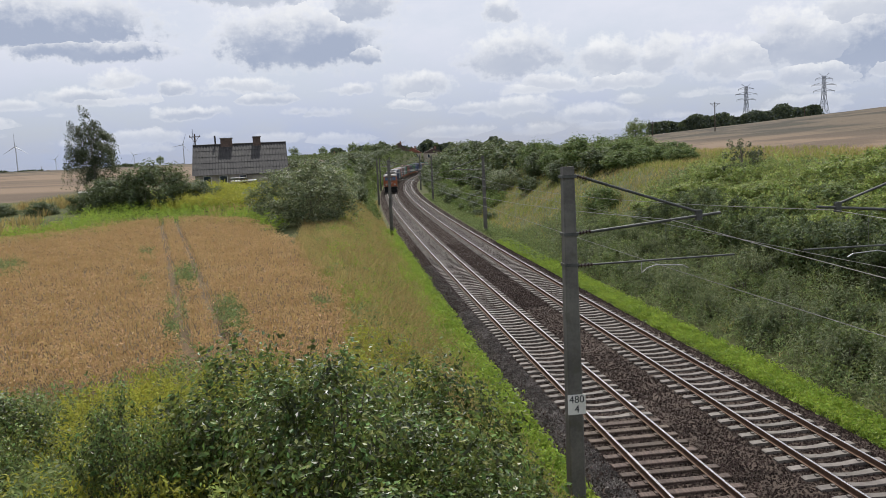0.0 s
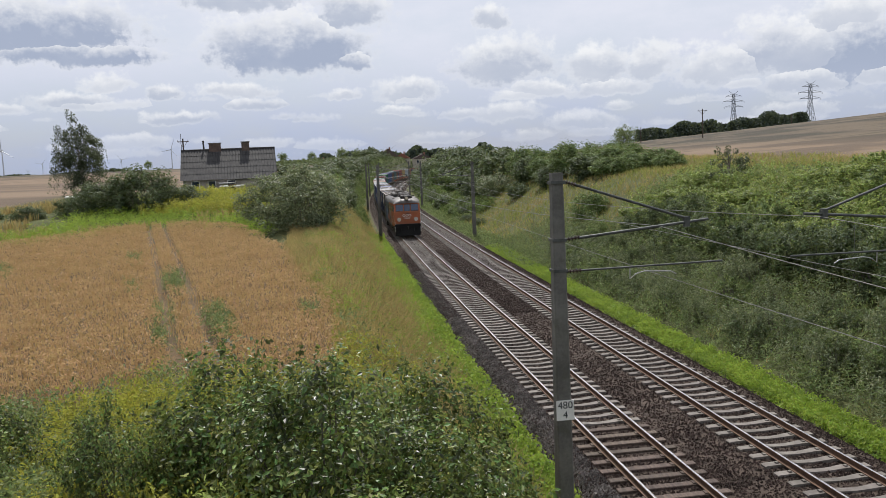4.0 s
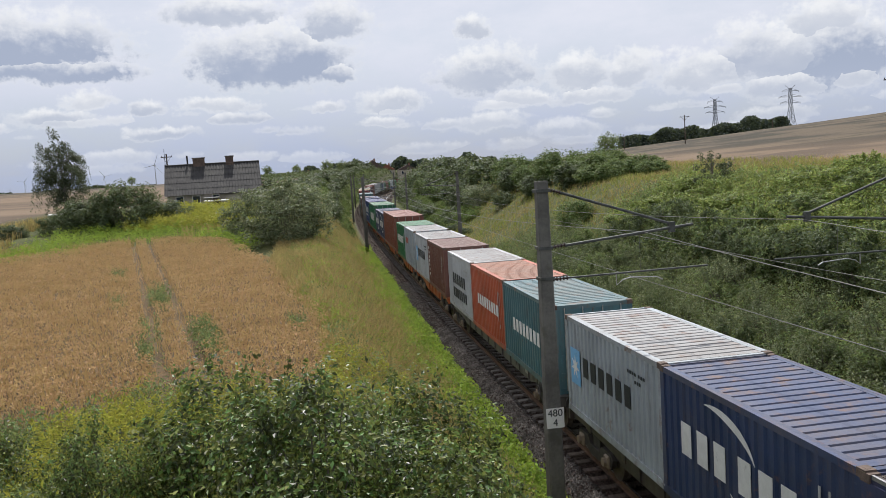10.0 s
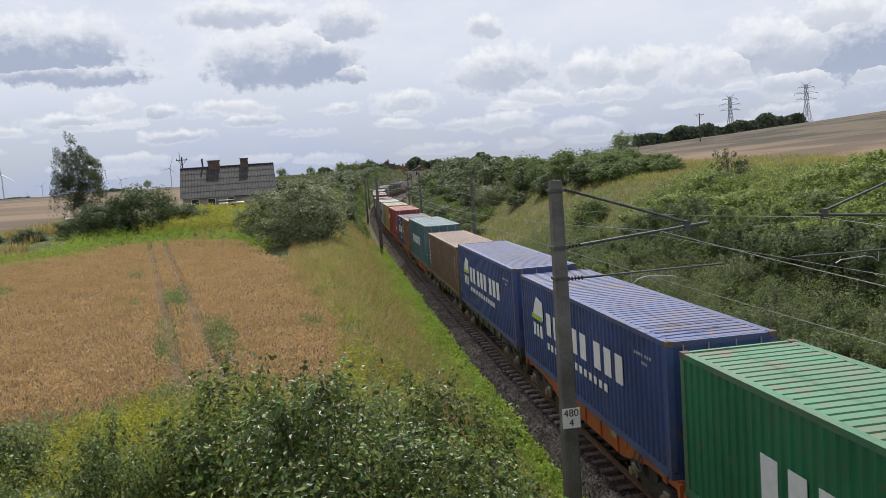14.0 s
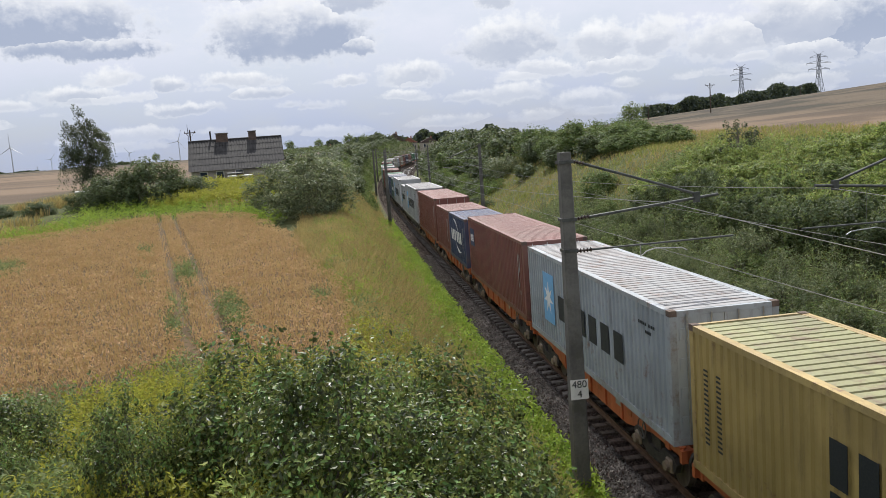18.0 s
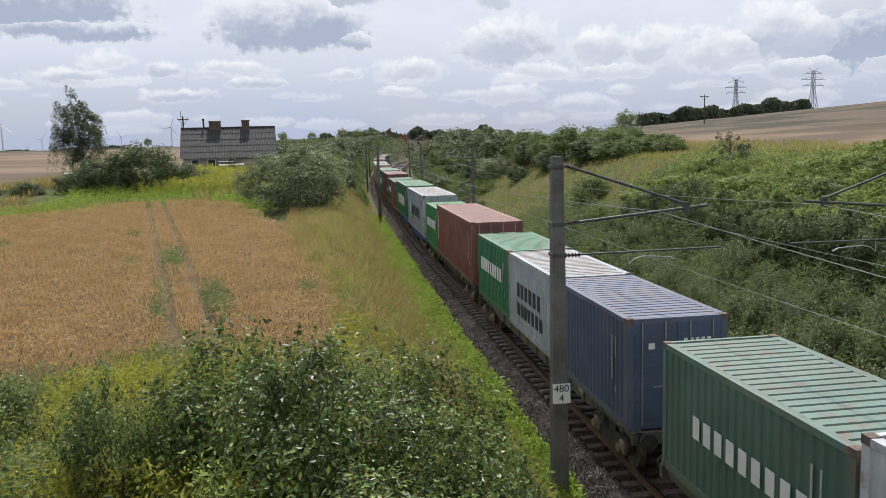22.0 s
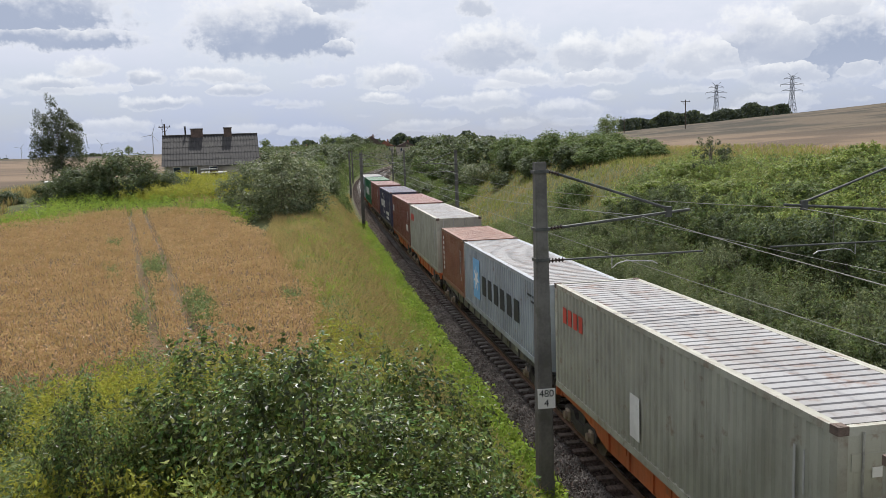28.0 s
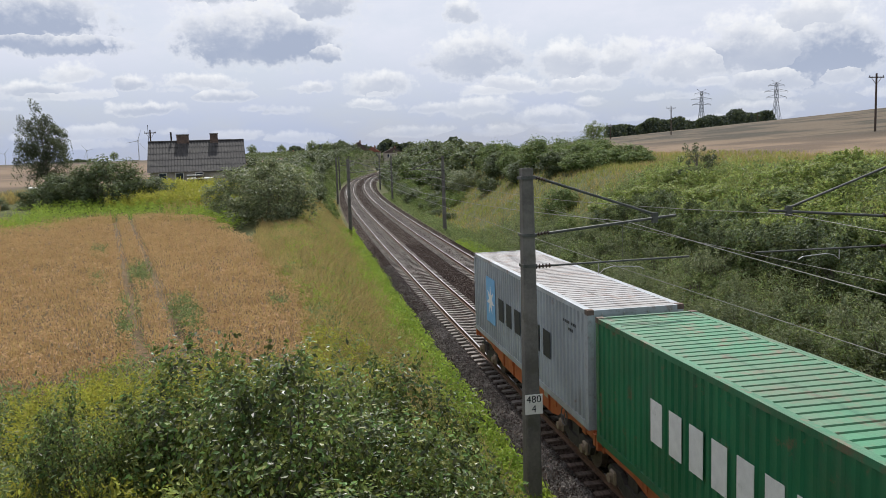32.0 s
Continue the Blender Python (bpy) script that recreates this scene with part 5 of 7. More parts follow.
LEAF = {
    "glossy": leaf_mat("glossy_leaf", (0.027, 0.050, 0.014), (0.148, 0.196, 0.050), 0.36, 0.41, 0.32, 0.85),
    # the slight blue of these leaves stands for haze over far bushes
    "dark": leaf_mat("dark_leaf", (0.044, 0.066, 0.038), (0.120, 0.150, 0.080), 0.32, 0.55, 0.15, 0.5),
    "mid": leaf_mat("green_leaf", (0.090, 0.130, 0.052), (0.215, 0.265, 0.115), 0.40, 0.55, 0.2, 0.55),
    "willow": leaf_mat("willow_leaf", (0.090, 0.116, 0.070), (0.220, 0.245, 0.150), 0.38, 0.5, 0.25, 0.6),
    "bright": leaf_mat("bright_leaf", (0.130, 0.180, 0.045), (0.310, 0.370, 0.115), 0.45, 0.5, 0.25, 0.5),
    "canopy": leaf_mat("canopy_leaf", (0.062, 0.098, 0.036), (0.150, 0.205, 0.074), 0.34, 0.6, 0.1, 0.45),
    "birch": leaf_mat("birch_leaf", (0.026, 0.038, 0.026), (0.066, 0.084, 0.048), 0.25, 0.5),
    # greyed and blued: the distance haze of the skyline woods is in the colour
    "hazy": leaf_mat("haze_tinted_leaf", (0.034, 0.050, 0.044), (0.066, 0.084, 0.070), 0.2, 0.7, 0.1, 0.3),
}
bark = surface("grey_bark", (0.06, 0.05, 0.04), (0.14, 0.12, 0.10), 4.0, 0.9, 0.5, 20.0, stretch=(1, 1, 0.3))
birch_bark = surface("birch_bark", (0.10, 0.09, 0.08), (0.42, 0.40, 0.37), 3.0, 0.8, 0.3, 15.0)


def leaf_mesh(name, c, out, size, mat, r, slim=0.5, droop=0.0, loose=0.85):
    """One folded quad for each leaf at c, facing roughly along out."""
    k = len(c)
    n = out / (np.linalg.norm(out, axis=1, keepdims=True) + 1e-6) + r.normal(0, loose, (k, 3)) + np.array([0, 0.0, 0.55])
    n /= np.linalg.norm(n, axis=1, keepdims=True)
    a = r.normal(0, 1, (k, 3)) + np.array([0, 0, -droop])
    a -= n * (a * n).sum(1, keepdims=True)
    a /= np.linalg.norm(a, axis=1, keepdims=True)
    b = np.cross(n, a)
    ln = size * r.uniform(0.6, 1.35, (k, 1))
    v = np.stack([c - a * ln * 0.5, c + b * ln * slim * 0.5 + n * ln * 0.08, c + a * ln * 0.5, c - b * ln * slim * 0.5 + n * ln * 0.08], 1)
    return mesh_of(name, v.reshape(-1, 3), np.arange(k * 4).reshape(-1, 4), mat)


def crown_points(r, clumps, per, radius, centre, flat=1.0, inner=0.45, clump=0.30):
    """Leaf places in clumps that fill an uneven ellipsoid, thinner inside."""
    d = r.normal(0, 1, (clumps, 3))
    d /= np.linalg.norm(d, axis=1, keepdims=True)
    reach = (inner + (1 - inner) * r.rand(clumps, 1) ** 0.5) * (0.75 + 0.35 * r.rand(clumps, 1))
    cc = d * reach * np.array(radius)
    cr = clump * (0.6 + 0.8 * r.rand(clumps, 1)) * min(radius)
    q = r.normal(0, 1, (clumps, per, 3))
    q /= np.linalg.norm(q, axis=2, keepdims=True)
    q *= (0.45 + 0.65 * r.rand(clumps, per, 1) ** 0.6) * cr[:, None]
    pts = cc[:, None] + q
    out = q / cr[:, None] + 0.6 * d[:, None]
    return pts.reshape(-1, 3) + np.array(centre), out.reshape(-1, 3), cc + np.array(centre)


def stems_mesh(name, r, tips, base_spread, mat, thick=0.03, lift=0.0):
    bm = bmesh.new()
    for t in tips:
        b = Vector((r.uniform(-base_spread, base_spread), r.uniform(-base_spread, base_spread), -0.15))
        t = Vector(t)
        m = b.lerp(t, 0.5) + Vector((r.normal(0, 0.12), r.normal(0, 0.12), 0.15 + lift)) * (t - b).length * 0.35
        rod(bm, b, m, thick, thick * 0.65, 5, False)
        rod(bm, m, t, thick * 0.65, thick * 0.2, 5, False)
    return mesh_bm(name, bm, mat, True)


def make_bush(seed, kind, high, wide, clumps, per, leaf, slim=0.5, clump=0.3, shoots=0):
    """Meshes of a shrub that stands on z = 0."""
    r = np.random.RandomState(seed)
    rad = (wide / 2, wide / 2, high * 0.56)
    pts, out, cc = crown_points(r, clumps, per, rad, (0, 0, high * 0.5), clump=clump)
    keep = pts[:, 2] > 0.03
    pts, out = pts[keep], out[keep]
    tips = cc[cc[:, 2] > high * 0.35][:16]
    for _ in range(shoots):
        # upright leafy wands that stand out of the crown
        a, rr = r.uniform(0, 6.28), wide * 0.46 * r.rand() ** 0.5
        base = np.array([rr * math.cos(a), rr * math.sin(a), high * (0.9 - 0.55 * (2 * rr / wide) ** 2)])
        top = base + np.array([0.5 * math.cos(a) * rr / wide + r.normal(0, 0.1), 0.5 * math.sin(a) * rr / wide + r.normal(0, 0.1), high * r.uniform(0.12, 0.34)])
        u = r.rand(46, 1)
        p = base + (top - base) * u + r.normal(0, 1, (46, 3)) * leaf * (0.75 - 0.45 * u)
        pts, out = np.concatenate([pts, p]), np.concatenate([out, r.normal(0, 1, (46, 3))])
    return leaf_mesh("foliage", pts, out, leaf, LEAF[kind], r, slim, 0.0, 0.5), stems_mesh("trunk", r, tips, 0.12 * wide, bark)


def plant(meshes, name, label, category, x, y, size=1.0, turn=0.0, sink=0.05, group="", tall=1.0):
    root = thing(name, label, category, group=group)
    z = float(height(x, y)) - sink
    root.matrix_basis = Matrix.Translation((x, y, z)) @ Matrix.Rotation(turn, 4, "Z")
    root.scale = (size, size, size * tall)
    part("foliage", meshes[0], None, root)
    part("trunk", meshes[1], None, root)["kind"] = "stuff"
    return root


rnd = random.Random(11)
FRONT = [make_bush(21, "glossy", 2.8, 3.0, 74, 125, 0.105, 0.50, 0.32, 26), make_bush(22, "glossy", 2.6, 2.6, 66, 125, 0.100, 0.52, 0.33, 24), make_bush(23, "glossy", 2.4, 2.6, 60, 120, 0.095, 0.46, 0.34, 20)]
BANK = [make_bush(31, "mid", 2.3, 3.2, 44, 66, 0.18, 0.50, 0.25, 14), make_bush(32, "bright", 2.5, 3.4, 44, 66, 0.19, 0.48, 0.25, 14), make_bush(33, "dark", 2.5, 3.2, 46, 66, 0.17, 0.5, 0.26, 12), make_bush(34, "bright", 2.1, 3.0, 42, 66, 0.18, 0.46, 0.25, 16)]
SCRUB = [make_bush(41, "willow", 1.7, 1.9, 26, 44, 0.135, 0.28, 0.28, 18), make_bush(42, "mid", 1.4, 1.7, 26, 42, 0.135, 0.34, 0.28, 16), make_bush(43, "dark", 1.5, 1.7, 26, 42, 0.135, 0.38, 0.28, 12)]
FAR = [make_bush(51, "dark", 5.0, 6.0, 90, 50, 0.34, 0.55, 0.27), make_bush(52, "canopy", 5.5, 6.0, 90, 60, 0.34, 0.55, 0.26), make_bush(53, "dark", 6.5, 5.5, 75, 42, 0.42, 0.55, 0.28), make_bush(54, "willow", 5.0, 6.5, 90, 60, 0.32, 0.4, 0.28)]
SMALL_FAR = [make_bush(57, "dark", 5.0, 6.0, 50, 26, 0.56, 0.6, 0.30), make_bush(58, "canopy", 5.5, 6.0, 50, 28, 0.56, 0.6, 0.30), make_bush(59, "dark", 6.5, 5.5, 46, 26, 0.60, 0.6, 0.30), make_bush(60, "willow", 5.0, 6.5, 50, 28, 0.50, 0.5, 0.30)]
WILLOW = make_bush(55, "willow", 5.8, 7.6, 110, 90, 0.30, 0.40, 0.22, 10)
HEDGE = make_bush(56, "dark", 5.0, 7.0, 100, 80, 0.30, 0.5, 0.24)


def in_front():
    spots = [(-1.6, 9.8, 0, 0.80), (-3.1, 11.3, 1, 0.88), (0.2, 9.6, 1, 0.85), (1.5, 11.6, 0, 0.50), (-0.2, 12.2, 0, 0.80), (-1.5, 12.8, 1, 0.80), (0.8, 8.2, 0, 0.62), (-0.6, 7.7, 1, 0.75), (-4.3, 10.2, 2, 0.55), (0.9, 13.6, 2, 0.72), (-0.7, 10.9, 0, 0.82), (1.0, 9.9, 0, 0.60), (-8.4, 14.6, 0, 0.66), (-9.4, 15.6, 2, 0.6), (-7.0, 11.8, 1, 0.4), (-2.4, 13.9, 0, 0.62)]
    for x, y, k, size in spots:
        plant(FRONT[k], "shrub", "leafy green shrub with glossy leaves below the bridge", "shrub", x, y, size, rnd.uniform(0, 6), group="shrubs below the bridge", tall=rnd.uniform(0.8, 1.3))


in_front()


def on_banks():
    k = 0
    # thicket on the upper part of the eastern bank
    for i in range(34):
        # its front rises like a wall; darker leaf colours put its shade in
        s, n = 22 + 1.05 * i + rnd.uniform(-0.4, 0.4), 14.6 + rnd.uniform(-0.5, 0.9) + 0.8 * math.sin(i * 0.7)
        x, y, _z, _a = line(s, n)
        plant(BANK[2 if i % 2 else 0], "bank_shrub", "front shrub of the thicket, its shade put into darker leaves", "shrub", float(x), float(y), rnd.uniform(0.7, 1.0), rnd.uniform(0, 6), 0.2, "thicket on the eastern bank", rnd.uniform(0.9, 1.25))
    while k < 120:
        s, n = rnd.uniform(14, 62), rnd.uniform(15.5, 27)
        if n > 27 - 0.16 * max(0, s - 20) + 2 or (s > 52 and n > 20):
            continue
        x, y, _z, _a = line(s, n)
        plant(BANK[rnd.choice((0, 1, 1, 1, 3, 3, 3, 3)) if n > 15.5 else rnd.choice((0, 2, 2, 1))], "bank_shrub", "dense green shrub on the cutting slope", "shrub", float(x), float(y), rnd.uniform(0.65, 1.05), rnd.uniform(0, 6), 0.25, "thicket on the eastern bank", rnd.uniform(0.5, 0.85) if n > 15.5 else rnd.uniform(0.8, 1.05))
        k += 1
    k = 0
    # willow scrub and tall herbs at its foot
    while k < 95:
        s, n = rnd.uniform(15, 68), rnd.uniform(8.9, 12.8)
        x, y, _z, _a = line(s, n)
        plant(SCRUB[rnd.choice((0, 0, 1, 2))], "willow_scrub", "grey-green willow scrub beside the track", "shrub", float(x), float(y), rnd.uniform(0.6, 1.15), rnd.uniform(0, 6), 0.1, "scrub at the foot of the eastern bank", rnd.uniform(0.85, 1.2))
        k += 1


on_banks()


def far_bushes():
    def put(meshes, x, y, size, tall=1.0, label="dark green bush beside the railway", name="bush"):
        plant(meshes, name, label, "bush", x, y, size, rnd.uniform(0, 6), 0.3, "", tall)
    put(WILLOW, -9.9, 61.5, 0.92, 0.84, "large grey-green willow bush at the field's edge", "willow_bush")
    put(WILLOW, -13.4, 67.0, 0.74, 0.9, "grey-green willow bush behind the field", "willow_bush")
    put(WILLOW, -10.5, 72.0, 0.85, 0.75, "grey-green willow bush above the track", "willow_bush")
    for x, y, size, tall in ((-28.0, 79, 1.0, 0.95), (-31.5, 79.5, 0.9, 0.8), (-25.4, 82, 0.75, 0.75), (-34, 84, 0.7, 0.8), (-35, 80, 0.6, 0.7), (-39, 79, 0.5, 0.6), (-43, 79, 0.45, 0.6), (-15, 97, 0.7, 0.8), (-13, 84, 0.7, 0.85), (-29.5, 96, 0.5, 0.5)):
        put(HEDGE, x, y, size, tall, "dense dark green hedge bush near the farmhouse")
    # rows of bushes along both sides of the cutting further out
    for s, n, k, size, tall in ((71, 15.2, 1, 0.55, 0.75), (104, 16, 0, 0.6, 0.8), (106, 20, 1, 0.75, 0.8), (92, 23, 1, 0.7, 0.72), (88, 26, 1, 0.75, 0.75), (96, 27, 1, 0.85, 0.8), (104, 26, 3, 0.85, 0.75), (84, 28, 1, 0.6, 0.75), (86, 22.5, 1, 0.8, 0.72), (90, 20.5, 2, 0.75, 0.7), (94, 24, 1, 1.0, 0.78), (99, 22, 1, 1.0, 0.8), (101, 29, 1, 1.0, 0.78), (92, 30, 1, 0.8, 0.7), (108, 29, 1, 1.1, 0.8), (98, 18.5, 0, 0.75, 0.8), (110, 19, 0, 0.95, 0.85), (116, 20, 1, 1.05, 0.85), (112, 24, 1, 0.9, 0.8), (116, 15, 3, 0.9, 0.85), (124, 14, 0, 0.95, 0.9), (122, 21, 0, 0.95, 0.8), (130, 18, 2, 1.0, 0.9), (140, 15, 0, 1.0, 0.95), (134, 25, 1, 1.0, 0.8), (148, 19, 2, 0.9, 0.8), (152, 14, 1, 0.9, 0.85), (160, 17, 0, 1.1, 0.95), (170, 15, 0, 1.1, 0.95), (172, 22, 2, 1.0, 0.8), (182, 17, 0, 1.1, 0.95), (192, 14, 1, 1.0, 0.9), (196, 20, 0, 1.2, 1.0), (208, 16, 0, 1.2, 0.95), (222, 18, 2, 1.2, 0.9), (236, 16, 0, 1.3, 0.9), (252, 18, 0, 1.4, 0.9), (270, 20, 0, 1.5, 0.9), (215, 26, 0, 1.2, 0.8), (185, 28, 2, 1.0, 0.75), (160, 28, 0, 1.0, 0.75), (142, 32, 2, 0.9, 0.75)):
        x, y, _z, _a = line(s, n)
        put((FAR if s < 125 else SMALL_FAR)[k], float(x), float(y), size, tall * (0.66 if s > 82 and n > 22 else 0.86 if s > 82 else 1.0))
    for s, n, k, size, tall in ((206, 10.5, 0, 0.8, 0.8), (214, 10.0, 2, 0.8, 0.8), (224, 10.5, 0, 0.9, 0.8), (234, 10.0, 0, 1.0, 0.8), (246, 10.5, 2, 1.1, 0.8), (262, 11, 0, 1.2, 0.9), (284, 12, 0, 1.4, 0.9), (310, 13, 0, 1.6, 0.9), (340, 14, 0, 1.8, 0.9), (335, 22, 2, 1.4, 0.7), (366, -14, 0, 1.6, 0.6), (372, 12, 0, 1.5, 0.6), (360, 30, 0, 1.5, 0.7), (395, -24, 2, 1.6, 0.6), (390, 40, 0, 1.6, 0.6)):
        x, y, _z, _a = line(s, n)
        put(SMALL_FAR[k], float(x), float(y), size, tall)
    for s, n, k, size, tall in ((120, -6.6, 0, 0.5, 0.8), (131, -6.4, 2, 0.6, 0.8), (141, -6.6, 0, 0.65, 0.8), (152, -6.6, 0, 0.7, 0.85), (163, -6.8, 2, 0.75, 0.85), (174, -7.0, 0, 0.8, 0.9), (186, -7.0, 0, 0.85, 0.9), (198, -7.2, 2, 0.9, 0.9), (212, -7.5, 0, 1.0, 0.9), (228, -8, 0, 1.1, 0.9), (246, -8.5, 2, 0.85, 0.9), (266, -9, 0, 0.9, 0.9), (290, -10, 0, 0.95, 0.9), (318, -11, 0, 1.0, 0.9), (350, -12, 0, 1.1, 0.9), (104, -10, 3, 0.8, 0.75), (116, -11, 0, 0.85, 0.75), (128, -10, 0, 0.9, 0.8), (142, -11, 2, 0.9, 0.75), (156, -10, 0, 1.0, 0.75), (170, -11, 0, 1.0, 0.8), (186, -10, 2, 1.0, 0.75), (204, -11, 0, 1.1, 0.75), (224, -11, 0, 1.2, 0.75), (246, -12, 0, 1.3, 0.75), (110, -18, 0, 0.8, 0.7), (134, -20, 0, 0.9, 0.7), (160, -20, 2, 0.9, 0.7), (190, -20, 0, 1.0, 0.7)):
        x, y, _z, _a = line(s, n)
        put(SMALL_FAR[k], float(x), float(y), size, tall * 0.62)
    for i in range(36):
        # the western slope further out is overgrown down to the track
        x, y, _z, _a = line(94 + 6.6 * i + rnd.uniform(-2, 2), -5.2 - 0.006 * i * i - rnd.uniform(0, 1.6))
        put(SMALL_FAR[(0, 2, 0, 3)[i % 4]], float(x), float(y), rnd.uniform(0.34, 0.5), 0.8)
    for i in range(26):
        x, y, _z, _a = line(98 + 9.0 * i + rnd.uniform(-2, 2), 9.0 + rnd.uniform(0, 1.0))
        put(SMALL_FAR[(0, 0, 2, 1)[i % 4]], float(x), float(y), rnd.uniform(0.28, 0.42), 0.8)
    for i in range(22):
        x, y, _z, _a = line(112 + 7.0 * i, 10.4 + 0.8 * math.sin(i * 1.7))
        put(SMALL_FAR[0], float(x), float(y), rnd.uniform(0.38, 0.62), 0.75)


far_bushes()


def make_tree(seed, kind, high, wide, clumps, per, leaf, slim, droop, bole, bark_mat, clump=0.2):
    r = np.random.RandomState(seed)
    pts, out, cc = crown_points(r, clumps, per, (wide / 2, wide / 2, high * 0.42), (0, 0, high * 0.58), clump=clump, inner=0.3)
    if droop:
        hang = []
        for c in cc:
            for _ in range(3):
                u = r.rand(16, 1)
                q = c + np.array([r.normal(0, 0.4), r.normal(0, 0.4), 0]) + u * np.array([r.normal(0, 0.25), r.normal(0, 0.25), -droop * r.uniform(0.5, 1.3)]) + r.normal(0, 0.07, (16, 3))
                hang.append(q)
        hang = np.concatenate(hang)
        pts, out = np.concatenate([pts, hang]), np.concatenate([out, r.normal(0, 1, hang.shape)])
    if droop:
        # the crown is broad and ragged below, thin above and bent over
        for q in (pts, cc):
            f = np.clip(q[:, 2] / high, 0, 1.1)
            q[:, :2] *= (1.22 - 0.52 * f)[:, None]
            q[:, 0] -= 1.8 * np.clip(f - 0.6, 0, 1)
            q[:, 2] -= 0.12 * high * (1 - f)
        keep = pts[:, 2] > 0.3
        pts, out = pts[keep], out[keep]
    bm = bmesh.new()
    rod(bm, (0, 0, -0.3), (0.1, 0, high * 0.45), bole, bole * 0.6, 9, False)
    rod(bm, (0.1, 0, high * 0.45), (-0.7 if droop else 0.0, 0.15, high * 0.9), bole * 0.6, bole * 0.12, 8, False)
    for c in cc[::2]:
        z = max(high * 0.18, c[2] - 0.35 * math.hypot(c[0], c[1]) - 0.6)
        rod(bm, (0.05, 0.02, z), tuple(c), bole * 0.3, bole * 0.06, 5, False)
    return leaf_mesh("foliage", pts, out, leaf, LEAF[kind], r, slim, 0.6 if droop else 0.0), mesh_bm("trunk", bm, bark_mat, True)


def tree(meshes, label, x, y, size=1.0, turn=0.0, sink=0.2):
    root = thing("tree", label, "tree")
    root.matrix_basis = Matrix.Translation((x, y, float(height(x, y)) - sink)) @ Matrix.Rotation(turn, 4, "Z")
    root.scale = (size, size, size)
    part("crown", meshes[0], None, root)
    part("trunk", meshes[1], None, root)


BIRCH = make_tree(61, "birch", 10.6, 7.0, 110, 120, 0.21, 0.5, 3.4, 0.16, birch_bark, 0.17)
ROUND = make_tree(62, "mid", 8.5, 7.5, 70, 55, 0.36, 0.55, 0.0, 0.2, bark, 0.26)
SMALL = make_tree(63, "birch", 2.8, 3.6, 30, 46, 0.14, 0.5, 0.0, 0.09, bark, 0.20)
tree(BIRCH, "drooping birch tree beside the farm", -42.5, 100.0, 0.98, 0.8)
tree(SMALL, "small dark thorn tree alone on the grassy slope", 21.5, 59.4, 1.12, 0.3)
tree(ROUND, "round deciduous tree on the skyline", 34.2, 146.0, 0.6, 1.0)
for x, y, size, turn in ((-38, 420, 0.8, 0.7), (-47, 430, 0.9, 2.0), (-64, 440, 0.75, 3.0), (-81, 450, 0.8, 4.0), (-100, 470, 0.8, 1.0), (-130, 480, 0.8, 2.5), (-165, 480, 0.7, 0.2)):
    tree(ROUND, "round deciduous tree far off behind the fields", x, y, size, turn)

# ---------------------------------------------------------------- grass, weeds and wheat
def blades(name, label, x, y, low, high, wide, mat, seed, per=3, lean=0.28, lift=None):
    """Tufts of thin blades that stand on the ground."""
    r = np.random.RandomState(seed)
    x, y = np.repeat(x, per), np.repeat(y, per)
    k = len(x)
    x, y = x + r.normal(0, 0.07, k), y + r.normal(0, 0.07, k)
    z = height(x, y) - 0.03
    h = r.uniform(low, high, k)
    a = r.uniform(0, 6.283, k)
    w_ = wide * r.uniform(0.6, 1.4, k) / 2
    dx, dy = np.cos(a) * w_, np.sin(a) * w_
    tx, ty = x + r.normal(0, lean, k) * h, y + r.normal(0, lean, k) * h
    mx, my = x + (tx - x) * 0.35, y + (ty - y) * 0.35
    v = np.stack([np.stack([x - dx, y - dy, z], 1), np.stack([x + dx, y + dy, z], 1), np.stack([mx + dx * 0.8, my + dy * 0.8, z + h * 0.6], 1), np.stack([tx, ty, z + h], 1), np.stack([mx - dx * 0.8, my - dy * 0.8, z + h * 0.6], 1)], 1)
    i = np.arange(k)[:, None] * 5
    f = np.concatenate([i + np.array([0, 1, 2]), i + np.array([0, 2, 4]), i + np.array([4, 2, 3])])
    return tagged(new(name, mesh_of(name, v.reshape(-1, 3), f, mat)), label, name.replace("_", " "), kind="stuff")


GRASS_G = leaf_mat("green_grass", (0.155, 0.170, 0.038), (0.300, 0.300, 0.082), 0.45, 0.6, 0.3)
GRASS_Y = leaf_mat("dry_grass", (0.26, 0.185, 0.082), (0.46, 0.335, 0.155), 0.4, 0.7, 0.2)
HERB = leaf_mat("fresh_herbs", (0.135, 0.225, 0.022), (0.295, 0.405, 0.050), 0.50, 0.55, 0.3)
WEED = leaf_mat("yellow_weeds", (0.215, 0.222, 0.026), (0.450, 0.425, 0.056), 0.46, 0.6, 0.3)
SEED = leaf_mat("dry_seedheads", (0.20, 0.115, 0.055), (0.40, 0.27, 0.13), 0.4, 0.7, 0.2)
STRAW = leaf_mat("ripe_wheat", (0.38, 0.226, 0.117), (0.56, 0.360, 0.197), 0.35, 0.7, 0.2, 0.16)


def strip(r, k, s0, s1, n0, n1, bias=1.5):
    s = s0 + (s1 - s0) * r.rand(k) ** bias
    n = r.uniform(n0, n1, k)
    x, y, _z, _a = line(s, n)
    return x, y


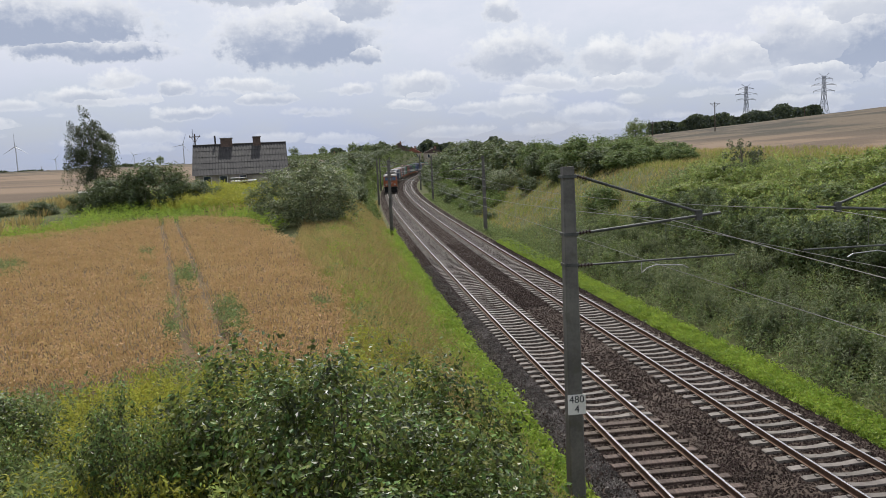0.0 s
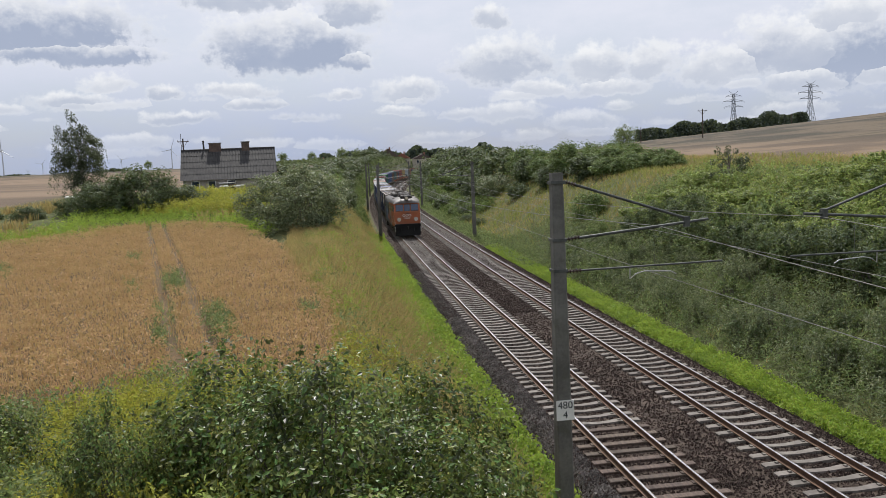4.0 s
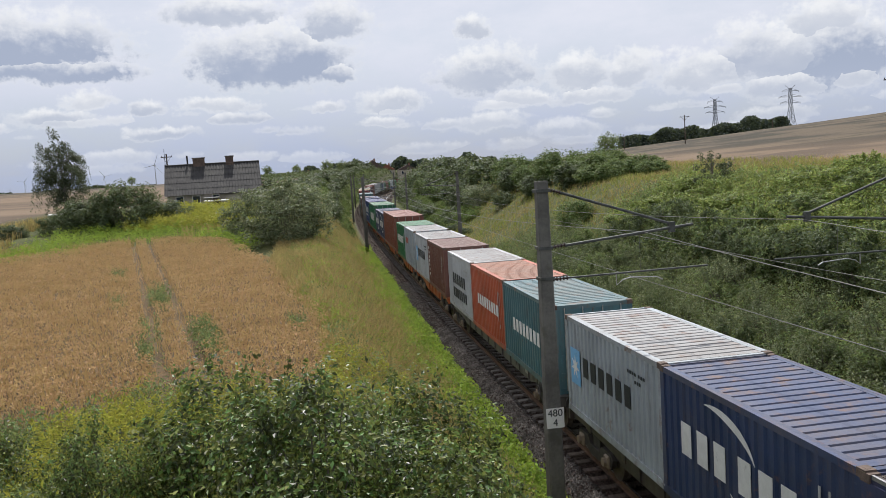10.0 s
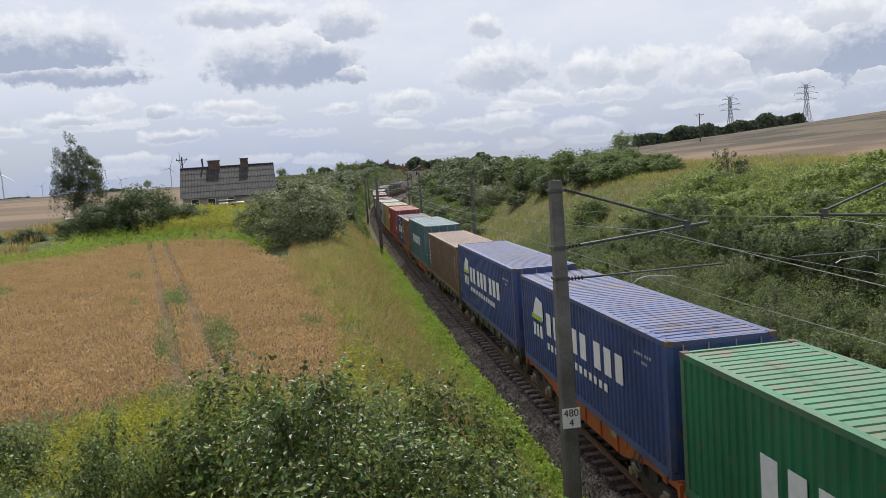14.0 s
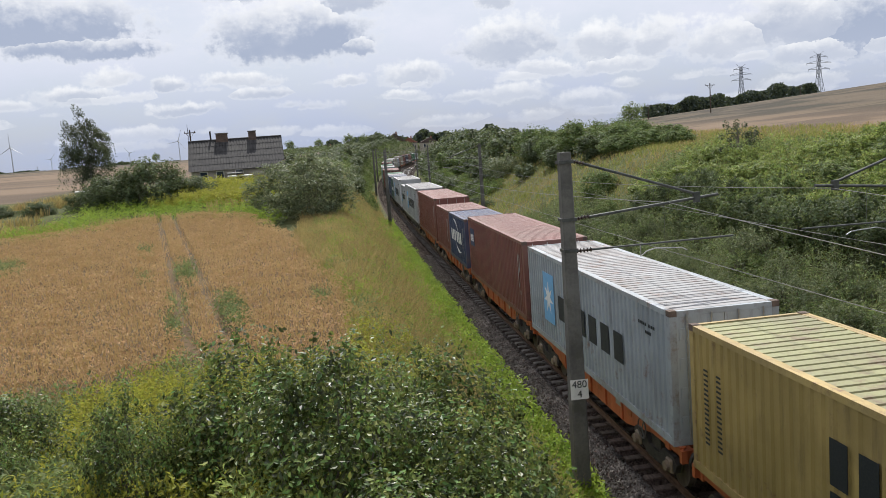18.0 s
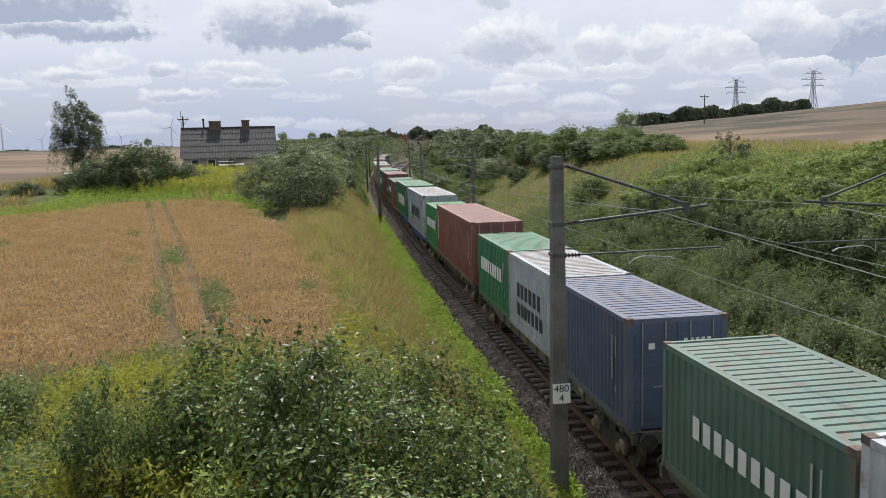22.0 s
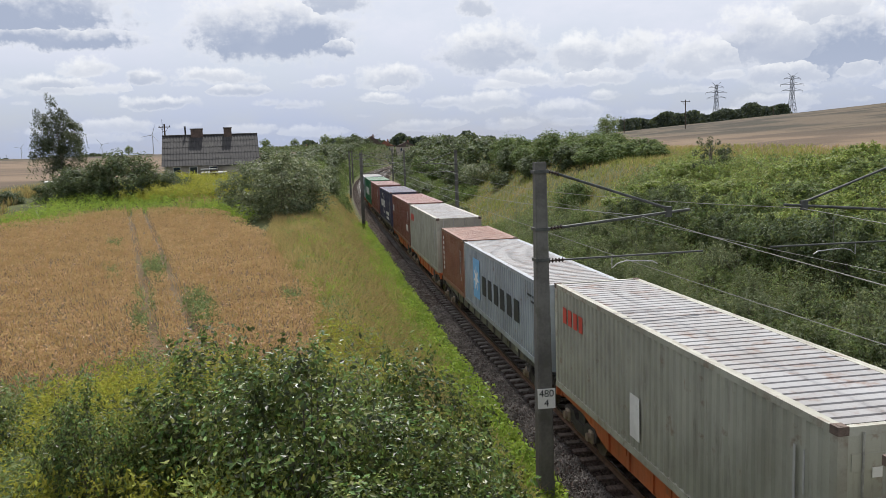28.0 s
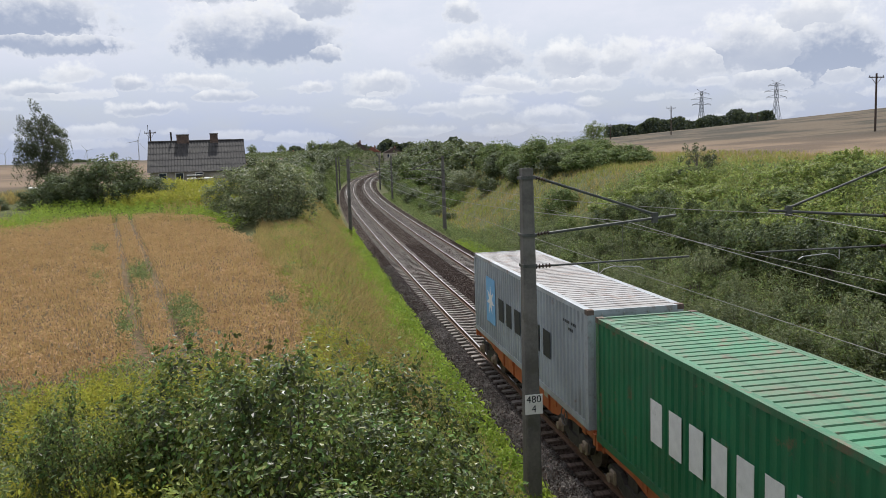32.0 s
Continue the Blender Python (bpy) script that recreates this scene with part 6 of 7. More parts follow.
def herb_mass(name, label, x, y, low, high, leaf, mat, seed, per=18, spread_=0.12, slim=0.34):
    """Leafy upright stems: a thicket of tall herbs."""
    r = np.random.RandomState(seed)
    k = len(x)
    z = height(x, y)
    h = r.uniform(low, high, k) * (1.0 + 0.30 * np.clip(lumps(x, y, 2.4, seed + 50), -1.6, 1.6))
    u = 0.12 + 0.88 * r.rand(k, per) ** 0.8
    a = r.uniform(0, 6.283, (k, per))
    reach = spread_ * (1.25 - 0.8 * u) * r.uniform(0.5, 1.3, (k, per))
    bend = r.normal(0, 0.12, (k, 2))
    px = x[:, None] + np.cos(a) * reach + bend[:, :1] * u * h[:, None]
    py = y[:, None] + np.sin(a) * reach + bend[:, 1:] * u * h[:, None]
    pts = np.stack([px, py, z[:, None] + u * h[:, None]], 2).reshape(-1, 3)
    out = np.stack([np.cos(a), np.sin(a), np.full_like(a, 0.5)], 2).reshape(-1, 3)
    me = leaf_mesh(name, pts, out, leaf, mat, r, slim, 0.2)
    return tagged(new(name, me), label, name.replace("_", " "), kind="stuff")


def meadow():
    r = np.random.RandomState(5)
    x, y = strip(r, 44000, 14, 150, -10.5, -3.0, 1.7)
    dry = lumps(x, y, 5.0, 12) + 0.22 * r.normal(0, 1, len(x)) > -0.4
    out = ~inside(x, y, FIELD)
    blades("bank_grass", "green grass on the western cutting slope", x[~dry & out], y[~dry & out], 0.15, 0.45, 0.03, GRASS_G, 1, 3, 0.4)
    blades("dry_bank_grass", "dry yellow grass on the western cutting slope", x[dry & out], y[dry & out], 0.3, 0.8, 0.024, GRASS_Y, 2, 3, 0.45)
    x, y = strip(r, 7000, 9, 130, -9.5, -3.3, 1.6)
    ok = (lumps(x, y, 6.0, 22) > 0.1) & ~inside(x, y, FIELD)
    herb_mass("bank_herbs", "green herbs among the dry grass of the bank", x[ok], y[ok], 0.3, 0.85, 0.10, LEAF["bright"], 31, 12, 0.16)
    x, y = strip(r, 6500, 12, 78, -8.6, -4.1, 1.35)
    lush = lumps(x, y, 4.5, 25) + 0.3 * r.normal(0, 1, len(x))
    ok = ~inside(x, y, FIELD)
    herb_mass("verge_weeds", "yellow-green weeds on the western verge", x[ok & (lush > 0.25)], y[ok & (lush > 0.25)], 0.3, 0.75, 0.11, HERB, 36, 12, 0.17, 0.36)
    herb_mass("verge_thistles", "dull green thistles on the western verge", x[ok & (lush < -0.75)], y[ok & (lush < -0.75)], 0.4, 1.0, 0.11, LEAF["mid"], 37, 12, 0.17, 0.36)
    x, y = strip(r, 5200, 14, 80, -7.4, -3.7, 1.3)
    ok = (lumps(x, y, 6.5, 27) + 0.3 * r.normal(0, 1, len(x)) > 0.2) & ~inside(x, y, FIELD)
    herb_mass("dry_seedheads", "rust-brown seed heads over the dry grass of the verge", x[ok], y[ok], 0.45, 0.95, 0.10, SEED, 39, 10, 0.14, 0.24)
    x, y = strip(r, 11000, 9, 92, -3.9, -2.2, 1.45)
    herb_mass("fresh_herbs", "fresh bright green herbs along the ballast edge", x, y, 0.15, 0.55, 0.13, HERB, 3, 9, 0.16, 0.48)
    x, y = strip(r, 5000, 60, 170, 6.6, 9.0, 1.3)
    herb_mass("far_verge_herbs", "dull green herbs along the far ballast edge", x, y, 0.15, 0.5, 0.16, LEAF["mid"], 38, 9, 0.2, 0.4)
    x, y = strip(r, 7000, 14, 76, 6.4, 7.75, 1.3)
    herb_mass("verge_herbs", "bright green herbs along the far ballast edge", x, y, 0.12, 0.42, 0.12, HERB, 4, 10, 0.16, 0.4)
    x, y = strip(r, 32000, 16, 145, 8.6, 37, 0.95)
    ss, nn = along(x, y)
    keep = (nn > 14.5) | (ss > 70) | (r.rand(len(x)) < 0.25)
    x, y, nn = x[keep], y[keep], nn[keep]
    dry = lumps(x, y, 11.0, 14) + 0.45 * r.normal(0, 1, len(x)) > 0.05
    blades("slope_grass", "green grass on the eastern slope", x[~dry], y[~dry], 0.25, 0.6, 0.045, GRASS_G, 5, 2, 0.4)
    blades("dry_slope_grass", "dry pale grass on the eastern slope", x[dry], y[dry], 0.25, 0.6, 0.035, GRASS_Y, 6, 2, 0.5)
    # brambles and tall herbs that close the thicket
    x, y = strip(r, 6500, 14, 66, 16.0, 28, 1.15)
    ss, nn = along(x, y)
    ok = (nn < 29.5 - 0.16 * np.maximum(0, ss - 20)) & (lumps(x, y, 9.0, 41) > -0.9)
    fresh = lumps(x, y, 6.0, 42) + 0.3 * r.normal(0, 1, len(x)) > 0
    herb_mass("bramble_thicket", "dense yellow-green bramble growth on the eastern bank", x[ok & fresh], y[ok & fresh], 0.5, 1.4, 0.19, LEAF["bright"], 33, 18, 0.30, 0.45)
    herb_mass("leafy_thicket", "dense green leafy growth on the eastern bank", x[ok & ~fresh], y[ok & ~fresh], 0.5, 1.3, 0.18, LEAF["mid"], 34, 18, 0.30, 0.42)
    x, y = strip(r, 8500, 14, 78, 7.9, 14.8, 1.15)
    grey = lumps(x, y, 4.0, 43) + 0.4 * r.normal(0, 1, len(x)) > 0.1
    herb_mass("slope_herbs", "tall grey-green herbs at the foot of the eastern bank", x[grey], y[grey], 0.5, 1.6, 0.15, LEAF["willow"], 32, 15, 0.16, 0.26)
    herb_mass("slope_weeds", "tall olive green weeds at the foot of the eastern bank", x[~grey], y[~grey], 0.4, 1.2, 0.15, LEAF["mid"], 35, 14, 0.18, 0.32)
    for side, s0, n0, n1 in (("western", 104, -10.0, -3.4), ("eastern", 108, 8.6, 13.5)):
        x, y = strip(r, 4600, s0, 345, n0, n1, 1.2)
        shade_ = lumps(x, y, 18.0, 66) > 0.2
        herb_mass("far_slope_growth", "green undergrowth on the far %s slope" % side, x[~shade_], y[~shade_], 0.4, 1.3, 0.34, LEAF["canopy"], 63, 9, 0.5, 0.5)
        herb_mass("far_slope_growth", "olive green undergrowth on the far %s slope" % side, x[shade_], y[shade_], 0.3, 0.9, 0.30, LEAF["mid"], 64, 9, 0.5, 0.45)
    x, y = r.uniform(-70, 14, 2600), r.uniform(285, 425, 2600)
    ok = along(x, y)[1] < -4.5
    herb_mass("far_thicket", "dark low thicket beyond the bend of the line", x[ok], y[ok], 0.6, 2.0, 0.8, LEAF["dark"], 65, 9, 1.0, 0.6)
    k = 9000
    x, y = r.uniform(-17, -0.5, k), r.uniform(9.5, 24, k)
    ok = ~inside(x, y + 0.3, FIELD)
    tall = lumps(x, y, 5.0, 15) + 0.25 * r.normal(0, 1, k)
    herb_mass("yellow_weeds", "tall yellow-green weeds between shrubs and wheat", x[ok & (tall > -0.1)], y[ok & (tall > -0.1)], 0.4, 0.95, 0.105, WEED, 7, 18, 0.16, 0.34)
    herb_mass("green_weeds", "tall green weeds between shrubs and wheat", x[ok & (tall <= -0.1)], y[ok & (tall <= -0.1)], 0.4, 0.95, 0.11, LEAF["mid"], 8, 16, 0.18, 0.4)
    k = 3400
    x, y = r.uniform(-27, -12, k), r.uniform(75, 92, k)
    ok = ~inside(x, y, FIELD)
    herb_mass("nettle_mound", "tall yellow-green nettles in front of the farmhouse", x[ok & (y < 83)], y[ok & (y < 83)], 0.7, 1.5, 0.19, WEED, 61, 16, 0.3, 0.45)
    herb_mass("elder_mound", "tall bright green growth in front of the farmhouse", x[ok & (y >= 83)], y[ok & (y >= 83)], 0.8, 1.7, 0.2, WEED, 62, 20, 0.35, 0.45)
    k = 9000
    x, y = r.uniform(-52, -12, k), r.uniform(56, 92, k)
    ok = ~inside(x, y, FIELD)
    fresh = lumps(x, y, 14.0, 16) > -0.2
    herb_mass("headland_weeds", "bright green weeds beyond the wheat field", x[ok & fresh & (x > -33)], y[ok & fresh & (x > -33)], 0.4, 1.2, 0.2, HERB, 9, 10, 0.3)
    blades("headland_grass", "pale grass beyond the wheat field", x[ok & ~fresh], y[ok & ~fresh], 0.4, 1.0, 0.08, GRASS_Y, 10)


meadow()


def wheat():
    r = np.random.RandomState(8)
    k = 290000
    y = 15 + 59 * r.rand(k) ** 1.25
    x = -60 + 59 * r.rand(k) ** 0.8
    ok = inside(x + 0.4 * lumps(x, y, 4, 8), y + 0.5 * lumps(x, y, 5, 9), FIELD) & (np.abs(x) < 0.62 * y + 6)
    # tramlines and gaps where weeds took over, drawn out along the rows
    u = x + 0.36 * (y - 24.9)
    rut = (np.abs(u + 8.25) < 0.20) | (np.abs(u + 7.03) < 0.20)
    ok &= ~(rut & (r.rand(k) < 0.92))
    weeds = rut & (r.rand(k) < 0.25) & (lumps(x, y, 5.0, 33) > 0.1)
    for cx, cy, ru, ry in WEEDY:
        cu = cx + 0.36 * (cy - 24.9)
        weeds |= ((u - cu) / ru) ** 2 + ((y - cy) / ry) ** 2 + 0.45 * lumps(x, y, 1.2, 6) < 1.3 * r.rand(k) ** 0.7
    lush = ok & weeds
    lodged = np.clip(lumps(x, y, 1.9, 71) + 0.6 * lumps(x, y, 6.0, 72), -1, 1)
    crop = ok & ~lush
    stems = crop & (r.rand(k) < 0.3)
    blades("wheat_stems", "dry straw stems under the ears of the wheat", x[stems], y[stems], 0.40, 0.58, 0.030, STRAW, 11, 1, 0.5)
    h = height(x[crop], y[crop]) + 0.60 - 0.10 * lodged[crop] + r.normal(0, 0.05, crop.sum())
    ears = np.stack([x[crop], y[crop], h], 1)
    tagged(new("ripe_wheat", leaf_mesh("ripe_wheat", ears, r.normal(0, 1, ears.shape), 0.125, STRAW, r, 0.36, 0.3)), "ripe golden wheat with a few weedy gaps", "wheat", kind="stuff")
    herb_mass("field_weeds", "green weeds growing in the ripe wheat", x[lush], y[lush], 0.5, 0.85, 0.10, LEAF["mid"], 12, 8, 0.14)


WEEDY = [(-16.9, 45.9, 0.5, 1.3), (-12.0, 37.1, 0.75, 2.4), (-10.2, 30.2, 0.40, 1.7), (-7.8, 28.4, 0.65, 2.6), (-9.1, 26.2, 0.3, 1.3), (-23.5, 42.6, 1.2, 2.2), (-4.7, 29.7, 0.35, 1.0), (-13.6, 36.3, 0.3, 0.7)]
wheat()

# ---------------------------------------------------------------- farmhouse
roof_sheet = surface("grey_cement_sheet", (0.027, 0.026, 0.027), (0.056, 0.054, 0.053), 1.2, 0.85, 0.3, 10.0, stain=(0.06, 0.06, 0.05), stain_at=(0.5, 0.8), stain_scale=0.6)
wall_render = surface("old_render", (0.22, 0.20, 0.17), (0.36, 0.33, 0.29), 1.0, 0.9, 0.3, 12.0, stain=(0.15, 0.13, 0.11), stain_at=(0.5, 0.75))
sooty_brick = surface("sooty_brick", (0.07, 0.05, 0.042), (0.15, 0.105, 0.085), 4.0, 0.9, 0.3, 20.0)
red_brick = surface("old_brick", (0.16, 0.085, 0.06), (0.28, 0.15, 0.11), 3.0, 0.9, 0.4, 18.0)
white_paint = plain("white_paint", (0.7, 0.7, 0.68), 0.6)
dark_glass = glass("dark_window_glass")


def build_farmhouse():
    a, b = Vector((-32.6, 107.6, 0)), Vector((-20.9, 110.2, 0))
    run = (b - a)
    turn = math.degrees(math.atan2(run.y, run.x))
    mid = (a + b) / 2
    root = thing("farmhouse", "low old farmhouse with a steep grey corrugated roof", "house", pose(mid.x, mid.y, 5.0, 0, 0, turn))
    L, D = run.length / 2, 4.4
    eave, ridge = 2.1, 5.75
    for y, name in ((-D + 0.25, "front_wall"), (D - 0.25, "back_wall")):
        part(name, boxed(-L + 0.3, L - 0.3, y - 0.15, y + 0.15, -0.6, eave), wall_render, root)
    for x in (-L + 0.45, L - 0.45):
        g_ = bmesh.new()
        v = [g_.verts.new((x + dx, y, z)) for dx in (-0.15, 0.15) for y, z in ((-D + 0.4, -0.6), (D - 0.4, -0.6), (D - 0.4, eave), (0.0, ridge - 0.35), (-D + 0.4, eave))]
        g_.faces.new(v[:5][::-1])
        g_.faces.new(v[5:])
        for i in range(5):
            j = (i + 1) % 5
            g_.faces.new((v[i], v[j], v[j + 5], v[i + 5]))
        part("gable_wall", g_, wall_render, root)
    # roof slopes of overlapping wavy sheets
    for side in (-1, 1):
        rows = 5
        slope = part("roof", boxed(-L, L, -0.05, 0.05, ridge - 0.22, ridge - 0.12), roof_sheet, root, "corrugated fibre cement roof slope") if side < 0 else slope
        for i in range(rows):
            u0, u1 = i / rows, (i + 1) / rows + 0.02
            wv, wf = wave_sheet(2 * L, 1.0, 0.36, 0.06)
            y0, y1 = side * (D + 0.35) * (1 - u0), side * (D + 0.35) * (1 - u1)
            z0, z1 = eave - 0.25 + (ridge - eave + 0.25) * u0 + 0.05, eave - 0.25 + (ridge - eave + 0.25) * u1
            vv = np.stack([wv[:, 0], y0 + (y1 - y0) * wv[:, 2], z0 + (z1 - z0) * wv[:, 2] + wv[:, 1]], 1)
            part("roof_sheet", mesh_of("roof_sheet", vv, wf if side < 0 else wf[:, ::-1], roof_sheet), None, slope)
    part("ridge_cap", rod(bmesh.new(), (-L, 0, ridge), (L, 0, ridge), 0.12, sides=8), roof_sheet, root)
    for x, w_, z in ((-L + 4.3, 0.75, ridge + 0.75), (-L + 8.2, 0.5, ridge + 0.8)):
        c = part("chimney", boxed(x - w_, x + w_, -0.35, 0.35, ridge - 1.6, z), sooty_brick, root, "brick chimney stack")
        part("chimney_cap", boxed(x - w_ - 0.08, x + w_ + 0.08, -0.43, 0.43, z, z + 0.12), concrete, c)
    part("flue_pipe", rod(bmesh.new(), (-L + 2.9, 0.2, ridge - 0.6), (-L + 2.85, 0.2, ridge + 1.2), 0.11), dark_steel, root)
    part("aerial", pipe(bmesh.new(), [(-L + 0.1, 0, ridge - 0.3), (-L + 0.1, 0, ridge + 2.2)], 0.03), dark_steel, root)
    part("porch_roof", boxed(L - 5.3, L - 1.2, -D - 2.6, -D + 0.2, eave - 0.35, eave - 0.2), roof_sheet, root, "flat grey roof of the porch")
    part("porch_wall", boxed(L - 5.1, L - 1.4, -D - 2.4, -D + 0.1, -0.6, eave - 0.35), wall_render, root)
    part("awning", boxed(L - 7.3, L - 5.4, -D - 1.5, -D + 0.1, eave - 0.75, eave - 0.65), white_paint, root, "white sheet awning")
    for x in (-4.2, -2.2, 0.2):
        w_ = part("window", boxed(x - 0.5, x + 0.5, -D + 0.06, -D + 0.12, 0.7, 1.75), white_paint, root, "white framed window")
        part("pane", boxed(x - 0.42, x + 0.42, -D + 0.04, -D + 0.058, 0.78, 1.67), dark_glass, w_)


build_farmhouse()


def build_shed(x, y, w_, d_, h_, label, roof_mat, turn):
    root = thing("shed", label, "shed", pose(x, y, float(height(x, y)), 0, 0, turn))
    part("wall", boxed(-w_ / 2, w_ / 2, -d_ / 2, d_ / 2, -0.4, h_), wall_render, root)
    bm = prism(bmesh.new(), [(-w_ / 2 - 0.2, h_), (w_ / 2 + 0.2, h_), (w_ / 2 + 0.2, h_ + 0.12), (-w_ / 2 - 0.2, h_ + 0.12)], -d_ / 2 - 0.2, d_ / 2 + 0.2)
    part("roof", bm, roof_mat, root, "flat sheet roof")
    part("door", boxed(-0.45, 0.45, -d_ / 2 - 0.03, -d_ / 2 - 0.004, -0.3, 1.7), old_wood, root)


build_shed(-37.0, 86.0, 2.2, 2.0, 1.35, "small grey shed with a pale tin roof", white_paint, 20)
build_shed(-22.8, 93.5, 2.4, 2.2, 1.4, "small shed with a white tin roof", white_paint, 12)

# ---------------------------------------------------------------- the village and the distance
cream_wall = surface("cream_render", (0.36, 0.32, 0.26), (0.52, 0.48, 0.40), 0.6, 0.9, 0.1, 8.0)
brown_roof = surface("brown_tiles", (0.055, 0.04, 0.035), (0.11, 0.08, 0.07), 1.5, 0.85, 0.3, 6.0)
red_roof = surface("red_tiles", (0.16, 0.06, 0.04), (0.26, 0.11, 0.075), 1.5, 0.85, 0.3, 6.0)


def build_house(x, y, z, w_, d_, h_, rise, turn, wall_mat, roof_mat, label):
    root = thing("village_house", label, "house", pose(x, y, z, 0, 0, turn))
    part("wall", boxed(-w_ / 2, w_ / 2, -d_ / 2, d_ / 2, -3.0, h_), wall_mat, root)
    bm = prism(bmesh.new(), [(-w_ / 2 - 0.4, h_ - 0.15), (w_ / 2 + 0.4, h_ - 0.15), (0, h_ + rise)], -d_ / 2 - 0.4, d_ / 2 + 0.4)
    roof = part("roof", bm, roof_mat, root)
    part("chimney", boxed(0.8, 1.5, -0.4, 0.4, h_ + rise * 0.5, h_ + rise + 0.8), red_brick, roof)
    for i in range(2):
        for x0 in (-w_ * 0.25, w_ * 0.25):
            wi = part("window", boxed(x0 - 0.6, x0 + 0.6, -d_ / 2 - 0.03, -d_ / 2 - 0.004, 0.9 + i * 2.6, 2.2 + i * 2.6) if h_ > 4 or i == 0 else boxed(x0 - 0.4, x0 + 0.4, -d_ / 2 - 0.03, -d_ / 2 - 0.004, h_ * 0.55, h_ * 0.8), white_paint, root)
            part("pane", boxed(x0 - 0.5, x0 + 0.5, -d_ / 2 - 0.045, -d_ / 2 - 0.031, 1.0 + i * 2.6, 2.1 + i * 2.6) if h_ > 4 or i == 0 else boxed(x0 - 0.32, x0 + 0.32, -d_ / 2 - 0.045, -d_ / 2 - 0.031, h_ * 0.58, h_ * 0.77), dark_glass, wi)


for x, y, w_, d_, h_, rise, turn, wm, rm, label in (
    (-31.0, 410, 11, 9, 4.2, 4.5, 8, wall_render, brown_roof, "brown gabled house at the end of the cutting"), (-24.0, 416, 8, 7, 3.6, 2.6, 0, cream_wall, red_roof, "pale house with a red roof beside the line"),
    (-14.0, 425, 10, 8, 3.2, 2.4, 4, cream_wall, brown_roof, "low cream house at the end of the cutting"), (-3.0, 430, 12, 8, 3.2, 2.2, 0, cream_wall, red_roof, "low cream house with a red roof"),
    (-52.0, 430, 13, 8, 3.0, 2.0, 0, cream_wall, roof_sheet, "long pale village house with a grey roof"), (-68.0, 440, 9, 8, 3.0, 2.5, 10, cream_wall, brown_roof, "cream village house among trees"),
    (-95.0, 470, 10, 8, 3.0, 2.5, 0, wall_render, brown_roof, "grey village house among trees")):
    build_house(x + 9, y, 6.8, w_, d_, h_, rise, turn, wm, rm, label)

# grey steel, its colour paled to carry the haze before the skyline
lattice = surface("hazed_pylon_steel", (0.25, 0.27, 0.30), (0.38, 0.40, 0.43), 1.0, 0.6, 0.0, 5.0, 0.3)


def build_pylon(x, y, z, high, turn):
    root = thing("power_pylon", "grey steel lattice power pylon on the skyline", "pylon", pose(x, y, z, 0, 0, turn), "pylons on the skyline")
    levels = [(0, 0.105), (0.2, 0.075), (0.4, 0.05), (0.55, 0.032), (0.7, 0.026), (0.85, 0.022), (0.95, 0.02)]
    q = [[Vector((sx * w_ * high, sy * w_ * high, h_ * high)) for sx, sy in ((-1, -1), (1, -1), (1, 1), (-1, 1))] for h_, w_ in levels]
    for i in range(4):
        part("leg", pipe(bmesh.new(), [ring[i] for ring in q], 0.16, 4), lattice, root)
    for a, b in zip(q[:-1], q[1:]):
        for i in range(4):
            j = (i + 1) % 4
            for u, v in ((a[i], b[j]), (a[j], b[i]), (b[i], b[j])):
                part("brace", rod(bmesh.new(), u, v, 0.09, sides=4), lattice, root)
    for h_, reach in ((0.68, 0.21), (0.79, 0.24), (0.90, 0.17)):
        bm = bmesh.new()
        for k in (-1, 1):
            tip = Vector((k * reach * high, 0, h_ * high))
            for sy in (-1, 1):
                rod(bm, (k * 0.025 * high, sy * 0.025 * high, h_ * high), tip, 0.11, sides=4)
            rod(bm, (k * 0.022 * high, 0, (h_ + 0.045) * high), tip, 0.11, sides=4)
            rod(bm, tip, tip - Vector((0, 0, 0.035 * high)), 0.09, sides=4)
        part("crossarm", bm, lattice, root)
    bm = bmesh.new()
    for k in (-1, 1):
        rod(bm, (0, 0, 0.93 * high), (k * 0.10 * high, 0, 1.0 * high), 0.12, sides=4)
    part("earth_wire_horn", bm, lattice, root)


build_pylon(193.8, 525.4, 14.0, 30.5, 8)
build_pylon(235.1, 508.3, 14.4, 33.2, 8)

turbine_white = plain("turbine_white", (0.52, 0.55, 0.58), 0.5)


def build_turbine(x, y, z, high, spin):
    root = thing("wind_turbine", "pale wind turbine far off on the horizon", "wind turbine", pose(x, y, z), "wind turbines on the horizon")
    part("tower", rod(bmesh.new(), (0, 0, 0), (0, 0, high), high * 0.026, high * 0.015, 8), turbine_white, root)
    part("nacelle", boxed(-high * 0.02, high * 0.02, -high * 0.045, high * 0.06, high - 1, high + high * 0.03), turbine_white, root)
    for i in range(3):
        a = radians(spin + 120 * i)
        tip = (math.sin(a) * high * 0.5, -high * 0.05, high + math.cos(a) * high * 0.5)
        part("blade", rod(bmesh.new(), (0, -high * 0.05, high), tip, high * 0.017, high * 0.004, 5), turbine_white, root)


for x, y, tip, spin in ((-690, 1332, 60, 0), (-980, 2081, 49, 40), (-808, 2153, 53, 80), (-480, 1526, 56, 20), (-179, 1992, 46, 15), (-94, 1898, 45, 55), (-1142, 2336, 33, 70)):
    base_ = float(height(x, y)) - 2.0
    build_turbine(x, y, base_, (tip - base_) * 0.9, spin)


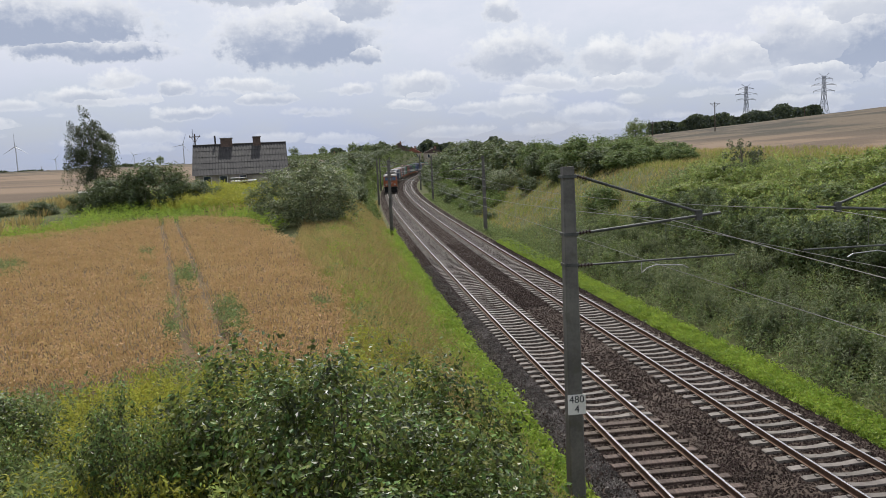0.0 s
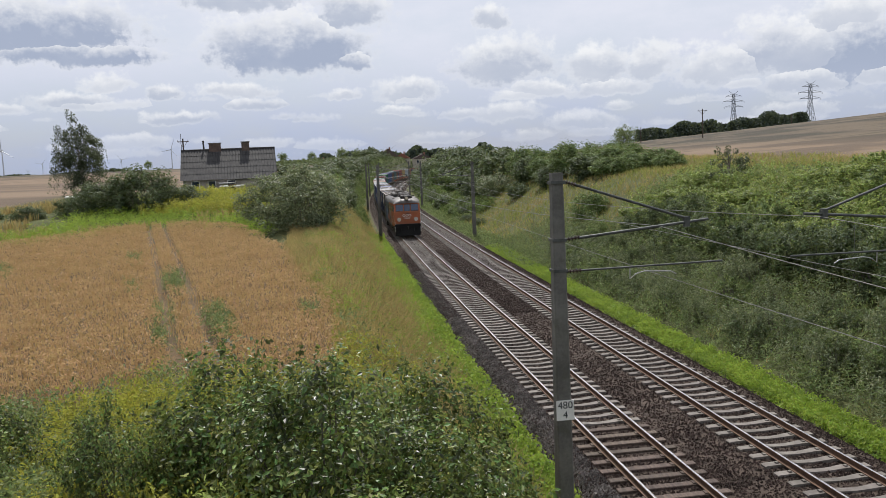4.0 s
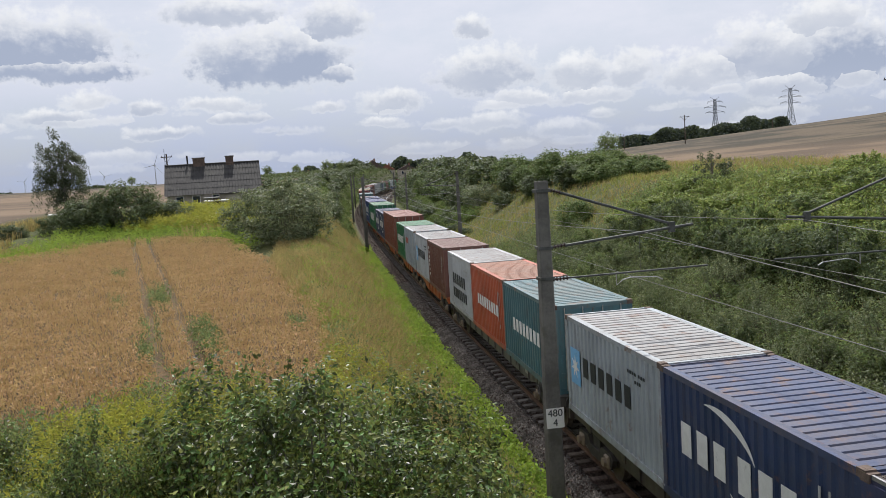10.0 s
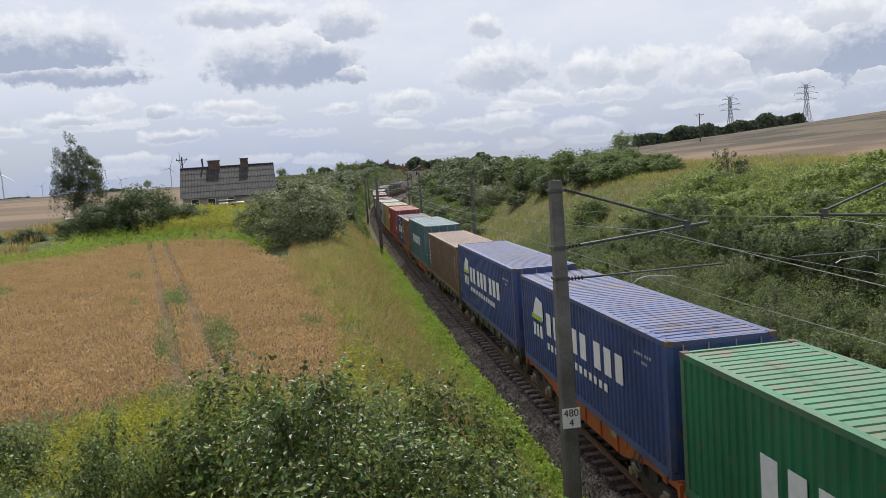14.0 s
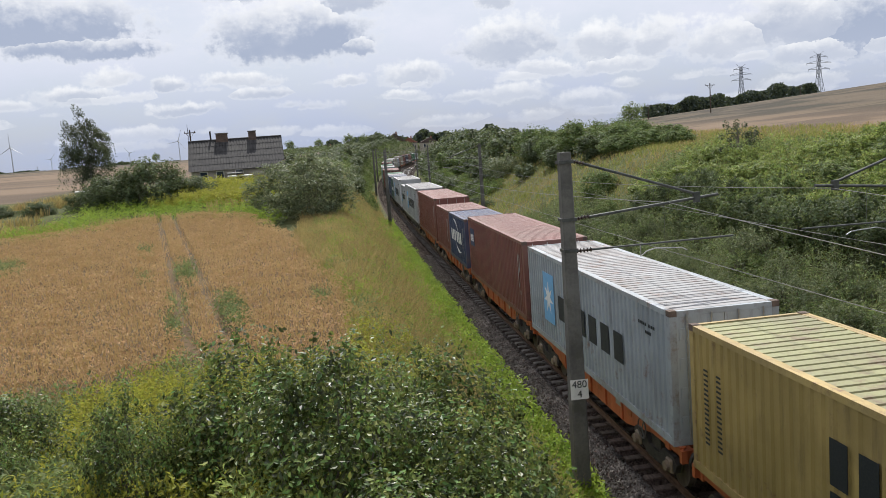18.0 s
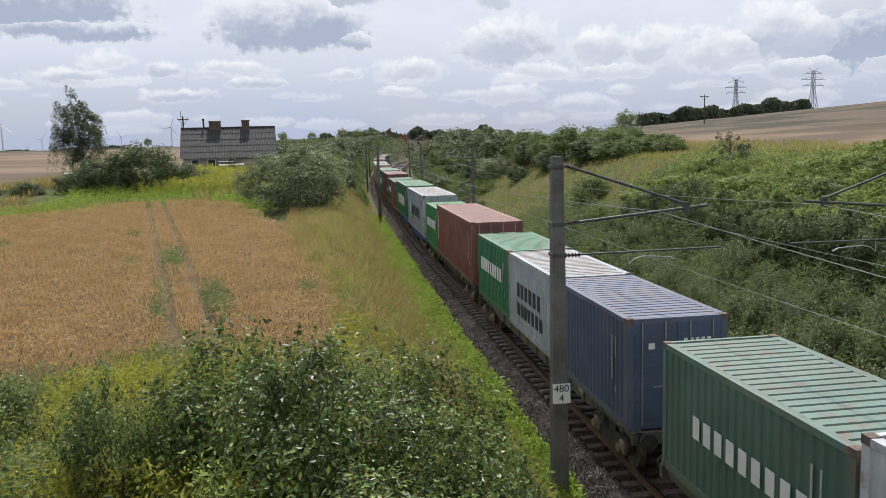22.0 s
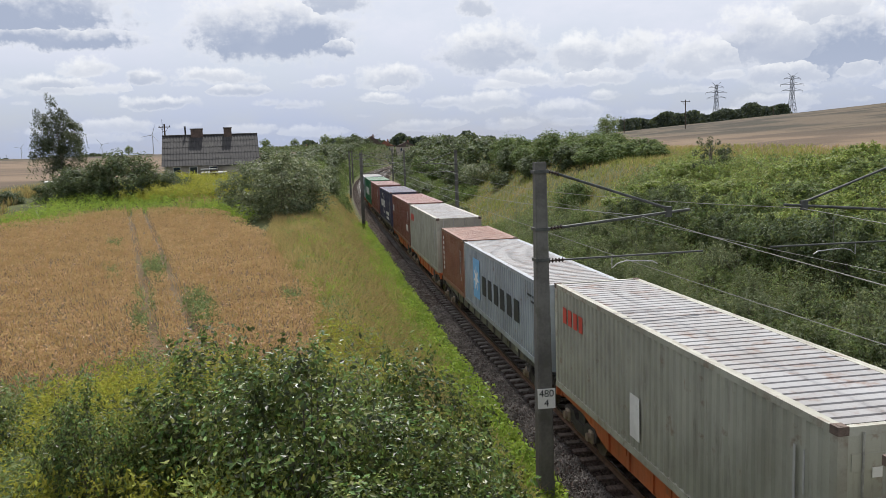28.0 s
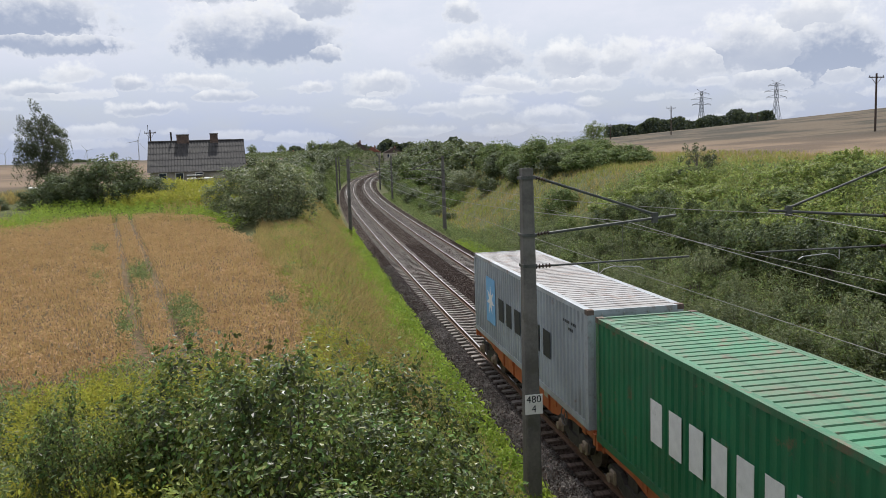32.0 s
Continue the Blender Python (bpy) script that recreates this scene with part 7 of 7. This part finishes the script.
def build_pole(x, y, z, high, arm, turn, label):
    root = thing("utility_pole", label, "utility pole", pose(x, y, z, 0, 0, turn), "utility poles in the fields")
    part("pole", rod(bmesh.new(), (0, 0, -0.5), (0, 0, high), 0.14, 0.10, 8), old_wood, root)
    part("crossarm", boxed(-arm, arm, -0.06, 0.06, high - 0.5, high - 0.38), old_wood, root)
    for x0 in (-arm + 0.1, 0, arm - 0.1):
        part("insulator", rod(bmesh.new(), (x0, 0, high - 0.38), (x0, 0, high - 0.18), 0.05, 0.03, 6), porcelain, root)
    part("brace", pipe(bmesh.new(), [(-arm * 0.7, 0, high - 0.45), (0, 0, high - 1.3), (arm * 0.7, 0, high - 0.45)], 0.03), old_wood, root)


def skyline_woods():
    """A belt of trees behind the crest of the hay field, and thin belts on the far horizon."""
    r = np.random.RandomState(77)
    def belt(name, label, a0, a1, dist, k, low, high, base, leaf, wavy):
        a = np.radians(r.uniform(a0, a1, k))
        d = dist * r.uniform(0.96, 1.04, k)
        tops = low + (high - low) * (0.5 + 0.5 * np.sin(a * wavy) * np.sin(a * wavy * 2.3 + 1)) * r.uniform(0.8, 1.1, k)
        zb = base(np.degrees(a))
        per = 26
        c = np.stack([d * np.sin(a), d * np.cos(a), zb], 1)
        u = r.rand(k, per, 1) ** 0.6
        q = r.normal(0, 1, (k, per, 3)) * np.array([leaf * 1.6, leaf * 1.6, 0]) * (1.15 - u)
        q[:, :, 2] = u[:, :, 0] * tops[:, None]
        pts = (c[:, None] + q).reshape(-1, 3)
        me = leaf_mesh(name, pts, r.normal(0, 1, pts.shape), leaf, LEAF["hazy"], r, 0.8)
        tagged(new(name, me), label, "wood", kind="stuff")
    belt("hilltop_wood", "dark wood behind the hay field's crest", 14.0, 24.6, 560, 620, 9, 14, lambda a: 12.2 + 0.5 * np.clip(a - 15, 0, 10), 1.7, 60)
    belt("horizon_wood", "thin dark belt of trees on the horizon", -30, -7, 900, 420, 2, 7, lambda a: 8.0 + 0 * a, 2.6, 40)
    belt("village_trees", "dark trees round the village", -7.5, 5.5, 470, 420, 3, 9, lambda a: 8.2 + 0 * a, 2.2, 70)


skyline_woods()
build_pole(62.8, 189.8, 11.0, 6.4, 1.3, 20, "leaning wooden utility pole on the hay field")
build_pole(56.9, 222.8, 11.0, 3.8, 1.0, 20, "wooden utility pole behind the bushes")
build_pole(120.7, 274.7, 13.0, 5.7, 0.3, 20, "short post on the crest of the hay field")
build_pole(55.8, 94.8, 7.5, 8.2, 1.1, 15, "wooden utility pole on the hay slope")
build_pole(-35.9, 119.8, 5.4, 7.4, 0.8, 10, "wooden utility pole behind the farmhouse")

# ---------------------------------------------------------------- the locomotive
lamp_glow = bpy.data.materials.new("lamp_glow")
lamp_glow.use_nodes = True
lamp_glow.node_tree.nodes["Principled BSDF"].inputs["Emission Color"].default_value = (1.0, 0.86, 0.62, 1)
lamp_glow.node_tree.nodes["Principled BSDF"].inputs["Emission Strength"].default_value = 0.16
lamp_glow.node_tree.nodes["Principled BSDF"].inputs["Base Color"].default_value = (0.16, 0.16, 0.16, 1)
lamp_glow.node_tree.nodes["Principled BSDF"].inputs["Roughness"].default_value = 0.15
cab_glass = glass("blue_cab_glass", (0.012, 0.035, 0.085))


pitch_black = plain("sooty_black_frame", (0.010, 0.010, 0.010), 0.75, spec=0.2)


def loco_section(bm, xs, shape):
    """A shell through sections (x, list of y, z) of equal length."""
    rings = [[bm.verts.new((x, y, z)) for y, z in shape(x)] for x in xs]
    for a, b in zip(rings[:-1], rings[1:]):
        for i in range(len(a) - 1):
            bm.faces.new((a[i], b[i], b[i + 1], a[i + 1]))
    bm.faces.new(rings[0])
    bm.faces.new(rings[-1][::-1])
    bmesh.ops.recalc_face_normals(bm, faces=bm.faces[:])
    return bm


def build_loco():
    root = thing("electric_locomotive", "boxy orange and dark blue electric locomotive with grey roof", "locomotive")
    H2, W2 = 7.38, 1.48
    orange, blue, roofm, black = paint("loco_orange"), paint("loco_blue"), surface("loco_roof_paint", (0.055, 0.051, 0.048), (0.105, 0.098, 0.092), 0.9, 0.55, 0.15, 12.0, stain=(0.050, 0.034, 0.026), stain_at=(0.42, 0.66), stain_scale=1.3), paint("black")
    waist, top = 2.52, 3.42
    def girth(x):
        """Half width: the cabs draw in towards their fronts."""
        return W2 - 0.15 * min(1.0, max(0.0, (abs(x) - 5.55) / (H2 - 5.55)))
    def low(x):
        w_ = girth(x)
        return [(-w_, 1.12), (-w_, 1.3), (-w_, waist), (w_, waist), (w_, 1.3), (w_, 1.12)]
    def high(x):
        return [(-W2, waist), (-W2 + 0.015, top), (W2 - 0.015, top), (W2, waist)]
    part("lower_body", loco_section(bmesh.new(), [-H2, -5.55, -1.2], low), orange, root, "orange lower body side")
    part("lower_body", loco_section(bmesh.new(), [-1.2, 5.55, H2], low), blue, root, "dark blue lower body side")
    # window band: cab ends lean back
    def upper(x0, x1, lean0, lean1, m):
        bm = bmesh.new()
        rows = []
        for x in sorted({x0, x1, *[q for q in (-5.55, 5.55) if x0 < q < x1]}):
            lean = lean0 if x == x0 else (lean1 if x == x1 else 0.0)
            w_ = girth(x)
            rows.append([bm.verts.new(q) for q in ((x, -w_, waist), (x + lean, -w_ + 0.02, top), (x + lean, w_ - 0.02, top), (x, w_, waist))])
        for p, q in zip(rows[:-1], rows[1:]):
            for i in range(4):
                bm.faces.new((p[i], q[i], q[(i + 1) % 4], p[(i + 1) % 4]))
        bm.faces.new(rows[0])
        bm.faces.new(rows[-1][::-1])
        bmesh.ops.recalc_face_normals(bm, faces=bm.faces[:])
        return part("upper_body", bm, m, root)
    upper(-H2, -1.2, 0.24, 0.0, orange)
    upper(-1.2, H2, 0.0, -0.24, blue)
    # rounded roof, drawn in over the cabs
    bm = bmesh.new()
    xs = [-H2 + 0.10, -H2 + 0.2, -H2 + 0.5, -H2 + 1.1, -H2 + 2.0, 0, H2 - 2.0, H2 - 1.1, H2 - 0.5, H2 - 0.2, H2 - 0.10]
    ks = [0.0, 0.35, 0.68, 0.9, 1.0, 1.0, 1.0, 0.9, 0.68, 0.35, 0.0]
    rings = []
    for x, k in zip(xs, ks):
        rings.append([bm.verts.new((x, girth(x) * 1.005 * math.cos(a) * (0.94 + 0.06 * k) if 0 < a < math.pi else girth(x) * math.cos(a), top - 0.02 + k * 0.60 * math.sin(a) ** 0.75 + 0.03)) for a in np.linspace(0, math.pi, 15)])
    for a, b in zip(rings[:-1], rings[1:]):
        for i in range(14):
            bm.faces.new((a[i], a[i + 1], b[i + 1], b[i]))
    bmesh.ops.recalc_face_normals(bm, faces=bm.faces[:])
    roof = part("roof", bm, roofm, root, "sooty grey rounded roof", smooth_shade=True)
    part("roof_gutter", boxed(-5.6, 5.6, W2 - 0.02, W2 + 0.03, top - 0.03, top + 0.03), black, root)
    part("roof_gutter", boxed(-5.6, 5.6, -W2 - 0.03, -W2 + 0.02, top - 0.03, top + 0.03), black, root)
    for x in (-3.6, 0.6, 4.6):
        part("roof_seam", boxed(x - 0.04, x + 0.04, -1.1, 1.1, top + 0.52, top + 0.64), black, root)
    # front windows, lamps and marks on both ends
    for end, sgn in ((-H2, -1), (H2, 1)):
        for y0, y1 in ((-1.16, -0.40), (-0.29, 0.29), (0.40, 1.16)):
            bm = bmesh.new()
            z0, z1 = waist + 0.12, top - 0.12
            f0, f1 = (z0 - waist) / (top - waist) * 0.24, (z1 - waist) / (top - waist) * 0.24
            q = [(end - sgn * f0 + sgn * 0.012, y0, z0), (end - sgn * f0 + sgn * 0.012, y1, z0), (end - sgn * f1 + sgn * 0.012, y1 * 0.985, z1), (end - sgn * f1 + sgn * 0.012, y0 * 0.985, z1)]
            vs = [bm.verts.new(p) for p in q] + [bm.verts.new((p[0] - sgn * 0.03, p[1], p[2])) for p in q]
            bm.faces.new(vs[:4])
            for i in range(4):
                bm.faces.new((vs[i], vs[(i + 1) % 4], vs[(i + 1) % 4 + 4], vs[i + 4]))
            bmesh.ops.recalc_face_normals(bm, faces=bm.faces[:])
            win = part("windscreen", bm, cab_glass, root, "dark blue cab windscreen")
            frame_bm = pipe(bmesh.new(), q + [q[0]], 0.028, 5)
            part("windscreen_frame", frame_bm, rubbered, win)
            part("wiper", pipe(bmesh.new(), [(q[0][0] + sgn * 0.03, (y0 + y1) / 2, z0), (q[2][0] + sgn * 0.05, y0 * 0.6 + y1 * 0.4, z1 - 0.15)], 0.01, 4), rubbered, win)
        for y in (-0.87, 0.87):
            lamp = part("headlight", rod(bmesh.new(), (end - sgn * 0.05, y, 1.78), (end + sgn * 0.10, y, 1.78), 0.21, 0.19, 18), steel, root, "round headlight with chrome rim")
            part("lens", rod(bmesh.new(), (end + sgn * 0.08, y, 1.78), (end + sgn * 0.115, y, 1.78), 0.14, 0.11, 16), lamp_glow if sgn < 0 else steel, lamp)
        lamp = part("top_light", rod(bmesh.new(), (end - sgn * 0.75, 0, 3.98), (end - sgn * 0.12, 0, 3.95), 0.20, 0.22, 18), roofm, root, "large round roof headlight")
        part("lens", rod(bmesh.new(), (end - sgn * 0.125, 0, 3.95), (end - sgn * 0.10, 0, 3.95), 0.17, 0.15, 18), lamp_glow if sgn < 0 else steel, lamp)
        part("horn", rod(bmesh.new(), (end - sgn * 0.7, 0.55, 4.02), (end - sgn * 0.35, 0.55, 4.0), 0.03, 0.10, 10), black, root)
        part("horn", rod(bmesh.new(), (end - sgn * 0.7, -0.5, 4.02), (end - sgn * 0.35, -0.5, 4.0), 0.03, 0.09, 10), black, root)
        bm = boxed(min(end - sgn * 2.3, end - sgn * 0.9), max(end - sgn * 2.3, end - sgn * 0.9), -0.5, 0.5, 3.95, 4.22, bevel=0.05)
        part("air_conditioner", bm, roofm, root, "grey roof air-conditioning box")
        for i in range(6):
            y = -0.4 + 0.16 * i
            part("grille_slat", boxed(*sorted((end - sgn * 0.90, end - sgn * 0.86)), y - 0.05, y + 0.05, 4.0, 4.17), black, root)
        part("buffer_beam", boxed(*sorted((end - sgn * 0.02, end + sgn * 0.16)), -1.32, 1.32, 0.85, 1.3), pitch_black, root)
        for y in (-0.875, 0.875):
            bm = rod(bmesh.new(), (end + sgn * 0.1, y, 1.05), (end + sgn * 0.42, y, 1.05), 0.11, sides=12)
            rod(bm, (end + sgn * 0.42, y, 1.05), (end + sgn * 0.48, y, 1.05), 0.24, sides=18)
            part("buffer", bm, pitch_black, root)
        bm = prism(bmesh.new(), [(end + sgn * 0.10, 0.14), (end + sgn * 0.34, 0.14), (end + sgn * 0.16, 0.85), (end - sgn * 0.1, 0.85)], -1.3, 1.3)
        part("snow_plough", bm, pitch_black, root)
        part("coupling_hook", pipe(bmesh.new(), [(end + sgn * 0.15, 0, 1.05), (end + sgn * 0.42, 0, 1.05), (end + sgn * 0.45, 0, 0.9), (end + sgn * 0.36, 0, 0.82)], 0.045), dark_steel, root)
        for y in (-1.3, 1.3):
            part("handrail", pipe(bmesh.new(), [(end + sgn * 0.04, y, 0.95), (end + sgn * 0.10, y, 1.0), (end + sgn * 0.10, y, 1.45), (end + sgn * 0.03, y, 1.5)], 0.018, 5), mark("mark_white"), root)
        for y in (-1.32, 1.32):
            part("handrail", pipe(bmesh.new(), [(end + sgn * 0.10, y, 0.55), (end + sgn * 0.24, y, 0.6), (end + sgn * 0.24, y, 1.0), (end + sgn * 0.16, y, 1.05)], 0.016, 5), mark("mark_white"), root)
            part("sand_hose", pipe(bmesh.new(), [(end + sgn * 0.12, y * 0.5, 0.95), (end + sgn * 0.26, y * 0.5, 0.6), (end + sgn * 0.18, y * 0.45, 0.45)], 0.028, 6), rubbered, root)
        part("front_step", boxed(*sorted((end + sgn * 0.0, end + sgn * 0.2)), -1.25, 1.25, 1.30, 1.335), black, root)
        # company mark and fleet number, as plain shapes
        if sgn < 0:
            for i, y in enumerate((0.36, 0.05, -0.24)):
                ring = pipe(bmesh.new(), [(end - 0.008, y + 0.13 * math.cos(a), 2.18 + 0.10 * math.sin(a)) for a in np.linspace(0, 2 * math.pi, 13)], 0.018, 4)
                part("emblem_stroke", ring, mark("mark_white"), root)
            for i in range(6):
                part("number_bar", boxed(end - 0.012, end - 0.002, 0.30 - 0.1 * i - 0.07, 0.30 - 0.1 * i, 1.86, 1.95), mark("mark_white"), root)
            for i in range(3):
                part("vent_slot", boxed(end - 0.012, end - 0.002, -0.16 + 0.11 * i, -0.09 + 0.11 * i, 2.32, 2.44), black, root)
    # sides: windows, doors, stripes and grilles
    for y, k in ((W2, 1), (-W2, -1)):
        def slab(name, x0, x1, z0, z1, m, out=0.012, label=""):
            return part(name, boxed(x0, x1, *sorted((y - k * 0.01, y + k * out)), z0, z1), m, root, label)
        def cab_slab(name, x0, x1, z0, z1, m, out):
            c = (x0 + x1) / 2
            w_ = (x1 - x0) / 2
            part(name, boxed(-w_, w_, *sorted((-k * 0.01, k * out)), z0, z1), m, root, m=pose(c, k * girth(c), 0, 0, 0, k * 4.5 * (1 if c < 0 else -1)))
        cab_slab("cab_side_window", -6.95, -6.3, 2.6, 3.2, cab_glass, 0.012)
        cab_slab("cab_side_window", -6.2, -5.72, 2.6, 3.2, cab_glass, 0.012)
        for x0 in (-5.35, 4.75):
            d = slab("side_door", x0, x0 + 0.66, 1.35, 3.28, orange if x0 < 0 else blue, 0.016)
            part("door_window", boxed(x0 + 0.14, x0 + 0.52, *sorted((y + k * 0.017, y + k * 0.022)), 2.6, 3.15), cab_glass, d)
            for dx in (-0.07, 0.73):
                part("door_rail", rod(bmesh.new(), (x0 + dx, y + k * 0.06, 1.2), (x0 + dx, y + k * 0.06, 2.6), 0.016, sides=5), steel, d)
        for x0, x1 in ((-4.3, -3.1), (-2.7, -2.1), (-1.1, -0.7), (0.9, 1.3), (2.6, 3.0)):
            slab("side_window", x0, x1, 2.56, 3.22, cab_glass)
        for i in range(6):
            slab("vent_grille", -0.55 + i * 0.22, -0.40 + i * 0.22, 2.0, 3.15, dark_steel, 0.014)
        for i in range(5):
            z = 1.5 + i * 0.2
            slab("stripe", -0.9, 5.5, z, z + 0.018, mark("mark_blue"), 0.004)
        for i in range(4):
            cab_slab("stripe", -7.2, -5.65, 1.5 + i * 0.2, 1.512 + i * 0.2, mark("mark_white"), 0.004)
        for i in range(5):
            slab("wordmark_block", -4.6 + i * 0.5, -4.28 + i * 0.5, 1.55, 1.95, black, 0.005)
        for i in range(5):
            bm = prism(bmesh.new(), [(-1.3 + i * 0.5, 1.45), (-1.05 + i * 0.5, 1.45), (-0.75 + i * 0.5, 2.1), (-0.9 + i * 0.5, 2.1)], *sorted((y + k * 0.001, y + k * 0.007)))
            part("flame_mark", bm, orange, root)
        slab("sill_beam", -5.6, 5.6, 1.05, 1.2, black, 0.02)
    # roof gear
    soot = surface("sooty_roof_gear", (0.04, 0.035, 0.03), (0.11, 0.10, 0.09), 2.5, 0.75, 0.3, 20.0)
    for x0, y, n in ((-1.9, -0.66, 1.2), (-0.5, -0.66, 1.5), (1.15, -0.66, 1.5), (-1.9, 0.66, 1.2), (-0.5, 0.66, 1.5), (1.15, 0.66, 1.5), (-0.3, 0.0, 2.0)):
        r_ = part("resistor_box", boxed(x0, x0 + n, y - 0.26, y + 0.26, 3.86, 4.24, bevel=0.06), soot, root, "louvred brake resistor box")
        part("box_lid", boxed(x0 + 0.06, x0 + n - 0.06, y - 0.17, y + 0.17, 4.238, 4.30, bevel=0.03), roofm, r_)
        for i in range(int(n / 0.16) - 1):
            part("louvre", boxed(x0 + 0.08 + i * 0.16, x0 + 0.16 + i * 0.16, y - 0.275, y + 0.275, 3.97, 4.14), black, r_)
    part("roof_drum", rod(bmesh.new(), (3.0, 0.1, 3.95), (3.0, 0.1, 4.42), 0.33, sides=20), soot, root)
    part("roof_disc", rod(bmesh.new(), (-2.35, 0.1, 3.98), (-2.35, 0.1, 4.14), 0.3, sides=20), soot, root)
    part("main_switch", boxed(-2.9, -2.2, -0.35, -0.05, 3.95, 4.35, bevel=0.05), soot, root)
    for y in (-0.3, 0.05, 0.4):
        part("bus_bar", pipe(bmesh.new(), [(-5.0, y, 4.22), (-3.4, y, 4.30), (-2.2, y * 0.8, 4.42), (-0.6, y * 0.9, 4.40), (1.2, y, 4.42), (3.2, y, 4.38), (5.0, y, 4.24)], 0.022, 5), dark_steel, root)
    for x in (-2.6, -0.4, 1.0, 2.5):
        for y in (-0.32, 0.4):
            part("roof_insulator", insulator(bmesh.new(), (x, y, 4.0), (x, y, 4.40), 0.06), porcelain, root)
    for x0, x1 in ((-5.2, -4.2), (-4.1, -3.0)):
        part("roof_hatch", boxed(x0, x1, 0.75, 1.22, 3.80, 3.92, bevel=0.03), roofm, root, "grey roof hatch")
        part("roof_hatch", boxed(x0, x1, -1.22, -0.75, 3.80, 3.92, bevel=0.03), roofm, root, "grey roof hatch")
    for x in (-4.7, -3.2, 3.3, 4.9):
        for y in (-0.55, 0.55):
            part("roof_insulator", insulator(bmesh.new(), (x, y, 4.0), (x, y, 4.28), 0.07), porcelain, root)
    for y in (-0.9, 0.9):
        part("roof_walkway", boxed(3.0, 5.6, y - 0.2, y + 0.2, 3.92, 3.96), old_wood, root)
    part("roof_cable", pipe(bmesh.new(), [(-4.6, 0.3, 4.2), (-3.0, 0.25, 4.32), (-1.8, 0.3, 4.2), (0.4, 0.33, 4.34), (2.4, 0.3, 4.25), (4.6, 0.3, 4.25)], 0.022, 5), dark_steel, root)
    # pantographs: the forward one folded, the rear one up to the wire
    for x0, up_ in ((-4.0, 0.22), (4.3, 1.05)):
        pan = part("pantograph", boxed(x0 - 0.75, x0 + 0.75, -0.5, 0.5, 4.24, 4.29), dark_steel, root, "raised pantograph" if up_ > 0.5 else "folded pantograph")
        for k in (-1, 1):
            for y in (-0.45, 0.45):
                knee = (x0 + k * (1.15 if up_ > 0.5 else 1.55), y, 4.29 + up_ * 0.45)
                head = (x0 + k * 0.12, y * 0.9, 4.29 + up_)
                part("pantograph_arm", pipe(bmesh.new(), [(x0 + k * 0.3, y, 4.3), knee, head], 0.025, 5), dark_steel, pan)
        for dx in (-0.16, 0.16):
            part("collector_strip", pipe(bmesh.new(), [(x0 + dx, -0.95, 4.24 + up_), (x0 + dx, -0.7, 4.34 + up_), (x0 + dx, 0.7, 4.34 + up_), (x0 + dx, 0.95, 4.24 + up_)], 0.03, 5), dark_steel, pan)
    # running gear
    wheel, tyre = wheel_meshes()
    for x in (-4.25, 4.25):
        b = part("bogie", boxed(x - 0.4, x + 0.4, -0.9, 0.9, 0.5, 1.0), dark_steel, root)
        for y in (-1.15, 1.15):
            bm = prism(bmesh.new(), [(x - 2.0, 0.6), (x - 1.8, 0.85), (x + 1.8, 0.85), (x + 2.0, 0.6), (x + 1.7, 0.42), (x - 1.7, 0.42)], y - 0.08, y + 0.08)
            part("bogie_frame", bm, dark_steel, b)
        for ax in (-1.5, 1.5):
            for y, turn in ((0.75, 0), (-0.75, 180)):
                part("wheel", wheel, None, b, m=Matrix.Translation((x + ax, y, 0.625)) @ Matrix.Rotation(radians(turn), 4, "Z") @ Matrix.Diagonal((1.35, 1.0, 1.35, 1)))
                part("axle_box", boxed(x + ax - 0.2, x + ax + 0.2, *sorted((y * 1.4, y * 1.72)), 0.42, 0.85, bevel=0.04), dark_steel, b)
                part("spring", rod(bmesh.new(), (x + ax + 0.35, y * 1.6, 0.55), (x + ax + 0.35, y * 1.6, 0.95), 0.09, sides=10), dark_steel, b)
    part("battery_box", boxed(-1.9, 1.9, -1.3, 1.3, 0.5, 1.12, bevel=0.05), dark_steel, root)
    for x in (-5.0, 5.1):
        for y in (-1.42, 1.42):
            part("cab_step", boxed(x - 0.3, x + 0.3, y - 0.1, y + 0.1, 0.55, 0.6), dark_steel, root)
            part("cab_step", boxed(x - 0.3, x + 0.3, y - 0.1, y + 0.1, 0.85, 0.9), dark_steel, root)
    MOVERS.append((root, 8.02, 0.0))


build_loco()


def head_place(t):
    """Where the head of the train is along the line: it gathers speed slightly."""
    tt = np.linspace(0, 32, 641)
    v = np.interp(tt, [0, 9, 16, 32], [22.19, 22.34, 23.10, 23.15])
    d = np.concatenate([[0], np.cumsum((v[1:] + v[:-1]) / 2 * 0.05)])
    return 19.28 + np.interp(6.9, tt, d) - np.interp(t, tt, d)


def motions():
    for ob, mid, z in MOVERS:
        rows = []
        for t in range(0, 33):
            s = float(head_place(t)) + mid
            if s > 640 or s < -140:
                m = on_line(min(max(s, -140), 640), 0, z)
                d = s - min(max(s, -140), 640)
                m = Matrix.Translation((m.to_3x3() @ Vector((d, 0, 0)))) @ m
            else:
                m = on_line(s, 0, z)
            rows.append((t, m))
        walk(ob, rows)


motions()
